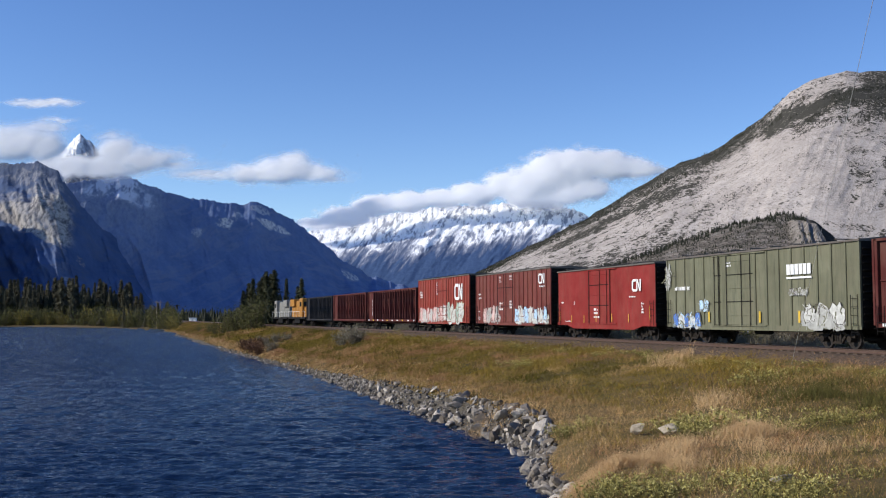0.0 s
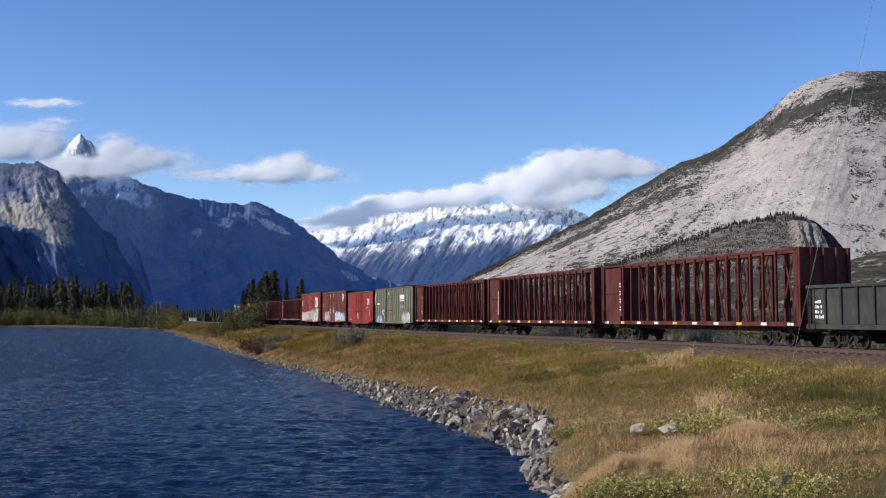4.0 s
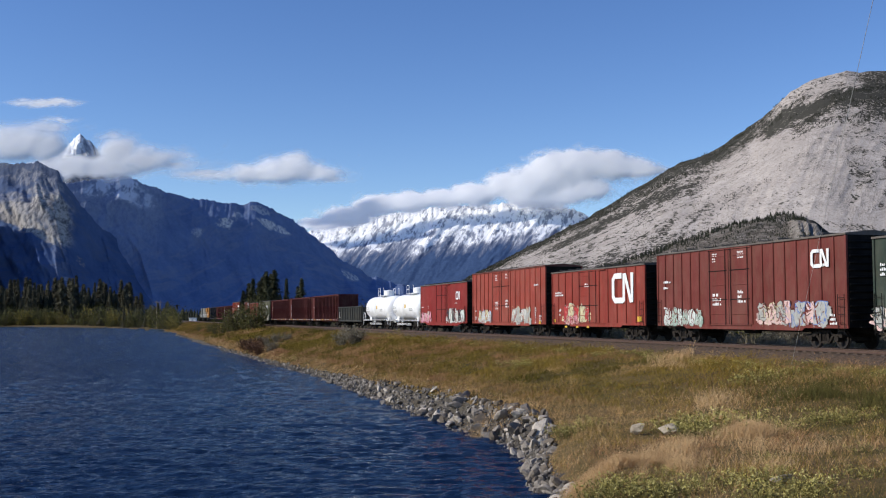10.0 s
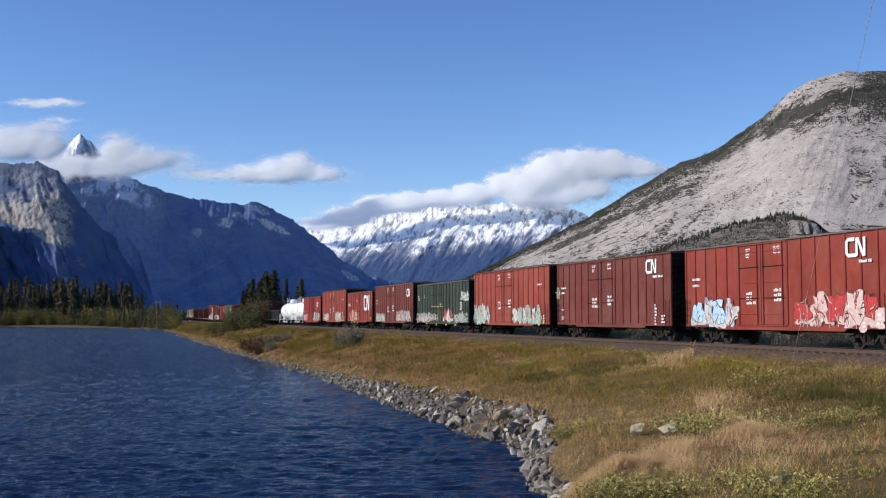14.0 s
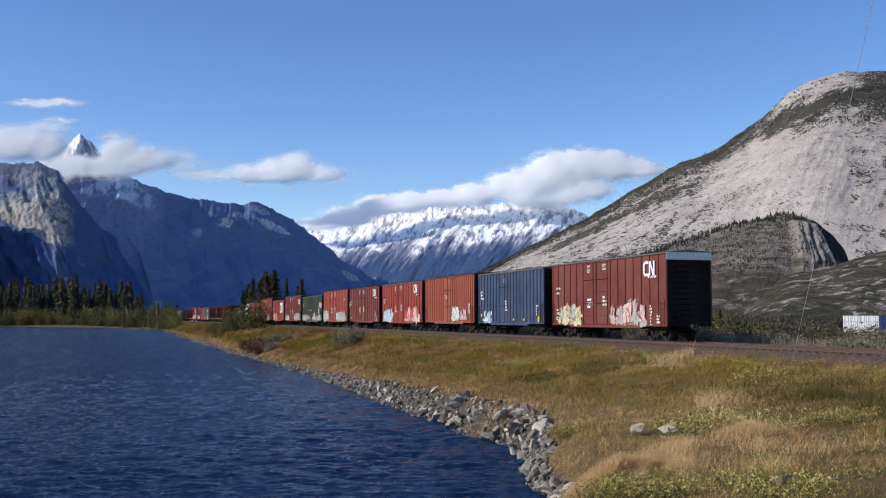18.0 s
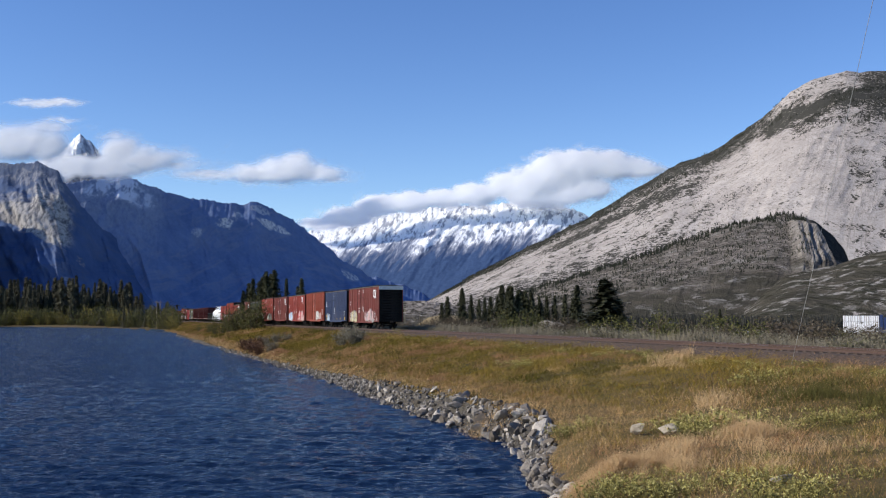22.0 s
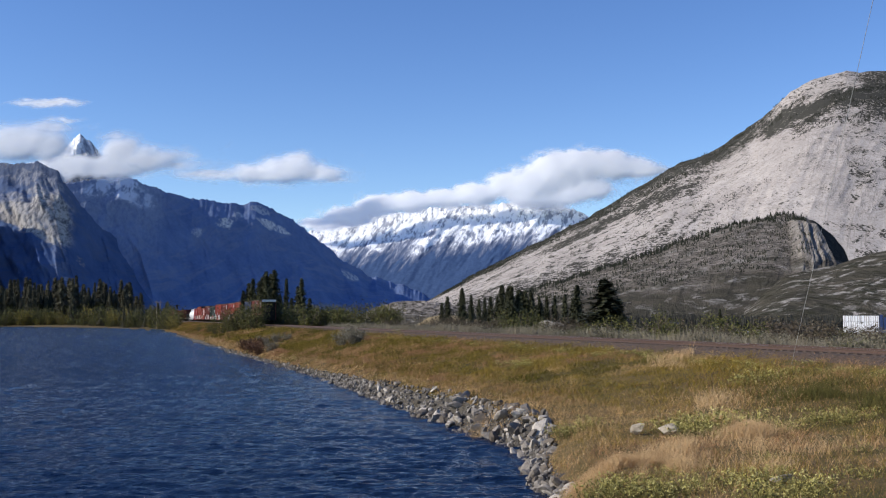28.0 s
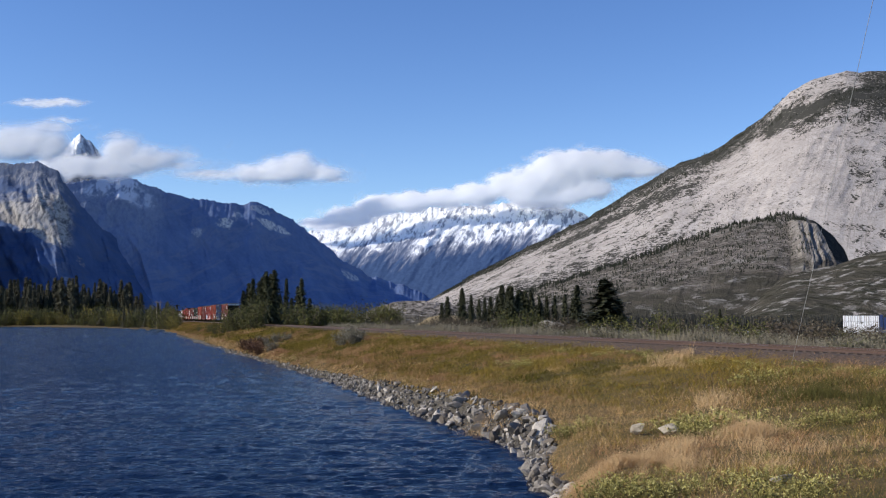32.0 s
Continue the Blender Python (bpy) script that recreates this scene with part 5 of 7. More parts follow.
    part("placard", boxes((-0.68, -0.24, r - 0.03, r + 0.02, zc - 0.12, zc + 0.28)), INK["yellow"], car, "yellow square placard")
    writing(car, hl - 1.1, zc + 0.12, 1.7, 0.42, 1, r - 0.005, "grey", seed, 4)
    writing(car, hl - 1.2, zc - 0.35, 1.5, 0.3, 2, r - 0.04, "grey", seed + 1, 3)
    writing(car, -1.9, zc - 0.15, 1.5, 0.3, 2, r - 0.005, "grey", seed + 2, 3)
    bm = bmesh.new()
    tube(bm, (-1.2, 0.2, 0.75), (-0.2, 0.2, 0.75), 0.2, 10)
    box(bm, 0.4, 1.6, -0.5, 0.6, 0.7, 0.95)
    part("outlet_gear", bm, UNDER, car)
    add_trucks(car, length, 1.75)
    return car


def locomotive(name, length, paint, label, reverse):
    car = thing("locomotive", Matrix.Identity(4), label, "locomotive", "locomotives of the train")
    hl, pm = length / 2, PAINT[paint]
    f = -1 if reverse else 1

    def bx(x0, x1, y, z0, z1):
        a, b = sorted((f * x0, f * x1))
        return (a, b, -y, y, z0, z1)

    part("underframe", bevelled(boxes(bx(-hl, hl, 1.5, 1.15, 1.45), bx(-2.4, 2.4, 1.3, 0.45, 1.15)), 0.02), UNDER, car)
    part("long_hood", bevelled(boxes(bx(-hl + 0.9, hl - 5.0, 0.95, 1.45, 4.25)), 0.08), pm, car)
    part("radiator_housing", bevelled(boxes(bx(-hl + 1.2, -hl + 5.2, 1.35, 3.3, 4.5)), 0.05), pm, car)
    cab = part("cab", bevelled(boxes(bx(hl - 5.0, hl - 2.5, 1.5, 1.45, 4.55)), 0.08), pm, car)
    for s in (-1, 1):
        y0, y1 = sorted((s * 1.49, s * 1.515))
        a, b = sorted((f * (hl - 4.5), f * (hl - 3.0)))
        part("cab_window", boxes((a, b, y0, y1, 3.2, 3.95)), GLASS_DARK, cab)
    a, b = sorted((f * (hl - 2.51), f * (hl - 2.47)))
    part("windscreen", boxes((a, b, -1.2, 1.2, 3.3, 4.0)), GLASS_DARK, cab)
    part("nose", bevelled(boxes(bx(hl - 2.5, hl - 0.9, 1.1, 1.45, 3.1)), 0.1), pm, car)
    for k in range(3):
        bm = bmesh.new()
        lathe(bm, [(4.4, 0.45), (4.6, 0.45), (4.62, 0.4)], 14, "z")
        bmesh.ops.translate(bm, verts=bm.verts, vec=(f * (-hl + 2.0 + k * 1.1), 0, 0))
        part("roof_fan", bm, UNDER, car)
    for s in (-1, 1):
        for k in range(6):
            x0 = -hl + 1.3 + k * 1.6
            y0, y1 = sorted((s * 0.94, s * 0.97))
            a, b = sorted((f * x0, f * (x0 + 1.3)))
            part("hood_door", boxes((a, b, y0, y1, 1.6, 3.1)), pm, car)
        bm = bmesh.new()
        for k in range(7):
            x = -hl + 0.2 + k * (length - 0.4) / 6
            tube(bm, (x, s * 1.47, 1.45), (x, s * 1.47, 2.4), 0.025, 6)
        tube(bm, (-hl + 0.2, s * 1.47, 2.4), (hl - 0.2, s * 1.47, 2.4), 0.025, 6)
        part("handrail", bm, INK["white"], car)
        part("pilot", boxes((*sorted((s * (hl - 0.15), s * (hl + 0.05))), -1.4, 1.4, 0.25, 1.2)), UNDER, car)
    add_trucks(car, length, 3.2)
    return car


K = 0.945
PANEL_TAGS = ((0.36, 0.93, 0.5, 0.5, 4), (0.5, 0.93, 0.6, 0.4, 3), (0.05, 0.62, 0.9, 0.2, 1), (0.05, 0.54, 0.9, 0.2, 1), (0.36, 0.42, 0.9, 0.7, 3), (0.5, 0.45, 0.8, 0.7, 3), (0.88, 0.3, 0.35, 0.9, 5), (0.05, 0.26, 0.45, 0.14, 1), (0.05, 0.14, 0.5, 0.3, 2), (0.87, 0.70, 1.3, 0.2, 1), (0.93, 0.16, 0.5, 0.55, 3), (0.88, 0.08, 0.3, 0.3, 2))


def make_train():
    """The cars in order from the head: where each one's leading end stands at the start, in metres along the track, and the car."""
    t = []

    def add(front, back, maker, *args, **kw):
        ln = (front - back) * K
        t.append(((front + back) / 2 * K, maker("car", ln, *args, **kw)))

    add(173.95, 156.03, locomotive, "loco_grey", "grey and white diesel locomotive at the head", False)
    add(154.73, 137.55, locomotive, "loco_orange", "orange-yellow diesel locomotive, second in line", True)
    add(136.26, 115.58, lumber_car, 4.5, 0.95, "black", "black centre-beam lumber car, empty", seed=1, marks=False)
    add(114.31, 94.1, lumber_car, 4.5, 0.95, "maroon", "dark maroon centre-beam lumber car, empty", seed=2, marks=False)
    add(92.83, 71.15, lumber_car, 4.5, 0.95, "maroon", "dark brown centre-beam lumber car, empty", seed=3)
    add(69.88, 53.31, boxcar, 5.22, 0.87, "red", "red boxcar with a large white emblem and graffiti along the foot", 10, ((0.42, 0.62, 1),), logo=("band", 0.82, 0.66, 1.5),
        tags=((0.05, 0.72, 1.2, 0.7, 3), (0.4, 0.9, 0.4, 1.2, 6)), sprays=((0.05, 0.6, 0.0, 0.42, ("red", "rose", "white")), (0.6, 0.9, 0.0, 0.48, ("cream", "moss", "white"))), seed=1)
    add(51.51, 34.84, boxcar, 5.02, 0.87, "brown", "oxide red boxcar with a light blue graffiti block", 9, ((0.32, 0.56, 2),), logo=("band", 0.9, 0.82, 0.75), tags=PANEL_TAGS,
        sprays=((0.12, 0.36, 0.0, 0.38, ("rose", "rose", "grey")), (0.57, 0.97, 0.0, 0.38, ("white", "sky", "white"))), seed=2)
    add(33.6, 19.19, boxcar, 4.62, 0.86, "bright", "smooth bright red insulated boxcar with a white emblem", 0, ((0.36, 0.58, 1),), logo=("band", 0.84, 0.66, 0.75), smooth=True, belly=True,
        tags=((0.05, 0.43, 0.75, 0.16, 1), (0.2, 0.44, 0.3, 0.3, 2), (0.77, 0.49, 1.1, 0.14, 1), (0.88, 0.38, 0.4, 0.7, 4), (0.42, 0.3, 1.0, 0.7, 3), (0.1, 0.08, 1.2, 0.1, 1)),
        marks=((0.03, 0.25, 0.06, 0.7), (0.17, 0.18, 0.06, 0.5), (0.31, 0.18, 0.06, 0.5), (0.44, 0.2, 0.06, 0.5), (0.6, 0.2, 0.06, 0.5), (0.76, 0.2, 0.06, 0.5), (0.95, 0.32, 0.06, 0.8)), seed=3)
    add(17.89, 1.19, boxcar, 4.72, 0.84, "olive", "olive green boxcar with white block lettering and graffiti", 9, ((0.30, 0.355, 1), (0.37, 0.53, 1)), logo=("blocks", 0.69, 0.72, 0.48),
        tags=((0.06, 0.58, 1.6, 0.3, 1), (0.38, 0.88, 0.5, 0.3, 2)), marks=((0.27, 0.22, 0.14, 0.55), (0.55, 0.22, 0.14, 0.55), (0.74, 0.22, 0.14, 0.55)),
        sprays=((0.05, 0.22, -0.02, 0.24, ("sky", "blue", "white")), (0.22, 0.27, 0.2, 0.42, ("white", "sky")), (0.76, 0.93, -0.02, 0.36, ("white", "white", "grey")), (0.70, 0.78, 0.38, 0.5, ("white", "olive" if False else "grey")), (0.0, 0.03, 0.55, 0.95, ("white", "grey"))), seed=4)
    add(0.35, -21.07, lumber_car, 4.63, 0.95, "maroon", "dark red centre-beam lumber car, empty", seed=4)
    add(-22.3, -43.02, lumber_car, 4.63, 0.95, "maroon", "dark red centre-beam lumber car, empty", seed=5)
    add(-44.43, -65.19, lumber_car, 4.63, 0.95, "maroon", "dark red centre-beam lumber car, empty", seed=6)
    add(-65.87, -80.38, gondola, 2.72, 0.95, "charcoal", "charcoal grey ribbed gondola, empty")
    add(-81.3, -93.75, tank_car, "white tank car with a yellow placard", 61)
    add(-94.6, -106.3, tank_car, "white tank car with a yellow placard", 67)
    add(-107.15, -122.36, boxcar, 4.62, 0.86, "bright", "smooth bright red boxcar with graffiti at both ends", 0, ((0.38, 0.6, 1),), logo=("band", 0.83, 0.68, 0.75), smooth=True, belly=True,
        tags=((0.05, 0.43, 0.75, 0.16, 1), (0.2, 0.44, 0.3, 0.3, 2), (0.77, 0.51, 1.1, 0.14, 1)), sprays=((0.0, 0.27, 0.0, 0.32, ("white", "rose", "pink")), (0.6, 0.95, 0.0, 0.42, ("white", "black", "pale"))), seed=5)
    add(-123.83, -140.47, boxcar, 5.2, 0.86, "salmon", "tall bleached red boxcar with two graffiti panels", 8, ((0.31, 0.56, 2),), roof="brown", tags=PANEL_TAGS[:2] + PANEL_TAGS[4:],
        sprays=((0.11, 0.30, 0.0, 0.32, ("sky", "cream", "white")), (0.58, 0.82, 0.0, 0.34, ("cream", "white", "grey"))), marks=((0.93, 0.06, 0.25, 0.2),), seed=6)
    add(-141.64, -155.84, boxcar, 4.6, 0.88, "red", "red boxcar with a very large white emblem and bright graffiti", 6, ((0.33, 0.55, 1),), logo=("band", 0.80, 0.63, 1.9),
        tags=((0.05, 0.62, 1.9, 0.35, 2), (0.4, 0.75, 0.7, 0.3, 2), (0.1, 0.3, 0.4, 0.6, 2)), marks=((0.03, 0.1, 0.3, 0.2), (0.93, 0.15, 0.5, 0.3), (0.17, -0.02, 0.35, 0.12), (0.3, -0.02, 0.35, 0.12), (0.42, -0.02, 0.35, 0.12)),
        sprays=((0.15, 0.46, 0.03, 0.42, ("moss", "red", "cream")), (0.16, 0.34, -0.01, 0.2, ("red", "pink", "rose"))), seed=7)
    add(-157.29, -174.25, boxcar, 5.05, 0.88, "brown", "tall oxide red double-door boxcar with pale graffiti", 9, ((0.33, 0.57, 2),), logo=("band", 0.895, 0.76, 0.85), tags=PANEL_TAGS,
        sprays=((0.06, 0.29, 0.0, 0.28, ("white", "pale", "moss")), (0.6, 0.74, 0.02, 0.34, ("cream", "grey", "rose")), (0.72, 0.92, 0.0, 0.34, ("blue", "rose", "grey"))), seed=8)
    add(-175.89, -192.69, boxcar, 4.73, 0.86, "green", "dark green plug-door boxcar with grey graffiti all along", 9, ((0.28, 0.41, 1), (0.41, 0.54, 1)),
        tags=((0.03, 0.72, 0.6, 0.6, 3), (0.16, 0.72, 0.2, 0.3, 2), (0.48, 0.48, 0.6, 0.2, 2), (0.85, 0.5, 0.9, 0.8, 5)), marks=((0.09, 0.06, 0.3, 0.12), (0.2, 0.0, 0.35, 0.12), (0.4, -0.02, 0.4, 0.12), (0.59, -0.02, 0.4, 0.12), (0.76, -0.02, 0.4, 0.14), (0.3, 0.42, 3.9, 0.05)),
        sprays=((0.0, 0.27, 0.0, 0.3, ("pale", "grey", "rose")), (0.27, 0.44, 0.04, 0.26, ("grey", "pale", "rose")), (0.56, 0.72, 0.02, 0.38, ("white", "red", "white")), (0.75, 0.99, 0.0, 0.28, ("pale", "grey", "grey")), (0.87, 1.0, 0.52, 0.76, ("white", "pale"))), seed=9)
    add(-194.26, -211.03, boxcar, 5.2, 0.87, "salmon", "bleached red tall boxcar with white-green graffiti", 8, ((0.31, 0.56, 2),), roof="brown", tags=PANEL_TAGS[:2] + PANEL_TAGS[4:],
        sprays=((0.0, 0.24, 0.0, 0.42, ("pale", "white", "moss")), (0.57, 0.9, 0.0, 0.36, ("white", "pale", "moss"))), marks=((0.93, 0.06, 0.25, 0.2),), seed=10)
    add(-212.51, -228.82, boxcar, 5.12, 0.87, "brown", "clean oxide red double-door boxcar with a small white emblem", 8, ((0.31, 0.56, 2),), roof="brown", logo=("band", 0.86, 0.83, 0.85), tags=PANEL_TAGS, sprays=((0.0, 0.03, 0.42, 0.64, ("cream", "moss")),), seed=11)
    add(-230.39, -247.11, boxcar, 5.12, 0.87, "red", "red double-door boxcar with blue and pink graffiti", 8, ((0.31, 0.56, 2),), logo=("band", 0.86, 0.83, 0.85), tags=PANEL_TAGS,
        sprays=((0.05, 0.3, 0.0, 0.38, ("blue", "sky", "white")), (0.6, 0.95, 0.0, 0.42, ("white", "red", "rose"))), seed=12)
    add(-248.36, -263.65, boxcar, 5.22, 0.9, "orange", "sun-bleached orange boxcar with a single door", 13, ((0.4, 0.58, 1),), roof="brown", tags=((0.45, 0.6, 0.5, 0.4, 3), (0.9, 0.4, 0.5, 0.9, 5)),
        sprays=((0.58, 0.72, 0.02, 0.4, ("grey", "orange" if False else "pale")), (0.75, 0.86, 0.05, 0.3, ("grey", "rose"))), seed=13)
    add(-264.77, -279.5, boxcar, 5.06, 0.88, "blue", "navy blue boxcar with a few white markings", 10, ((0.35, 0.52, 1),), tags=((0.05, 0.66, 0.9, 0.8, 3), (0.43, 0.86, 0.5, 0.3, 2), (0.45, 0.45, 0.6, 0.9, 4), (0.9, 0.34, 0.4, 0.8, 4)),
        marks=((0.05, 0.2, 0.3, 0.25), (0.08, 0.1, 0.3, 0.2), (0.57, 0.1, 0.3, 0.15), (0.72, 0.1, 0.3, 0.15), (0.92, 0.14, 0.3, 0.4)), sprays=((0.1, 0.24, 0.0, 0.28, ("grey", "pale", "sky")),), seed=14)
    add(-281.06, -297.76, boxcar, 5.14, 0.84, "brown", "last oxide red boxcar with cream and pink graffiti", 8, ((0.31, 0.56, 2),), logo=("band", 0.88, 0.80, 0.9), tags=PANEL_TAGS, pale_end=True,
        sprays=((0.07, 0.3, 0.0, 0.36, ("cream", "grey", "cream")), (0.2, 0.28, 0.08, 0.26, ("white", "white")), (0.56, 0.85, 0.0, 0.4, ("pink", "rose", "grey"))), seed=15)
    return t


TRAIN = make_train()


# ---- riprap stones along the shore ----
def stone_mesh(seed, rough=0.35):
    rnd = random.Random(seed)
    bm = bmesh.new()
    bmesh.ops.create_icosphere(bm, subdivisions=2, radius=0.5)
    off = Vector((rnd.uniform(0, 50), rnd.uniform(0, 50), 0))
    cuts = [(Vector((rnd.gauss(0, 1), rnd.gauss(0, 1), rnd.gauss(0, 1))).normalized(), rnd.uniform(0.17, 0.33)) for _ in range(11)]
    for v in bm.verts:
        for n, d in cuts:
            k = v.co.dot(n) - d
            if k > 0:
                v.co -= n * k
        v.co *= 1 + rough * 0.3 * noise.noise(v.co * 2.2 + off)
        v.co.z *= 0.8
    return mesh_of("stone", bm, STONE)


STONES = [stone_mesh(k) for k in range(10)]


def shore_at(s):
    return float(np.interp(s, SHORE_S, SHORE_U)) + 0.12 * math.sin(s * 0.9) + 0.12 * math.sin(s * 1.9 + 1)


def build_riprap():
    bank = thing("riprap", Matrix.Identity(4), "grey riprap boulders lining the water's edge", "riprap", kind="structure")
    rnd = random.Random(7)
    for n in range(300):
        s = -13 + 52 * rnd.random() ** 1.35
        big = 0.0 < s < 17.0
        w = -0.35 + (0.35 + float(np.interp(s, STONY_S, STONY_W))) * rnd.random() ** 1.1
        p = on_track(s, shore_at(s) - w)
        size = rnd.choice((0.34, 0.42, 0.5, 0.58, 0.68, 0.8)) if big else rnd.choice((0.22, 0.28, 0.34, 0.42, 0.5)) * (1.0 if s < 0 else 0.9)
        ob = part("stone", STONES[n % 10], None, bank)
        ob.matrix_local = Matrix.LocRotScale((p.x, p.y, ground_z(p.x, p.y) + size * rnd.uniform(0.08, 0.28)), Euler((rnd.uniform(-1.1, 1.1), rnd.uniform(-0.9, 0.9), rnd.uniform(0, 6))), (size * rnd.uniform(1.2, 1.8), size * rnd.uniform(0.85, 1.2), size * rnd.uniform(0.7, 1.1)))
    verts, faces = [], []
    base = bmesh.new()
    bmesh.ops.create_icosphere(base, subdivisions=1, radius=0.5)
    bv, bf = [v.co.copy() for v in base.verts], [[v.index for v in f.verts] for f in base.faces]
    base.free()
    for k in range(3000):
        if k < 1700:
            s, size = -13 + 60 * rnd.random() ** 1.2, rnd.uniform(0.1, 0.36)
        else:
            s, size = 35 + 340 * rnd.random() ** 1.8, rnd.uniform(0.12, 0.36)
        w = -0.3 + (0.4 + float(np.interp(s, STONY_S, STONY_W))) * rnd.random() ** 1.35
        p = on_track(s, shore_at(s) - w)
        m = Matrix.LocRotScale((p.x, p.y, ground_z(p.x, p.y) + size * 0.15), Euler((rnd.uniform(0, 6), rnd.uniform(0, 6), rnd.uniform(0, 6))), (size, size * 0.85, size * 0.65))
        o = len(verts)
        verts += [m @ (v * rnd.uniform(0.66, 1.22)) for v in bv]
        faces += [[q + o for q in f] for f in bf]
    ob = part("stones", raw_mesh("stones", verts, faces, STONE_MIX), None, bank)
    ob["kind"] = "stuff"
    pale = m_stone("pale_boulder_stone", (0.47, 0.385, 0.28), (0.66, 0.56, 0.42), False)
    for n, (x, y, sx, sy, sz) in enumerate(((6.37, 33.65, 0.62, 0.5, 0.72), (7.01, 32.20, 1.15, 0.7, 0.7), (7.24, 22.10, 0.8, 0.4, 0.3))):
        me = STONES[3 + n].copy()
        me.materials[0] = pale
        ob = new("boulder", me)
        ob.matrix_world = Matrix.LocRotScale((x, y, ground_z(x, y) + sz * 0.34), Euler((0.1, 0.1, (2.2, 0.9, 0.4)[n])), (sx, sy, sz))
        tagged(ob, "pale limestone boulder half sunk in dry grass", "boulder")
    me = STONES[6].copy()
    me.materials[0] = m_stone("outcrop_stone", (0.12, 0.105, 0.085), (0.30, 0.27, 0.225), False)
    ob = new("rock_outcrop", me)
    ob.matrix_world = Matrix.LocRotScale((15.9, 146.0, ground_z(15.9, 146.0) + 1.5), Euler((0.05, 0.0, 2.4)), (5.6, 3.6, 4.2))
    tagged(ob, "grey-tan rock outcrop showing above the trackside bushes", "rock")


def m_stone_mix():
    m = Mat("mixed_shore_stones", 0.88)
    r, f = m.geometry("Random Per Island"), m.noise(9, 5, 0.65)
    c = m.mix(m.ramp(r, (0.0, 0.0), (0.75, 0.55), (1.0, 1.0)), (0.05, 0.042, 0.034), (0.40, 0.355, 0.30))
    m.color(m.mix(m.ramp(f, (0.5, 0.0), (0.75, 0.8)), c, (0.09, 0.08, 0.065))).bump(f, 0.5, 0.05)
    return m.m


STONE_MIX = m_stone_mix()
build_riprap()


# ---- grass ----
def m_grass(name, a, b, c):
    m = Mat(name, 0.8)
    m.b.inputs["Specular IOR Level"].default_value = 0.05
    r = m.geometry("Random Per Island")
    big = m.noise(0.16, 3)
    col = m.mix(r, a, b)
    col = m.mix(m.ramp(big, (0.42, 0.0), (0.6, 1.0)), col, m.mix(r, b, c))
    m.color(col)
    return m.m


def blades(x, y, h, w, lean, rnd):
    """Corners of one curved two-triangle blade at each place."""
    n = len(x)
    z = height(x, y) - 0.02
    a = rnd.uniform(0, 2 * np.pi, n)
    dx, dy = np.cos(a) * w / 2, np.sin(a) * w / 2
    t = rnd.uniform(0, 2 * np.pi, n)
    lx, ly = np.cos(t) * lean * h, np.sin(t) * lean * h
    p = np.empty((n, 6, 3))
    p[:, 0] = np.stack((x - dx, y - dy, z), -1)
    p[:, 1] = np.stack((x + dx, y + dy, z), -1)
    mid = np.stack((x + lx * 0.4, y + ly * 0.4, z + h * 0.6), -1)
    side = np.stack((dx, dy, 0 * dx), -1) * 0.8
    p[:, 2] = mid + side * 0.5
    p[:, 3] = p[:, 0] * 0.35 + mid * 0.65 - side
    p[:, 4] = p[:, 0] * 0.35 + mid * 0.65 + side
    p[:, 5] = np.stack((x + lx, y + ly, z + h), -1)
    return p.reshape(-1, 3)


def grains(x, y, h, w, rnd):
    """Corners of one small tilted fleck (seed head, leaf or bent tip) over each place."""
    n = len(x)
    z = height(x, y) + h * rnd.uniform(0.15, 1.0, n)
    c = np.stack((x, y, z), -1)
    p = np.empty((n, 3, 3))
    p[:, 0] = c
    for k in (1, 2):
        v = rnd.normal(0, 1, (n, 3)) * w[:, None]
        v[:, 2] *= 1.7
        p[:, k] = c + v
    return p.reshape(-1, 3)


GRASS = (m_grass("dry_straw_grass", (0.42, 0.265, 0.105), (0.49, 0.325, 0.14), (0.33, 0.205, 0.076)),
         m_grass("olive_grass", (0.226, 0.155, 0.028), (0.295, 0.204, 0.044), (0.180, 0.134, 0.024)),
         m_grass("rusty_grass", (0.37, 0.20, 0.095), (0.30, 0.16, 0.074), (0.43, 0.262, 0.132)),
         m_grass("dark_green_grass", (0.092, 0.080, 0.015), (0.130, 0.107, 0.022), (0.172, 0.125, 0.032)),
         m_grass("pale_feathery_grass", (0.57, 0.378, 0.185), (0.66, 0.455, 0.24), (0.46, 0.29, 0.135)))


DAMP = (13.77, 34.60)


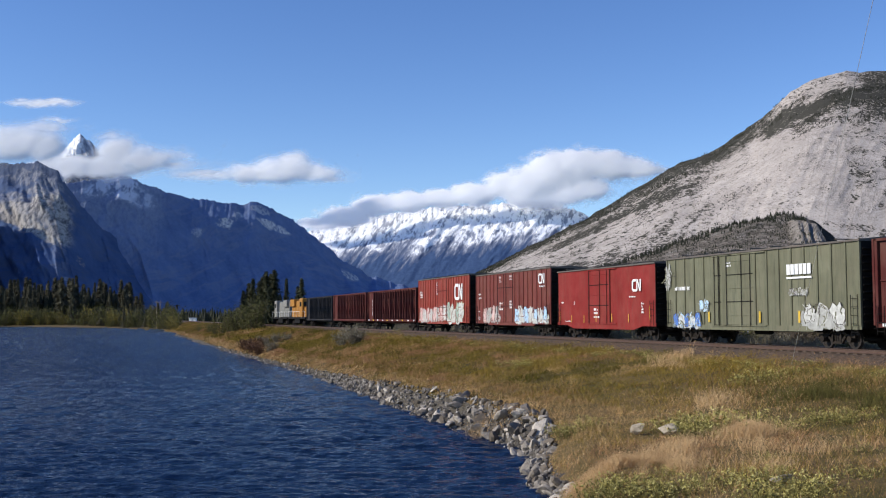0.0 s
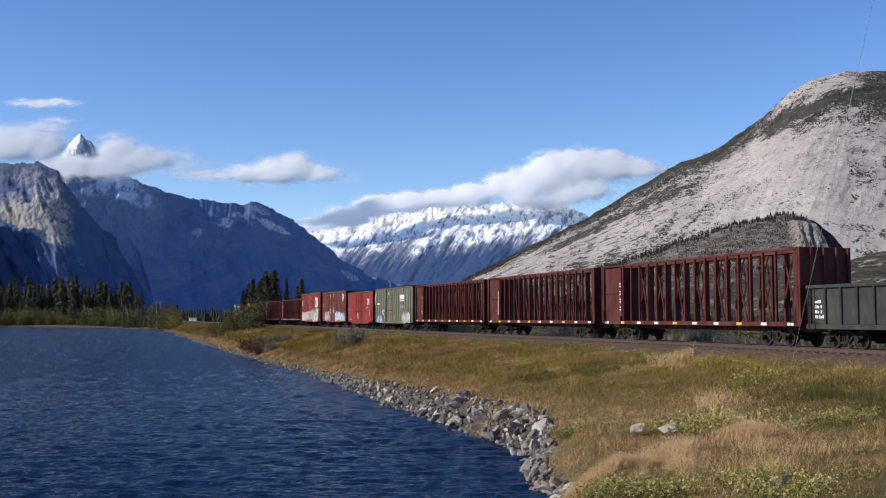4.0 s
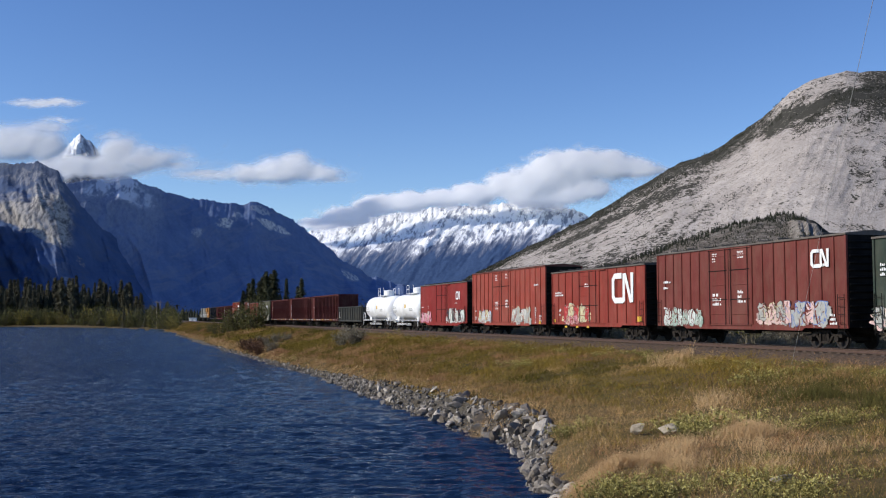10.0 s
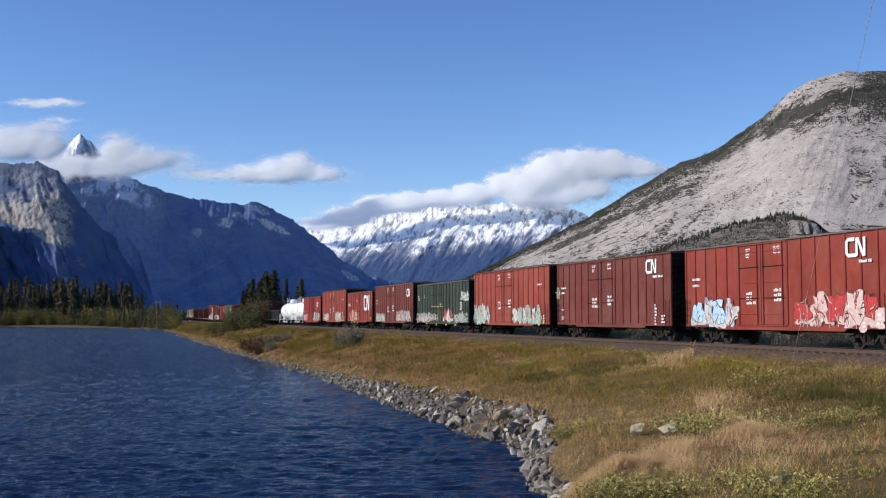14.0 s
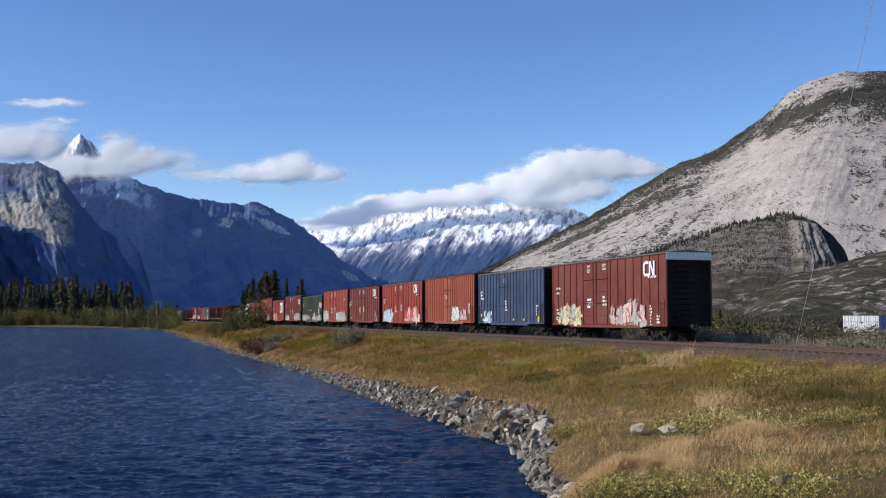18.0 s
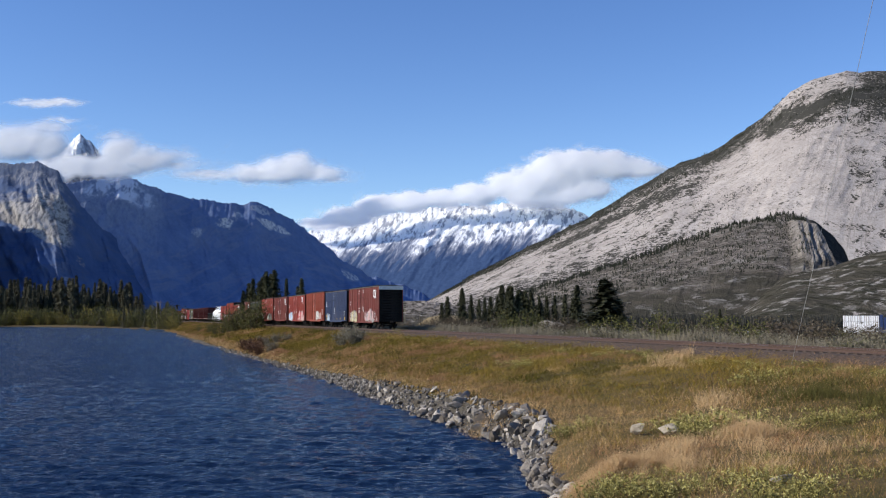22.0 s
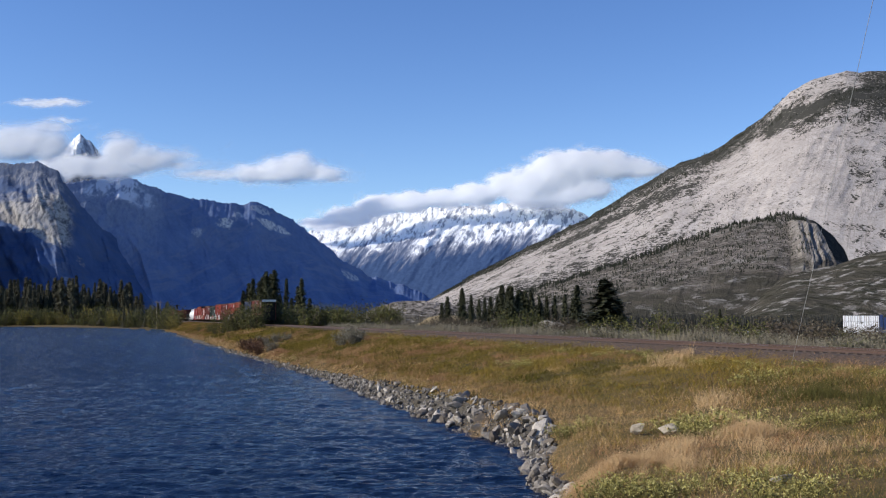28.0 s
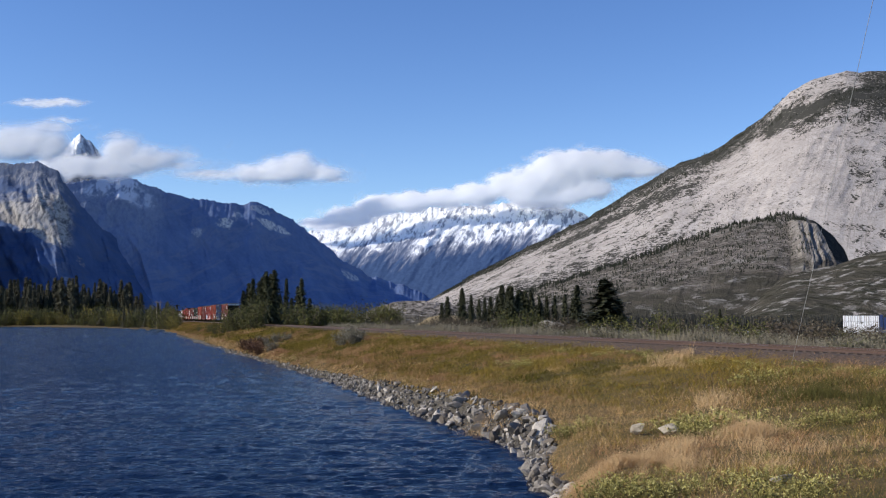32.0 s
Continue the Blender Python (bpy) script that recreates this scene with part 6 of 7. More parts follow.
def build_grass():
    rnd = np.random.RandomState(5)
    for part_no, n in ((0, 560000), (1, 1050000)):
        s = -45 + 420 * rnd.rand(n) ** 2.7
        sh = np.interp(s, SHORE_S, SHORE_U)
        u = 1.8 + (sh - 2.05) * rnd.rand(n)
        x, y = TX - ST * s - CT * u, TY + CT * s - ST * u
        keep = (y > 9.5) & (x < 0.46 * y + 1.5) & (x > -0.46 * y - 2) & (rnd.rand(n) < np.clip((u - 1.9) / 0.7, 0.04, 1)) & (sh - u > np.interp(s, STONY_S, STONY_W) * (0.7 + 0.45 * rnd.rand(n)) + 0.5 * (fbm(x * 0.6, y * 0.6, 2, 33) - 0.5))
        x, y, s, u = x[keep], y[keep], s[keep], u[keep]
        d = np.hypot(x, y)
        pn = fbm(x * 0.22, y * 0.22, 3, 71)
        tuft = fbm(x * 1.3, y * 1.3, 2, 79)
        h = rnd.uniform(0.06, 0.36, len(x)) * (0.25 + 1.1 * pn) * (0.25 + 3.4 * tuft ** 2.4) * np.clip((u - 1.5) / 1.5, 0.5, 1)
        q = 0.55 * fbm(x * 0.13 + 3, y * 0.10 + 9, 4, 77) + 0.45 * fbm(x * 0.55, y * 0.40, 3, 78) + rnd.uniform(-0.07, 0.07, len(x))
        idx = np.where(q > 0.565, 0, np.where(q > 0.455, 1, 2))
        g = 0.6 * fbm(x * 0.09, y * 0.09, 2, 83) + 0.4 * fbm(x * 0.8, y * 0.5, 3, 84) + rnd.uniform(-0.05, 0.05, len(x))
        idx = np.where((g > 0.52) & (u < 12), 1, np.where(g < 0.36, 3, idx))
        idx = np.where((d > 65) & (idx == 0) & (rnd.rand(len(x)) < 0.6), 2, idx)
        idx = np.where((d > 65) & (idx == 1) & (rnd.rand(len(x)) < 0.45), 3, idx)
        rust = np.exp(-((s + 4) / 7.0) ** 2 - ((u - 5.5) / 1.6) ** 2) + np.exp(-((s - 14) / 10.0) ** 2 - ((u - 12.5) / 1.5) ** 2) + 0.8 * np.exp(-((s - 45) / 14.0) ** 2 - ((u - 11) / 1.5) ** 2)
        idx = np.where(rnd.rand(len(x)) < rust * 0.5, 2, idx)
        damp = np.exp(-((s - 1) / 7.0) ** 2 - ((u - 8.5) / 3.0) ** 2) + 0.7 * np.exp(-((s - 14) / 6.0) ** 2 - ((u - 10.5) / 2.0) ** 2) + 1.8 * np.exp(-((x - DAMP[0]) / 3.6) ** 2 - ((y - DAMP[1] + 1.0) / 6.5) ** 2)
        idx = np.where(rnd.rand(len(x)) < damp * 0.5, 3, idx)
        idx = np.where((d < 45) & (rnd.rand(len(x)) < 0.34 * np.clip(2.6 * fbm(x * 0.5, y * 0.35, 3, 58) - 0.8, 0, 1)), 4, idx)
        idx = np.where((d < 48) & (idx == 3) & (rnd.rand(len(x)) < 0.35), 2, idx)
        rim = np.interp(s, SHORE_S, SHORE_U) - u - np.interp(s, STONY_S, STONY_W)
        idx = np.where((rim < 1.6 * fbm(x * 0.4, y * 0.4, 2, 41) + 0.2) & (rnd.rand(len(x)) < 0.45), 4, idx)
        if part_no == 0:
            idx = np.where((idx == 4) & (rnd.rand(len(x)) < 0.7), 0, idx)
            pts, rep = blades(x, y, np.minimum(h, 0.34), np.clip(d * 0.00042, 0.005, 0.05), 0.7, rnd), 2
        else:
            pts, rep = grains(x, y, h, np.clip(d * 0.00034, 0.006, 0.06), rnd), 1
        tagged(new("grass", tri_soup("grass", pts, 3, GRASS, np.repeat(idx, rep))), ("dry tan and olive grass covering the bank", "seed heads and bent tips of the bank's grass")[part_no], "grass", kind="stuff")
    # silvery dry grass on the far side of the track
    n = 130000
    s, u = -14 + 150 * rnd.rand(n) ** 1.4, -2.6 - 14 * rnd.rand(n) ** 1.3
    x, y = TX - ST * s - CT * u, TY + CT * s - ST * u
    h = rnd.uniform(0.15, 0.6, n) * np.clip((-u - 2.0) / 3, 0.3, 1)
    d = np.hypot(x, y)
    pts = np.concatenate((blades(x, y, h, np.clip(d * 0.0004, 0.01, 0.06), 0.4, rnd), grains(x, y, h, np.clip(d * 0.0005, 0.012, 0.06), rnd)))
    tagged(new("grass", tri_soup("grass", pts, 3, m_grass("silvery_trackside_grass", (0.25, 0.215, 0.15), (0.36, 0.31, 0.22), (0.18, 0.16, 0.105)))), "silvery dry grass beyond the track", "grass", kind="stuff")
    # a belt of taller silvery grass and stalks along the ditch
    n = 90000
    s, u = -16 + 160 * rnd.rand(n) ** 1.3, -4.3 - 4.6 * rnd.rand(n)
    x, y = TX - ST * s - CT * u, TY + CT * s - ST * u
    h = rnd.uniform(0.5, 1.75, n) * (0.45 + 0.9 * fbm(x * 0.35, y * 0.35, 3, 95))
    d = np.hypot(x, y)
    pts = np.concatenate((blades(x, y, h, np.clip(d * 0.0006, 0.012, 0.07), 0.25, rnd), grains(x, y, h, np.clip(d * 0.0006, 0.014, 0.07), rnd)))
    tagged(new("grass", tri_soup("grass", pts, 3, m_grass("tall_ditch_grass", (0.21, 0.175, 0.118), (0.31, 0.265, 0.185), (0.135, 0.118, 0.074)))), "tall silvery grass along the ditch beyond the track", "grass", kind="stuff")
    # lush dark green grass in the hollow beside the ballast
    n = 26000
    x, y = 13.7 + rnd.normal(0, 1.15, n), 32.5 + rnd.normal(0, 3.4, n)
    keep = (track_coords(x, y)[1] > 2.9) & (fbm(x * 0.7, y * 0.5, 3, 99) + rnd.uniform(-0.16, 0.16, n) > 0.48)
    x, y = x[keep], y[keep]
    h = rnd.uniform(0.16, 0.46, len(x)) * (0.5 + 0.8 * fbm(x * 0.7, y * 0.7, 3, 98))
    d = np.hypot(x, y)
    pts = np.concatenate((blades(x, y, h, np.clip(d * 0.0004, 0.005, 0.05), 0.5, rnd), grains(x, y, h, np.clip(d * 0.0003, 0.005, 0.05), rnd)))
    tagged(new("grass", tri_soup("grass", pts, 3, m_grass("lush_green_grass", (0.085, 0.080, 0.022), (0.150, 0.130, 0.040), (0.050, 0.046, 0.016)))), "lush dark green grass in the hollow beside the track", "grass", kind="stuff")
    # taller feathery dry grass in drifts
    xs, ys = [], []
    for cx, cy, r, k in ((4.08, 26.80, 0.8, 15000), (5.17, 26.40, 0.9, 20000), (6.91, 29.00, 1.1, 3000), (9.20, 31.00, 0.7, 9000), (9.59, 31.85, 0.7, 7000), (7.90, 26.50, 1.1, 3500), (8.63, 24.85, 1.3, 3000), (12.3, 53.5, 1.3, 1300), (11.6, 50.5, 1.0, 900), (2.0, 44.0, 1.2, 1200), (9.89, 23.95, 1.4, 1200), (9.43, 37.75, 1.2, 1500), (9.32, 33.65, 1.0, 3000)):
        k = int(k * 1.5)
        xs.append(cx + rnd.normal(0, r * 0.6, k))
        ys.append(cy + rnd.normal(0, r * 0.75, k))
    x, y = np.concatenate(xs), np.concatenate(ys)
    keep = fbm(x * 0.8, y * 0.5, 3, 93) + rnd.uniform(-0.12, 0.12, len(x)) > 0.49
    x, y = x[keep], y[keep]
    h = rnd.uniform(0.22, 0.5, len(x)) * (0.5 + 0.9 * fbm(x * 0.7, y * 0.7, 3, 91))
    d = np.hypot(x, y)
    pts = np.concatenate((blades(x[::3], y[::3], h[::3], np.clip(d[::3] * 0.00035, 0.004, 0.05), 0.6, rnd), grains(x, y, h, np.clip(d * 0.00028, 0.005, 0.05), rnd), grains(x, y, h * 1.1, np.clip(d * 0.00028, 0.005, 0.05), rnd)))
    tagged(new("grass", tri_soup("grass", pts, 3, GRASS[4])), "drifts of tall feathery pale dry grass", "grass", kind="stuff")


build_grass()


# ---- trees and bushes ----
def m_leaf(name, a, b):
    m = Mat(name, 0.75)
    m.b.inputs["Specular IOR Level"].default_value = 0.2
    r = m.geometry("Random Per Island")
    o = m.rand()
    m.color(m.mix(m.math("MULTIPLY", o, 0.5), m.mix(r, a, b), tuple(k * 0.55 for k in a)))
    return m.m


NEEDLES = m_leaf("spruce_needles", (0.048, 0.053, 0.028), (0.105, 0.104, 0.052))
FAR_NEEDLES = m_leaf("far_conifer_needles", (0.015, 0.018, 0.010), (0.036, 0.038, 0.020))
MIXED_WOOD = m_leaf("far_mixed_wood", (0.024, 0.024, 0.018), (0.055, 0.050, 0.037))
LEAVES = m_leaf("willow_leaves", (0.065, 0.070, 0.020), (0.17, 0.155, 0.042))
SAGE = m_leaf("silver_willow_leaves", (0.155, 0.138, 0.09), (0.30, 0.262, 0.185))
GOLD = m_leaf("yellowing_leaves", (0.16, 0.14, 0.03), (0.28, 0.21, 0.04))
REED = m_leaf("brown_twigs", (0.10, 0.045, 0.026), (0.19, 0.10, 0.05))
FLOWER = m_leaf("yellow_flower_heads", (0.42, 0.35, 0.08), (0.60, 0.53, 0.22))
WEED = m_leaf("yellow_green_weed_leaves", (0.15, 0.132, 0.036), (0.29, 0.25, 0.078))
BARK = plain("grey_bark", (0.10, 0.08, 0.06), 0.95, 0, 0.4, 5)


def conifer_meshes(seed, h, wide):
    """A spruce: tapered trunk, whorls of drooping boughs made of many small needle sprays."""
    rnd = np.random.RandomState(seed)
    bm = bmesh.new()
    tube(bm, (0, 0, -0.3), (0, 0, h * 0.98), h * 0.018, 7, 0.01)
    pts = []
    z = h * 0.05
    while z < h * 0.985:
        k = z / h
        r = h * wide * (1 - k) ** 0.8 * rnd.uniform(0.7, 1.2) + 0.025 * h * (1 - k)
        nb = int(7 + 7 * (1 - k))
        for b in range(nb):
            a = rnd.uniform(0, 2 * np.pi)
            rr = r * rnd.uniform(0.5, 1.15)
            ca, sa = np.cos(a), np.sin(a)
            for q in np.linspace(0.15, 1.0, 6):
                c = np.array((ca * rr * q, sa * rr * q, z - 0.22 * rr * q * q + rnd.uniform(-0.02, 0.02) * h))
                wd = 0.026 * h * (1.15 - 0.6 * q) * rnd.uniform(0.7, 1.5)
                ax = np.array((-sa, ca, rnd.uniform(-0.4, 0.4))) * wd
                fw = np.array((ca, sa, -0.35 + rnd.uniform(-0.3, 0.3))) * wd * 1.5
                pts += [c - ax, c + ax, c + fw, c - ax * 0.6 + np.array((0, 0, -wd * 0.9)), c + ax * 0.6, c - fw * 0.6]
        z += h * 0.026 * rnd.uniform(0.8, 1.2)
    return mesh_of("trunk", bm, BARK), tri_soup("crown", np.array(pts), 3, NEEDLES)


def bush_meshes(seed, h, mat, spread=0.6, stems=9, leaves=150, size=0.02):
    rnd = np.random.RandomState(seed)
    bm = bmesh.new()
    pts = []
    for k in range(stems):
        a, l = rnd.uniform(0, 2 * np.pi), h * rnd.uniform(0.5, 0.95)
        tip = Vector((math.cos(a) * h * spread * rnd.uniform(0.1, 0.85), math.sin(a) * h * spread * rnd.uniform(0.1, 0.85), l))
        tube(bm, (0, 0, -0.1), tip, h * 0.014, 5, h * 0.004)
        for q in range(leaves):
            t = rnd.uniform(0.15, 1.06)
            c = np.array(tip * t) + rnd.normal(0, 0.09 * h, 3)
            c[2] = max(c[2], 0.02)
            wd = size * h * rnd.uniform(0.6, 1.6)
            v1, v2 = rnd.normal(0, 1, 3) * wd, rnd.normal(0, 1, 3) * wd
            pts += [c, c + v1, c + v2]
    return mesh_of("woody_stem", bm, BARK), tri_soup("foliage", np.array(pts), 3, mat)


def weed_meshes(seed, h):
    """A clump of yellow-flowering weeds: stems with leaves, flower heads on top."""
    rnd = np.random.RandomState(seed)
    lv, fl = [], []
    for k in range(60):
        b = np.array((rnd.normal(0, 0.5), rnd.normal(0, 0.5), 0)) * h
        tip = b * 1.6 + np.array((rnd.normal(0, 0.1) * h, rnd.normal(0, 0.1) * h, h * rnd.uniform(0.35, 1.0)))
        w = np.array((0.012, 0.006, 0)) * h
        lv += [b - w, b + w, tip]
        for q in range(7):
            c = b + (tip - b) * rnd.uniform(0.2, 0.95)
            lv += [c, c + rnd.normal(0, 0.06, 3) * h, c + rnd.normal(0, 0.06, 3) * h]
        for q in range(3 if k % 3 else 7):
            c = tip + rnd.normal(0, 0.045, 3) * h
            fl += [c, c + rnd.normal(0, 0.05, 3) * h, c + rnd.normal(0, 0.05, 3) * h]
    return tri_soup("stalk", np.array(lv), 3, WEED), tri_soup("blossom", np.array(fl), 3, FLOWER)


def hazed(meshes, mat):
    """The same trees in another foliage, here a paler one that paints distance haze."""
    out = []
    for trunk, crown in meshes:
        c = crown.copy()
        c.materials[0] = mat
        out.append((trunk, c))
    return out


SPRUCES = [conifer_meshes(k, 10.0, (0.24, 0.2, 0.17, 0.22, 0.27)[k]) for k in range(5)]
TWIGS = m_leaf("dull_brown_leaves", (0.075, 0.058, 0.036), (0.165, 0.125, 0.085))
# needles for the far shore, paled so that their colour carries the haze
HAZED_NEEDLES = m_leaf("hazed_grey_brown_needles", (0.085, 0.082, 0.052), (0.175, 0.155, 0.095))
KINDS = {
    "shore": (hazed(SPRUCES, HAZED_NEEDLES), 10.0, ("trunk", "crown"), "spruce_tree", "grey-green spruce in the wood on the far shore", "tree", "far spruces"),
    "conifer": (SPRUCES, 10.0, ("trunk", "crown"), "spruce_tree", "dark green spruce with drooping boughs", "tree", "spruces"),
    "willow": ([bush_meshes(20 + k, 3.0, LEAVES) for k in range(4)], 3.0, ("woody_stem", "foliage"), "willow_bush", "dense olive green willow bush", "bush", "willow bushes"),
    "gold": ([bush_meshes(26 + k, 3.0, GOLD) for k in range(2)], 3.0, ("woody_stem", "foliage"), "willow_bush", "autumn yellow willow bush", "bush", "willow bushes"),
    "silver": ([bush_meshes(30 + k, 1.5, SAGE, 0.75, 11, 190, 0.026) for k in range(4)], 1.5, ("woody_stem", "foliage"), "silver_shrub", "silvery grey-green willow shrub", "shrub", "silver shrubs"),
    "reed": ([bush_meshes(40 + k, 1.2, REED, 0.7, 22, 120, 0.026) for k in range(2)], 1.2, ("woody_stem", "foliage"), "twiggy_shrub", "reddish brown twiggy shrub at the waterline", "shrub", "brown shrubs"),
    "brown": ([bush_meshes(44 + k, 2.4, TWIGS, 0.7, 14, 150, 0.022) for k in range(3)], 2.4, ("woody_stem", "foliage"), "twiggy_bush", "grey-brown twiggy bush behind the railway", "bush", "brown bushes"),
    "weed": ([weed_meshes(50 + k, 0.5) for k in range(4)], 0.5, ("stalk", "blossom"), "yellow_weed", "yellow-flowering weed clump in the grass", "weed", "yellow weeds"),
}


def plant(kind, x, y, h, rnd, wide=1.0, sink=0.1):
    src, base, names, name, label, cat, group = KINDS[kind]
    a, b = src[rnd.randrange(len(src))]
    if ground_z(x, y) < 0.1:
        return None
    k = h / base
    ob = thing(name, Matrix.LocRotScale((x, y, ground_z(x, y) - sink * k), Euler((0, 0, rnd.uniform(0, 6))), (k * wide, k * wide, k)), label, cat, group)
    part(names[0], a, None, ob)
    part(names[1], b, None, ob)["kind"] = "stuff"
    return ob


def build_plants():
    rnd = random.Random(11)
    for x, y, h, w in ((-46.8, 240.0, 8, 1.1), (-43.1, 232.0, 10.5, 1), (-40.9, 228.0, 10, 1.1), (-38.9, 225.0, 12, 1.1), (-37.6, 228.0, 13.2, 1), (-42.4, 240.0, 11.5, 1.1), (-41.3, 245.0, 13, 1.1), (-47.4, 250.0, 10, 1.2), (-37.5, 245.0, 12.4, 0.65), (-35.5, 250.0, 11, 0.8), (-33.9, 245.0, 12.8, 0.85), (-33.2, 255.0, 8, 1.2), (-38.7, 262.0, 8, 1.2), (-41.4, 260.0, 9, 1.2),
                       (-0.22, 200.0, 6, 1), (0.84, 190.0, 7, 1), (3.47, 185.0, 8.4, 0.95), (4.96, 180.0, 7.0, 1), (7.05, 200.0, 6.5, 1), (8.56, 210.0, 7, 1), (9.26, 200.0, 7, 1), (10.84, 205.0, 7, 1), (10.00, 150.0, 7.6, 1.2), (11.58, 158.0, 7, 1.1), (12.87, 160.0, 7.2, 1.1), (15.54, 165.0, 6.6, 1), (17.23, 170.0, 6.5, 1), (18.54, 170.0, 6.3, 1), (17.85, 150.0, 6.2, 1.0), (20.3, 160.0, 6, 1.0),
                       (17.3, 132.0, 7.0, 1.2), (19.3, 122.0, 7.6, 2.5), (21.6, 126.0, 5.2, 2.2), (31.9, 118.0, 4.0, 1.0)):
        plant("conifer", x, y, h, rnd, w)
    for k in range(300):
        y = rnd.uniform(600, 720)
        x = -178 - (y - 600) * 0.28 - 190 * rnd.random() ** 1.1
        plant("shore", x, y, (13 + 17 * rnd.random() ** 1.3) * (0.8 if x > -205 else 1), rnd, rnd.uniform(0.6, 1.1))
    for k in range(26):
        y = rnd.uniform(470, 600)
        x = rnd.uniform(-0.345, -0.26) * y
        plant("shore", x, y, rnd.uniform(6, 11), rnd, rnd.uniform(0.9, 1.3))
    for k in range(95):
        t = rnd.random()
        px = t * 0.175
        y = 592 - 190 * t ** 2 + rnd.uniform(0, 20)
        plant(rnd.choice(("willow", "gold", "willow", "willow")), (-0.44 + px) * y, y, 3 + 9 * rnd.random() ** 1.8, rnd, 1.2)
    for k in range(16):
        y = rnd.uniform(415, 470)
        x = (-0.286 + 0.036 * rnd.random()) * y
        if track_coords(x, y)[1] > 6.0:
            plant(rnd.choice(("willow", "conifer", "willow", "gold")), x, y, rnd.uniform(6, 11), rnd, 1.2)
    for q, w, h in ((346, 8.5, 4.5), (352, 7.2, 6.5), (358, 9.0, 7.0), (364, 7.5, 7.5), (370, 9.5, 6.5), (376, 7.0, 8.0), (384, 8.0, 7.0)):
        p = on_track(q, w)
        plant("gold" if q % 4 else "willow", p.x, p.y, h, rnd, 0.9)
    # the lake side of the track, and the thicket behind it
    for x, y, h, w in ((-47.6, 215.0, 3.6, 1.2), (-46.0, 214.0, 4.2, 1.2), (-44.3, 212.0, 5.0, 1.2), (-42.3, 210.0, 5.4, 1.2), (-45.5, 222.0, 5.2, 1.3), (-40.1, 207.0, 4.8, 1.2), (-43.1, 218.0, 5.4, 1.2), (-36.6, 200.0, 6.8, 0.85), (-36.1, 202.0, 6.4, 0.9), (-38.4, 205.0, 5.6, 1.1), (-53.6, 235.0, 2.8, 1.2), (-61.9, 260.0, 2.2, 1.2)):
        plant("willow", x, y, h, rnd, w)
    for k in range(46):
        y = rnd.uniform(205, 300)
        plant("willow", rnd.uniform(-0.150, -0.045) * y, y, rnd.uniform(3.8, 7.0), rnd, 1.2)
    for x, y, h in ((-10.81, 109.80, 2.0), (-9.50, 108.60, 2.2), (-8.92, 109.50, 1.9), (-11.00, 116.25, 2.1)):
        plant("silver", x, y, h, rnd, 1.0)
    for x, y, h in ((-23.92, 138.45, 1.6), (-22.62, 139.85, 1.5), (-21.44, 139.65, 1.2), (-20.69, 122.95, 1.6)):
        plant("silver", x, y, h, rnd, 1.2)
    for x, y, h in ((-25.98, 137.35, 2.0), (-24.16, 131.55, 2.2), (-27.90, 144.10, 1.6), (-22.54, 125.75, 1.6)):
        plant("reed", x, y, h, rnd, 1.2)
    for k in range(330):
        s = rnd.uniform(-6, 135) if k % 3 else rnd.uniform(-6, 50)
        u = -4.6 - 24 * rnd.random() ** 2.0
        p = on_track(s, u)
        kind = rnd.choice(("silver", "silver", "silver", "silver", "silver", "willow"))
        plant(kind, p.x, p.y, rnd.uniform(0.9, 1.7) * (1.4 if u < -13 else 1), rnd, 1.2)
    for k in range(90):
        p = on_track(rnd.uniform(-6, 120), rnd.uniform(-9.5, -5.0))
        plant("silver", p.x, p.y, rnd.uniform(1.0, 1.8), rnd, 1.1)
    for x, y, h in ((32.4, 108.0, 1.7), (33.4, 107.5, 1.6), (34.4, 108.0, 1.7), (35.5, 107.5, 1.6), (31.6, 108.0, 1.8)):
        plant("silver", x, y, h, rnd, 1.2)
    for x, y, h in ((15.74, 75.0, 3.4), (17.89, 82.0, 3.0), (23.9, 92.0, 3.8), (24.1, 88.0, 3.6), (14.92, 90.0, 3.4), (15.80, 88.0, 3.2), (13.40, 95.0, 3.0), (7.87, 118.0, 4.0), (8.70, 112.0, 4.2), (10.06, 110.0, 3.4), (7.30, 125.0, 3.8)):
        plant("willow", x, y, h, rnd, 1.0)
    # dense young spruces beside the outcrop, brown bushes behind the shrubs
    for k in range(34):
        y = rnd.uniform(152, 215)
        plant("conifer", rnd.uniform(0.052, 0.098) * y, y, rnd.uniform(4.5, 8.2), rnd, rnd.uniform(0.9, 1.3))
    for k in range(120):
        p = on_track(rnd.uniform(10, 130), -6 - 24 * rnd.random())
        plant("willow" if k % 5 == 0 else "brown", p.x, p.y, rnd.uniform(1.7, 3.2), rnd, rnd.uniform(0.9, 1.2))
    # yellow weeds beside the ballast and in the near grass
    for k in range(95):
        p = on_track(rnd.uniform(-6, 85), rnd.uniform(2.6, 4.0))
        plant("weed", p.x, p.y, rnd.uniform(0.15, 0.34), rnd, 1.4)
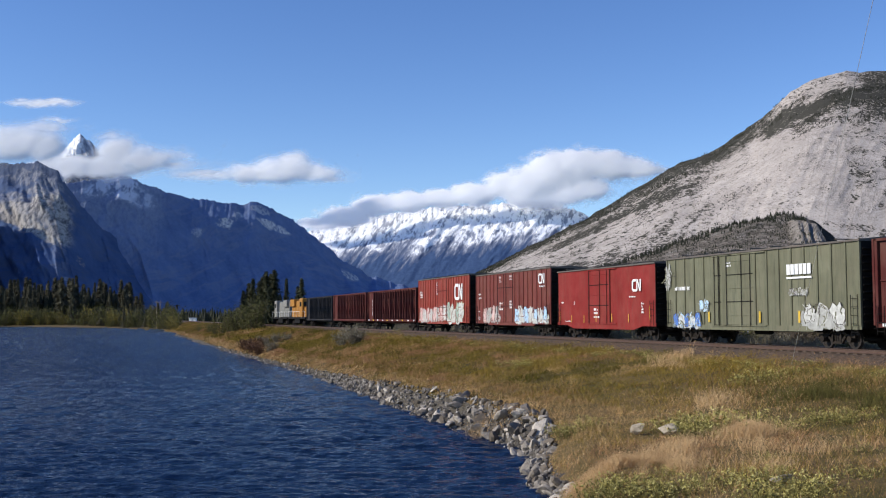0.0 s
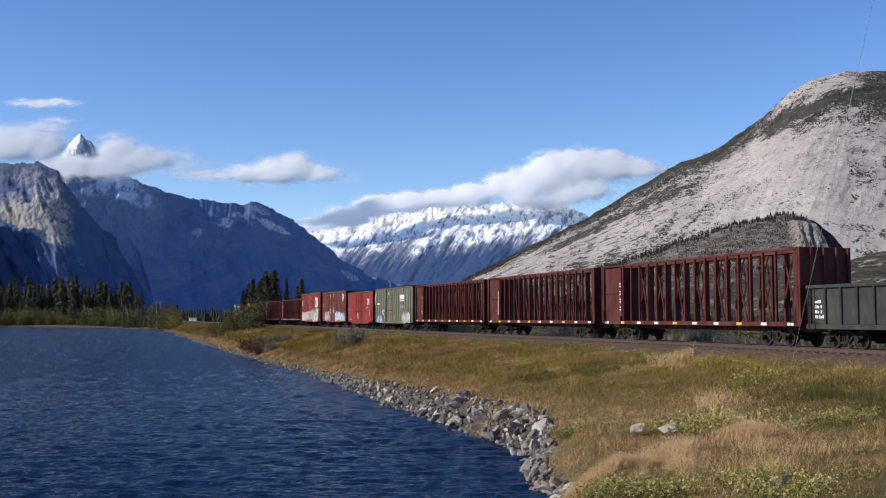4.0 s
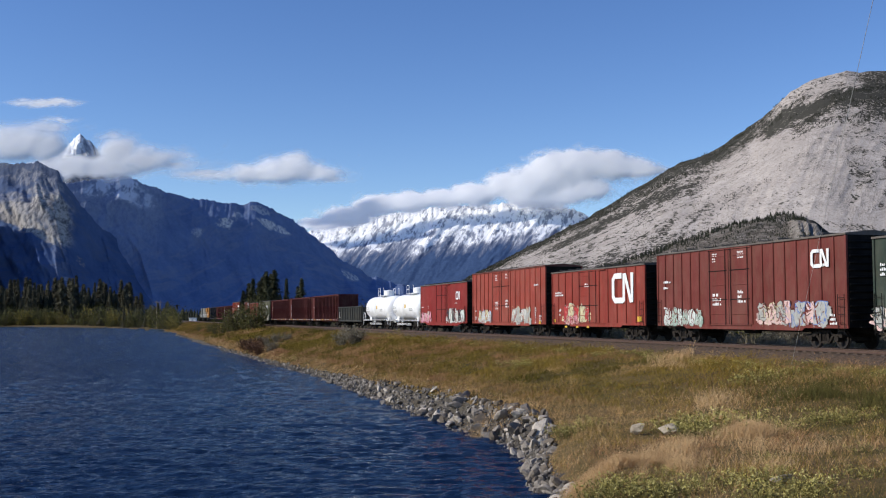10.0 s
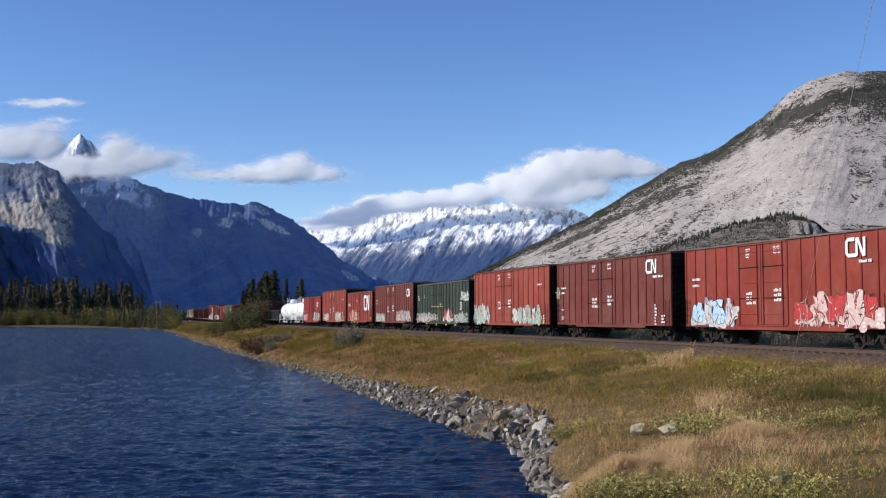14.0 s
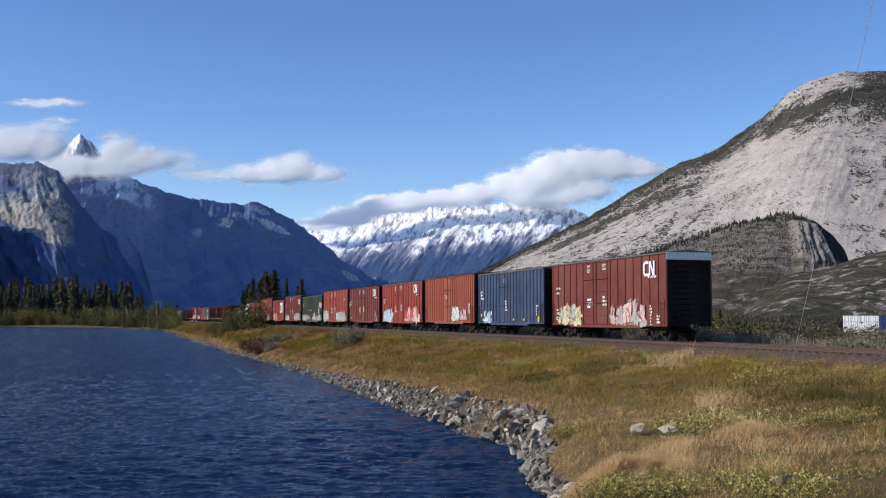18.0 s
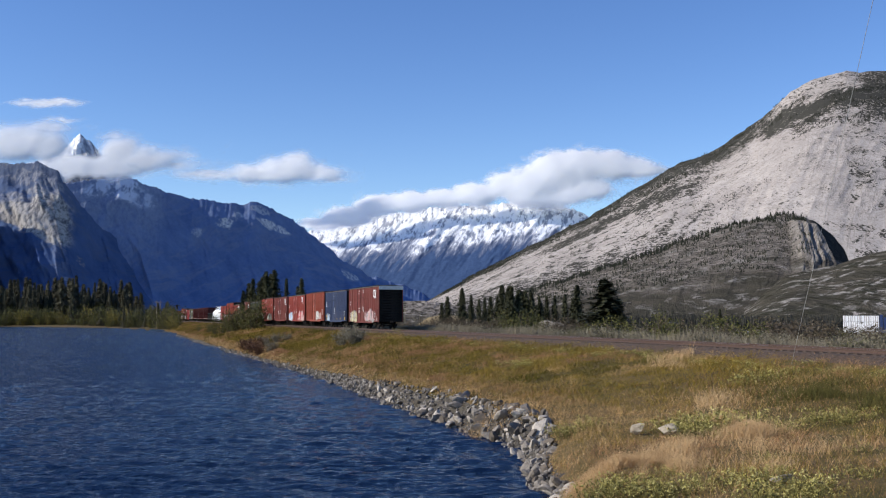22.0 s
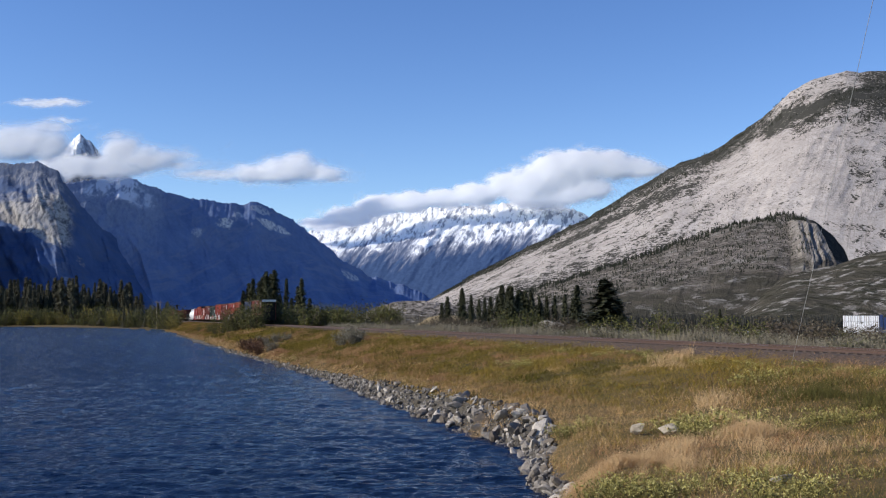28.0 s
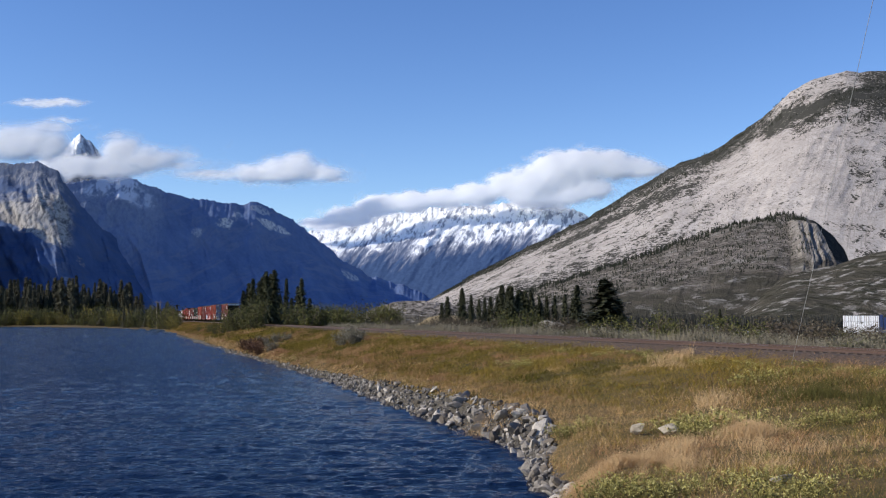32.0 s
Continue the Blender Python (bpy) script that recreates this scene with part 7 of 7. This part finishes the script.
    for x, y, n, r, h in ((4.80, 22.80, 5, 0.9, 0.42), (5.48, 22.30, 4, 1.1, 0.36), (6.42, 21.20, 4, 0.8, 0.45), (7.9, 24.0, 3, 1.2, 0.3), (9.6, 27.0, 3, 1.6, 0.3), (4.07, 22.90, 6, 0.4, 0.45), (7.03, 20.60, 5, 0.5, 0.45), (12.70, 42.00, 2, 0.3, 0.6), (13.45, 41.80, 2, 0.3, 0.6), (15.70, 38.35, 2, 0.8, 0.4),
                          (4.84, 60.35, 4, 0.6, 0.5), (4.12, 64.60, 4, 0.8, 0.35), (8.19, 33.20, 4, 0.5, 0.7), (8.43, 32.50, 3, 0.5, 0.65), (7.39, 32.50, 3, 0.4, 0.5), (10.86, 31.45, 4, 0.6, 0.4), (11.88, 30.75, 4, 0.6, 0.35), (4.25, 37.75, 4, 0.5, 0.45), (-5.87, 113.35, 2, 0.5, 0.35), (-15.12, 104.20, 1, 0.2, 0.5)):
        for k in range(n):
            plant("weed", x + rnd.gauss(0, r), y + rnd.gauss(0, r), h * rnd.uniform(0.7, 1.2), rnd, 1.1)


build_plants()


# ---- far woods ----
def woods(name, places, label, mat=None, slim=1.0):
    """Small far conifers: two jittered cones each, from rows of (x, y, z, height)."""
    p = np.array(places)
    rnd = np.random.RandomState(len(p))
    n = len(p)
    out = []
    for z0, z1, r in ((0.02, 0.65, 0.2 * slim), (0.35, 1.0, 0.14 * slim)):
        a0 = rnd.uniform(0, 6, n)
        top = np.stack((p[:, 0], p[:, 1], p[:, 2] + z1 * p[:, 3]), -1)
        ring = []
        for k in range(5):
            t = a0 + k * 2 * np.pi / 5
            rr = r * p[:, 3] * rnd.uniform(0.7, 1.25, n)
            ring.append(np.stack((p[:, 0] + np.cos(t) * rr, p[:, 1] + np.sin(t) * rr, p[:, 2] + (z0 + rnd.uniform(-0.05, 0.05, n)) * p[:, 3]), -1))
        for k in range(5):
            out.append(np.stack((ring[k], ring[(k + 1) % 5], top), 1))
    pts = np.concatenate(out).reshape(-1, 3)
    tagged(new(name, tri_soup(name, pts, 3, mat or FAR_NEEDLES)), label, "woods", kind="stuff")


def on_slope(g, u0, u1, v0, v1, n, h0, h1, rnd, power=1.0, clump=0.0):
    X, Y, Z = GRIDS[g]
    rows, cols = X.shape
    res = []
    for _ in range(n):
        c = min(cols - 1, int((u0 + (u1 - u0) * rnd.random()) * cols))
        r = 3 + min(rows - 4, int((v0 + (v1 - v0) * rnd.random() ** power) ** (1 / 1.2) * (rows - 3)))
        if clump and float(fbm(np.array([c / cols * 34.0]), np.array([r / rows * 42.0]), 3, 97)[0]) < clump:
            continue
        jx = rnd.uniform(-0.5, 0.5) * (X[r, min(c + 1, cols - 1)] - X[r, c])
        res.append((X[r, c] + jx, Y[r, c], Z[r, c] - 0.3, rnd.uniform(h0, h1)))
    return res


def build_woods():
    rnd = random.Random(17)
    woods("far_trees", on_slope(5, 0.04, 0.56, 0.0, 0.2, 9000, 1.8, 4.4, rnd, 1.2, 0.50), "dark trees along the dome's skyline")
    woods("far_trees", on_slope(5, 0.57, 0.86, 0.03, 0.36, 9000, 1.8, 4.2, rnd, 1.0, 0.52) + on_slope(5, 0.05, 0.6, 0.15, 0.95, 4000, 1.5, 3.4, rnd, 1.0, 0.60), "scattered trees on the dome's ledges")
    woods("far_trees", on_slope(6, 0.1, 0.86, 0.0, 0.11, 1500, 1.6, 5.6, rnd, 1.2, 0.46), "row of conifers along the foothill's crest")
    woods("far_trees", on_slope(6, 0.05, 0.86, 0.06, 0.62, 9000, 0.8, 2.6, rnd, 1.0, 0.52), "scattered low trees on the scree foothill")
    near = []
    for k in range(13000):
        y = rnd.uniform(240, 430)
        x = rnd.uniform(0.0, 0.5) * y
        if x / y < 0.17 and rnd.random() < 0.6:
            continue
        near.append((x, y, ground_z(x, y), 4.2 * (0.25 + 0.75 * rnd.random() ** 1.5) * (0.5 + 0.9 * float(fbm(np.array([x * 0.05]), np.array([y * 0.02]), 2, 29)[0]))))
    woods("far_trees", near, "dim mixed wood of conifers and bare aspens at the foot of the slope", MIXED_WOOD, 0.8)
    left = []
    for k in range(900):
        y = rnd.uniform(620, 800)
        x = rnd.uniform(-0.46, -0.32) * y
        left.append((x, y, 1.2, rnd.uniform(8, 22)))
    for k in range(700):
        y = rnd.uniform(520, 700)
        x = rnd.uniform(-0.33, -0.1) * y
        left.append((x, y, 2.0, rnd.uniform(4, 9)))
    woods("far_trees", left, "dark conifer wood on the far shore")


build_woods()


# ---- clouds ----
def m_cloud(name, crisp):
    w = Mat(name)
    m, t = w.m, w.t
    t.nodes.remove(w.b)
    n = t.nodes.new("ShaderNodeAttribute")
    n.attribute_name = "thickness"
    soft = w.noise(0.018 if crisp else 0.012, 6, 0.62)
    d = w.math("ADD", n.outputs["Fac"], w.math("MULTIPLY", w.math("SUBTRACT", soft, 0.5), 0.6 if crisp else 0.42))
    alpha = w.ramp(d, (0.16, 0.0), (0.32, 0.28), (0.46, 0.86), (0.62, 0.99)) if crisp else w.ramp(d, (0.06, 0.0), (0.28, 0.34), (0.50, 0.78), (0.80, 0.98))
    dif, tra, trp = t.nodes.new("ShaderNodeBsdfDiffuse"), t.nodes.new("ShaderNodeBsdfTranslucent"), t.nodes.new("ShaderNodeBsdfTransparent")
    dif.inputs[0].default_value = (0.97, 0.97, 0.98, 1)
    tra.inputs[0].default_value = (0.97, 0.97, 0.98, 1)
    m1, m2 = t.nodes.new("ShaderNodeMixShader"), t.nodes.new("ShaderNodeMixShader")
    m1.inputs[0].default_value = 0.28
    t.links.new(dif.outputs[0], m1.inputs[1])
    t.links.new(tra.outputs[0], m1.inputs[2])
    t.links.new(alpha, m2.inputs[0])
    t.links.new(trp.outputs[0], m2.inputs[1])
    t.links.new(m1.outputs[0], m2.inputs[2])
    t.links.new(m2.outputs[0], t.nodes["Material Output"].inputs[0])
    return m


HAZY, HEAPED = m_cloud("hazy_cloud_vapour", False), m_cloud("heaped_cloud_vapour", True)


def cloud(blobs, y, depth, seed, label, mat, tilt=0.9):
    """A far cloud: a billowing sheet, thick where its puffs are and thinning to nothing at the rim. Puffs are (x, z, half width, half height, weight)."""
    b = np.array(blobs)
    pad = 1.9
    x0, x1 = (b[:, 0] - pad * b[:, 2]).min(), (b[:, 0] + pad * b[:, 2]).max()
    z0, z1 = (b[:, 1] - pad * b[:, 3]).min(), (b[:, 1] + pad * b[:, 3]).max()
    nx, nz = 230, 110
    X, Z = np.meshgrid(np.linspace(x0, x1, nx), np.linspace(z0, z1, nz), indexing="ij")
    wx = X + 44 * (fbm(X / 90, Z / 70, 4, seed) - 0.5)
    wz = Z + 34 * (fbm(X / 80, Z / 60, 4, seed + 5) - 0.5)
    d, body = np.zeros_like(X), np.zeros_like(X)
    for bx, bz, rx, rz, wt in b:
        g = wt * np.exp(-(((wx - bx) / rx) ** 2 + ((wz - bz) / rz) ** 2) * 0.9)
        d = np.maximum(d, g) + 0.15 * g
        body = np.maximum(body, wt * np.sqrt(np.clip(1 - (((X - bx) / rx / 1.3) ** 2 + ((Z - bz) / rz / 1.3) ** 2), 0, 1)) * min(rx, rz))
    ker = np.ones(9) / 9
    for _ in range(2):
        body = np.apply_along_axis(lambda q: np.convolve(np.pad(q, 4, "edge"), ker, "valid"), 0, body)
        body = np.apply_along_axis(lambda q: np.convolve(np.pad(q, 4, "edge"), ker, "valid"), 1, body)
    puff = fbm(X / 120, Z / 90, 3, seed + 11)
    d = np.clip(d * (0.72 + 0.5 * puff), 0, 1.2)
    Y = y - depth * body - 10 * puff + tilt * (Z - z0)
    verts = np.stack((X, Y, Z), -1).reshape(-1, 3)
    i, j = np.meshgrid(np.arange(nx - 1), np.arange(nz - 1), indexing="ij")
    a = (i * nz + j).ravel()
    me = raw_mesh("cloud", verts.tolist(), np.stack((a, a + nz, a + nz + 1, a + 1), -1).tolist(), mat, True)
    at = me.attributes.new("thickness", "FLOAT", "POINT")
    at.data.foreach_set("value", d.ravel().astype(np.float32))
    return tagged(new("cloud", me), label, "cloud", "clouds", "structure")


BANK = cloud([(-1256, 514.4, 105, 45, 1.0), (-1157, 501.2, 45, 39, 0.9), (-1184, 560.6, 81, 19, 0.5), (-1034, 444.0, 105, 25, 1.0), (-985, 449.0, 75, 24, 1.0), (-1034, 423, 94, 19, 1.0), (-957, 432, 65, 20, 1.0), (-1075, 452, 70, 24, 1.0), (-945, 484.8, 55, 34, 0.9), (-880, 465.0, 89, 32, 0.95), (-1100, 458.5, 58, 18, 0.9), (-805.6, 438.7, 97, 19, 0.55), (-732, 415.7, 97, 13, 0.35), (-979, 530, 42, 15, 0.35)], 2930, 0.5, 3, "grey-white cloud bank wrapped round the peak", HAZY, 0.3)
PUFF = cloud([(-711.2, 660.9, 124, 50, 1.0), (-823.8, 648.3, 137, 37, 0.9), (-598.4, 645.8, 124, 37, 0.8), (-674.1, 706.4, 70, 32, 0.9), (-998.8, 630.7, 149, 25, 0.5), (-1213.2, 724.1, 99, 17, 0.3), (-510.5, 615.6, 75, 17, 0.5)], 4500, 0.6, 31, "small flat-bottomed fair weather cloud", HAZY, 0.4)
CROWN = cloud([(-566.2, 422.8, 100, 33, 0.75), (-440.0, 460.9, 113, 46, 0.9), (-313.8, 509.1, 95, 51, 1.0), (-162.0, 529.5, 113, 46, 1.0), (-10.2, 549.9, 100, 40, 1.0), (141.8, 565.2, 106, 51, 1.0), (281.3, 611.1, 90, 60, 1.0), (395.4, 623.5, 113, 76, 1.0), (522.6, 686.3, 121, 86, 1.0), (636.9, 711.9, 121, 81, 1.0), (763.8, 711.9, 126, 70, 1.0), (890.4, 696.6, 113, 55, 0.85), (1004.6, 691.5, 88, 33, 0.45), (445.7, 554.6, 201, 46, 0.95), (623.4, 592.8, 151, 60, 0.9), (546.9, 541.9, 100, 35, 0.8)], 4560, 0.9, 57, "long white cloud lying along the snowy range", HEAPED, 0.6)
WISP = cloud([(-1796.6, 982.9, 112, 17, 0.75), (-1884.4, 972.7, 87, 15, 0.55), (-1706.1, 888.8, 75, 15, 0.35), (-1922.7, 995.6, 35, 12, 0.4)], 4500, 0.4, 83, "thin wisp of high cloud", HAZY)


# ---- things beside the railway ----
WOOD_POLE = plain("weathered_pole_wood", (0.26, 0.21, 0.16), 0.9, 0, 0.3, 4)
WIRE = plain("galvanised_wire", (0.5, 0.49, 0.47), 0.6, 0.0, 0.1)


def build_pole_and_guy():
    pole = thing("utility_pole", Matrix.Translation((12.6, 27.0, ground_z(12.6, 27.0))), "tall weathered wooden utility pole with a crossarm", "utility pole")
    bm = bmesh.new()
    tube(bm, (0, 0, -0.5), (0, 0, 15.5), 0.17, 12, 0.11)
    part("shaft", bm, WOOD_POLE, pole)
    part("crossarm", bevelled(boxes((-1.2, 1.2, -0.06, 0.06, 14.6, 14.75)), 0.01), WOOD_POLE, pole)
    for x in (-1.1, -0.4, 0.4, 1.1):
        bm = bmesh.new()
        lathe(bm, [(14.75, 0.03), (14.8, 0.06), (14.86, 0.035), (14.92, 0.06), (14.97, 0.02)], 10, "z")
        bmesh.ops.translate(bm, verts=bm.verts, vec=(x, 0, 0))
        part("insulator", bm, GALV, pole)
    b = Vector((12.40, 28.0, 15.46))
    a = b + (Vector((15.28, 45.0, 3.09)) - b) * 1.01
    guy = thing("guy_wire", Matrix.Identity(4), "thin steel guy wire stretched down to the trackside", "wire")
    bm = bmesh.new()
    tube(bm, a, b, 0.0065, 6)
    part("strand", bm, WIRE, guy)
    c, e = b + (a - b) * 0.0, b + (a - b) * 0.33
    bm = bmesh.new()
    tube(bm, c, e, 0.0075, 6)
    part("guard", bm, WIRE, guy, "pale plastic guard")


build_pole_and_guy()


def build_far_posts():
    for x, y, h in ((-120.1, 430.0, 12.0), (-121.4, 440.0, 12.0)):
        ob = thing("utility_pole", Matrix.Translation((x, y, ground_z(x, y))), "wooden pole standing by the far shore", "utility pole", "far poles")
        bm = bmesh.new()
        tube(bm, (0, 0, -0.5), (0, 0, h), 0.17, 8, 0.12)
        part("shaft", bm, WOOD_POLE, ob)
        part("crossarm", boxes((-1.0, 1.0, -0.08, 0.08, h - 0.9, h - 0.7)), WOOD_POLE, ob)
    p = on_track(395, 5.5)
    sig = thing("railway_signal", Matrix.Translation((p.x, p.y, ground_z(p.x, p.y))), "railway signal mast with a dark head", "signal")
    bm = bmesh.new()
    tube(bm, (0, 0, -0.3), (0, 0, 7.5), 0.12, 8)
    part("mast", bm, UNDER, sig)
    part("head", bevelled(boxes((-0.4, 0.4, -0.2, 0.2, 6.2, 7.8)), 0.05), UNDER, sig)
    part("relay_case", bevelled(boxes((-1.2, -0.4, -0.4, 0.4, -0.1, 1.6)), 0.03), GALV, sig)
    p = on_track(488, -8.0)
    hut = thing("signal_hut", Matrix.Translation((p.x, p.y, ground_z(p.x, p.y))), "small white metal equipment hut", "hut")
    part("wall", bevelled(boxes((-1.7, 1.7, -1.2, 1.2, -0.2, 2.6)), 0.03), PAINT["white"], hut)
    part("roof", bevelled(boxes((-1.9, 1.9, -1.4, 1.4, 2.6, 2.8)), 0.03), GALV, hut)
    part("door", boxes((-0.4, 0.4, -1.23, -1.2, 0.0, 2.0)), GALV, hut)


build_far_posts()

WRAP = plain("white_lumber_wrap", (0.82, 0.82, 0.82), 0.6, 0, 0.06, 2)
STRAP = plain("grey_strapping", (0.42, 0.38, 0.35), 0.8)
TYRE = plain("tyre_rubber", (0.02, 0.02, 0.02), 0.9)
CAB_BLUE = plain("dark_blue_truck_paint", (0.03, 0.05, 0.13), 0.4)
CAR_SILVER = plain("silver_car_paint", (0.55, 0.56, 0.58), 0.3, 0.5, 0.05)
CAR_DARK = plain("dark_blue_van_paint", (0.025, 0.035, 0.085), 0.35, 0.2, 0.1)


def build_truck():
    x, y = 52.8, 128.0
    tr = thing("flatbed_truck", Matrix.Translation((x, y, ground_z(x, y) - 0.1)) @ Matrix.Rotation(-0.42, 4, "Z") @ Matrix.Diagonal((0.92, 0.9, 0.92, 1)), "flatbed truck loaded with white-wrapped lumber bundles", "truck")
    part("bed", bevelled(boxes((-2.9, 3.4, -1.25, 1.25, 0.95, 1.15)), 0.02), UNDER, tr)
    part("cab", bevelled(boxes((1.75, 2.15, -1.25, 1.25, 1.2, 3.75), (2.2, 4.0, -1.2, 1.2, 0.7, 3.4)), 0.05), CAB_BLUE, tr)
    rnd = random.Random(4)
    for r in range(3):
        for c in range(4):
            x0 = -2.85 + c * 1.13
            part("wrapped_lumber", bevelled(boxes((x0, x0 + 1.1, -1.2, 1.2, 1.17 + r * 0.83, 1.97 + r * 0.83)), 0.03), WRAP, tr)
            for q in range(4):
                xx = x0 + 0.1 + 0.27 * q + rnd.uniform(-0.05, 0.05)
                part("strap", boxes((xx, xx + rnd.uniform(0.05, 0.1), -1.21, -1.2, 1.2 + r * 0.83, 1.95 + r * 0.83)), STRAP, tr)
    for xw in (-2.2, -1.1, 3.1):
        for yw in (-1.05, 1.05):
            bm = bmesh.new()
            lathe(bm, [(-0.14, 0.3), (-0.14, 0.5), (0.14, 0.5), (0.14, 0.3)], 18, "y")
            bmesh.ops.translate(bm, verts=bm.verts, vec=(xw, yw, 0.5))
            wh = part("wheel", bm, TYRE, tr)
            bm = bmesh.new()
            lathe(bm, [(-0.15, 0.1), (-0.15, 0.28), (0.15, 0.28), (0.15, 0.1)], 12, "y")
            bmesh.ops.translate(bm, verts=bm.verts, vec=(xw, yw, 0.5))
            part("rim", bm, GALV, wh)


build_truck()


def road_car(name, x, y, paint, hgt, label, turn=0.0):
    car = thing(name, Matrix.Translation((x, y, ground_z(x, y))) @ Matrix.Rotation(turn, 4, "Z"), label, "car")
    bm = bmesh.new()
    prism(bm, [(-2.1, 0.3), (-2.15, 0.85), (-1.2, 0.95), (1.5, 0.95), (2.1, 0.8), (2.1, 0.3)], -0.85, 0.85)
    bmesh.ops.recalc_face_normals(bm, faces=bm.faces)
    part("body", bevelled(bm, 0.04), paint, car)
    bm = bmesh.new()
    prism(bm, [(-1.5, 0.95), (-1.1, hgt - 0.05), (-0.9, hgt), (0.6, hgt), (0.8, hgt - 0.05), (1.35, 0.95)], -0.72, 0.72)
    bmesh.ops.recalc_face_normals(bm, faces=bm.faces)
    part("cabin", bevelled(bm, 0.03), paint, car)
    for s in (-1, 1):
        part("side_window", boxes((-1.0, 0.75, *sorted((s * 0.715, s * 0.735)), 1.02, hgt - 0.12)), GLASS_DARK, car)
        for xw in (-1.3, 1.35):
            bm = bmesh.new()
            lathe(bm, [(-0.1, 0.2), (-0.1, 0.32), (0.1, 0.32), (0.1, 0.2)], 14, "y")
            bmesh.ops.translate(bm, verts=bm.verts, vec=(xw, s * 0.78, 0.32))
            part("wheel", bm, TYRE, car)
    return car


road_car("parked_car", 34.3, 112.0, CAR_SILVER, 1.35, "silver car half hidden behind the shrubs")
ROAD_A, ROAD_B = Vector((41.5, 185.0)), Vector((28.6, 112.0))
VAN = road_car("van", ROAD_A.x, ROAD_A.y, CAR_DARK, 2.1, "dark blue van driving up the road behind the bushes")


# ---- motion of the train, the van, the lake's ripples and the clouds ----
def motions():
    turn = Matrix.Rotation(radians(90) + TH, 4, "Z")
    for s, car in TRAIN:
        rows = []
        for k in range(17):
            t = 2.0 * k
            rows.append((t, Matrix.Translation(on_track(s + 16.773 * t - 0.01125 * t * t, 0, RAIL)) @ turn))
        walk(car, rows)
    turned = [(k / 30, (16.773 * k / 30 - 0.01125 * (k / 30) ** 2) / 0.42) for k in range(961)]
    spins = [(t, Matrix.Rotation(a, 4, "Y")) for t, a in turned]
    for wheel in WHEELS:
        place = Matrix.Translation(wheel.location.copy())
        walk(wheel, [(t, place @ m) for t, m in spins])
    rows = []
    for t in (0.0, 27.6, 28.5, 29.4, 30.3, 31.2, 32.0):
        p = ROAD_A.lerp(ROAD_B, max(0.0, (t - 27.6) / 4.4))
        rows.append((t, Matrix.Translation((p.x, p.y, ground_z(p.x, p.y))) @ Matrix.Rotation(math.atan2(ROAD_B.y - ROAD_A.y, ROAD_B.x - ROAD_A.x), 4, "Z")))
    walk(VAN, rows)
    walk(lake, [(0.0, pose(0, 0, 0)), (16.0, pose(1.5, -4.5, 0)), (32.0, pose(3, -9, 0))])
    for ob, dx in ((BANK, 14), (PUFF, 20), (CROWN, 14), (WISP, 30)):
        walk(ob, [(0.0, pose(0, 0, 0)), (16.0, pose(dx / 2, 0, 0)), (32.0, pose(dx, 0, 0))])


motions()
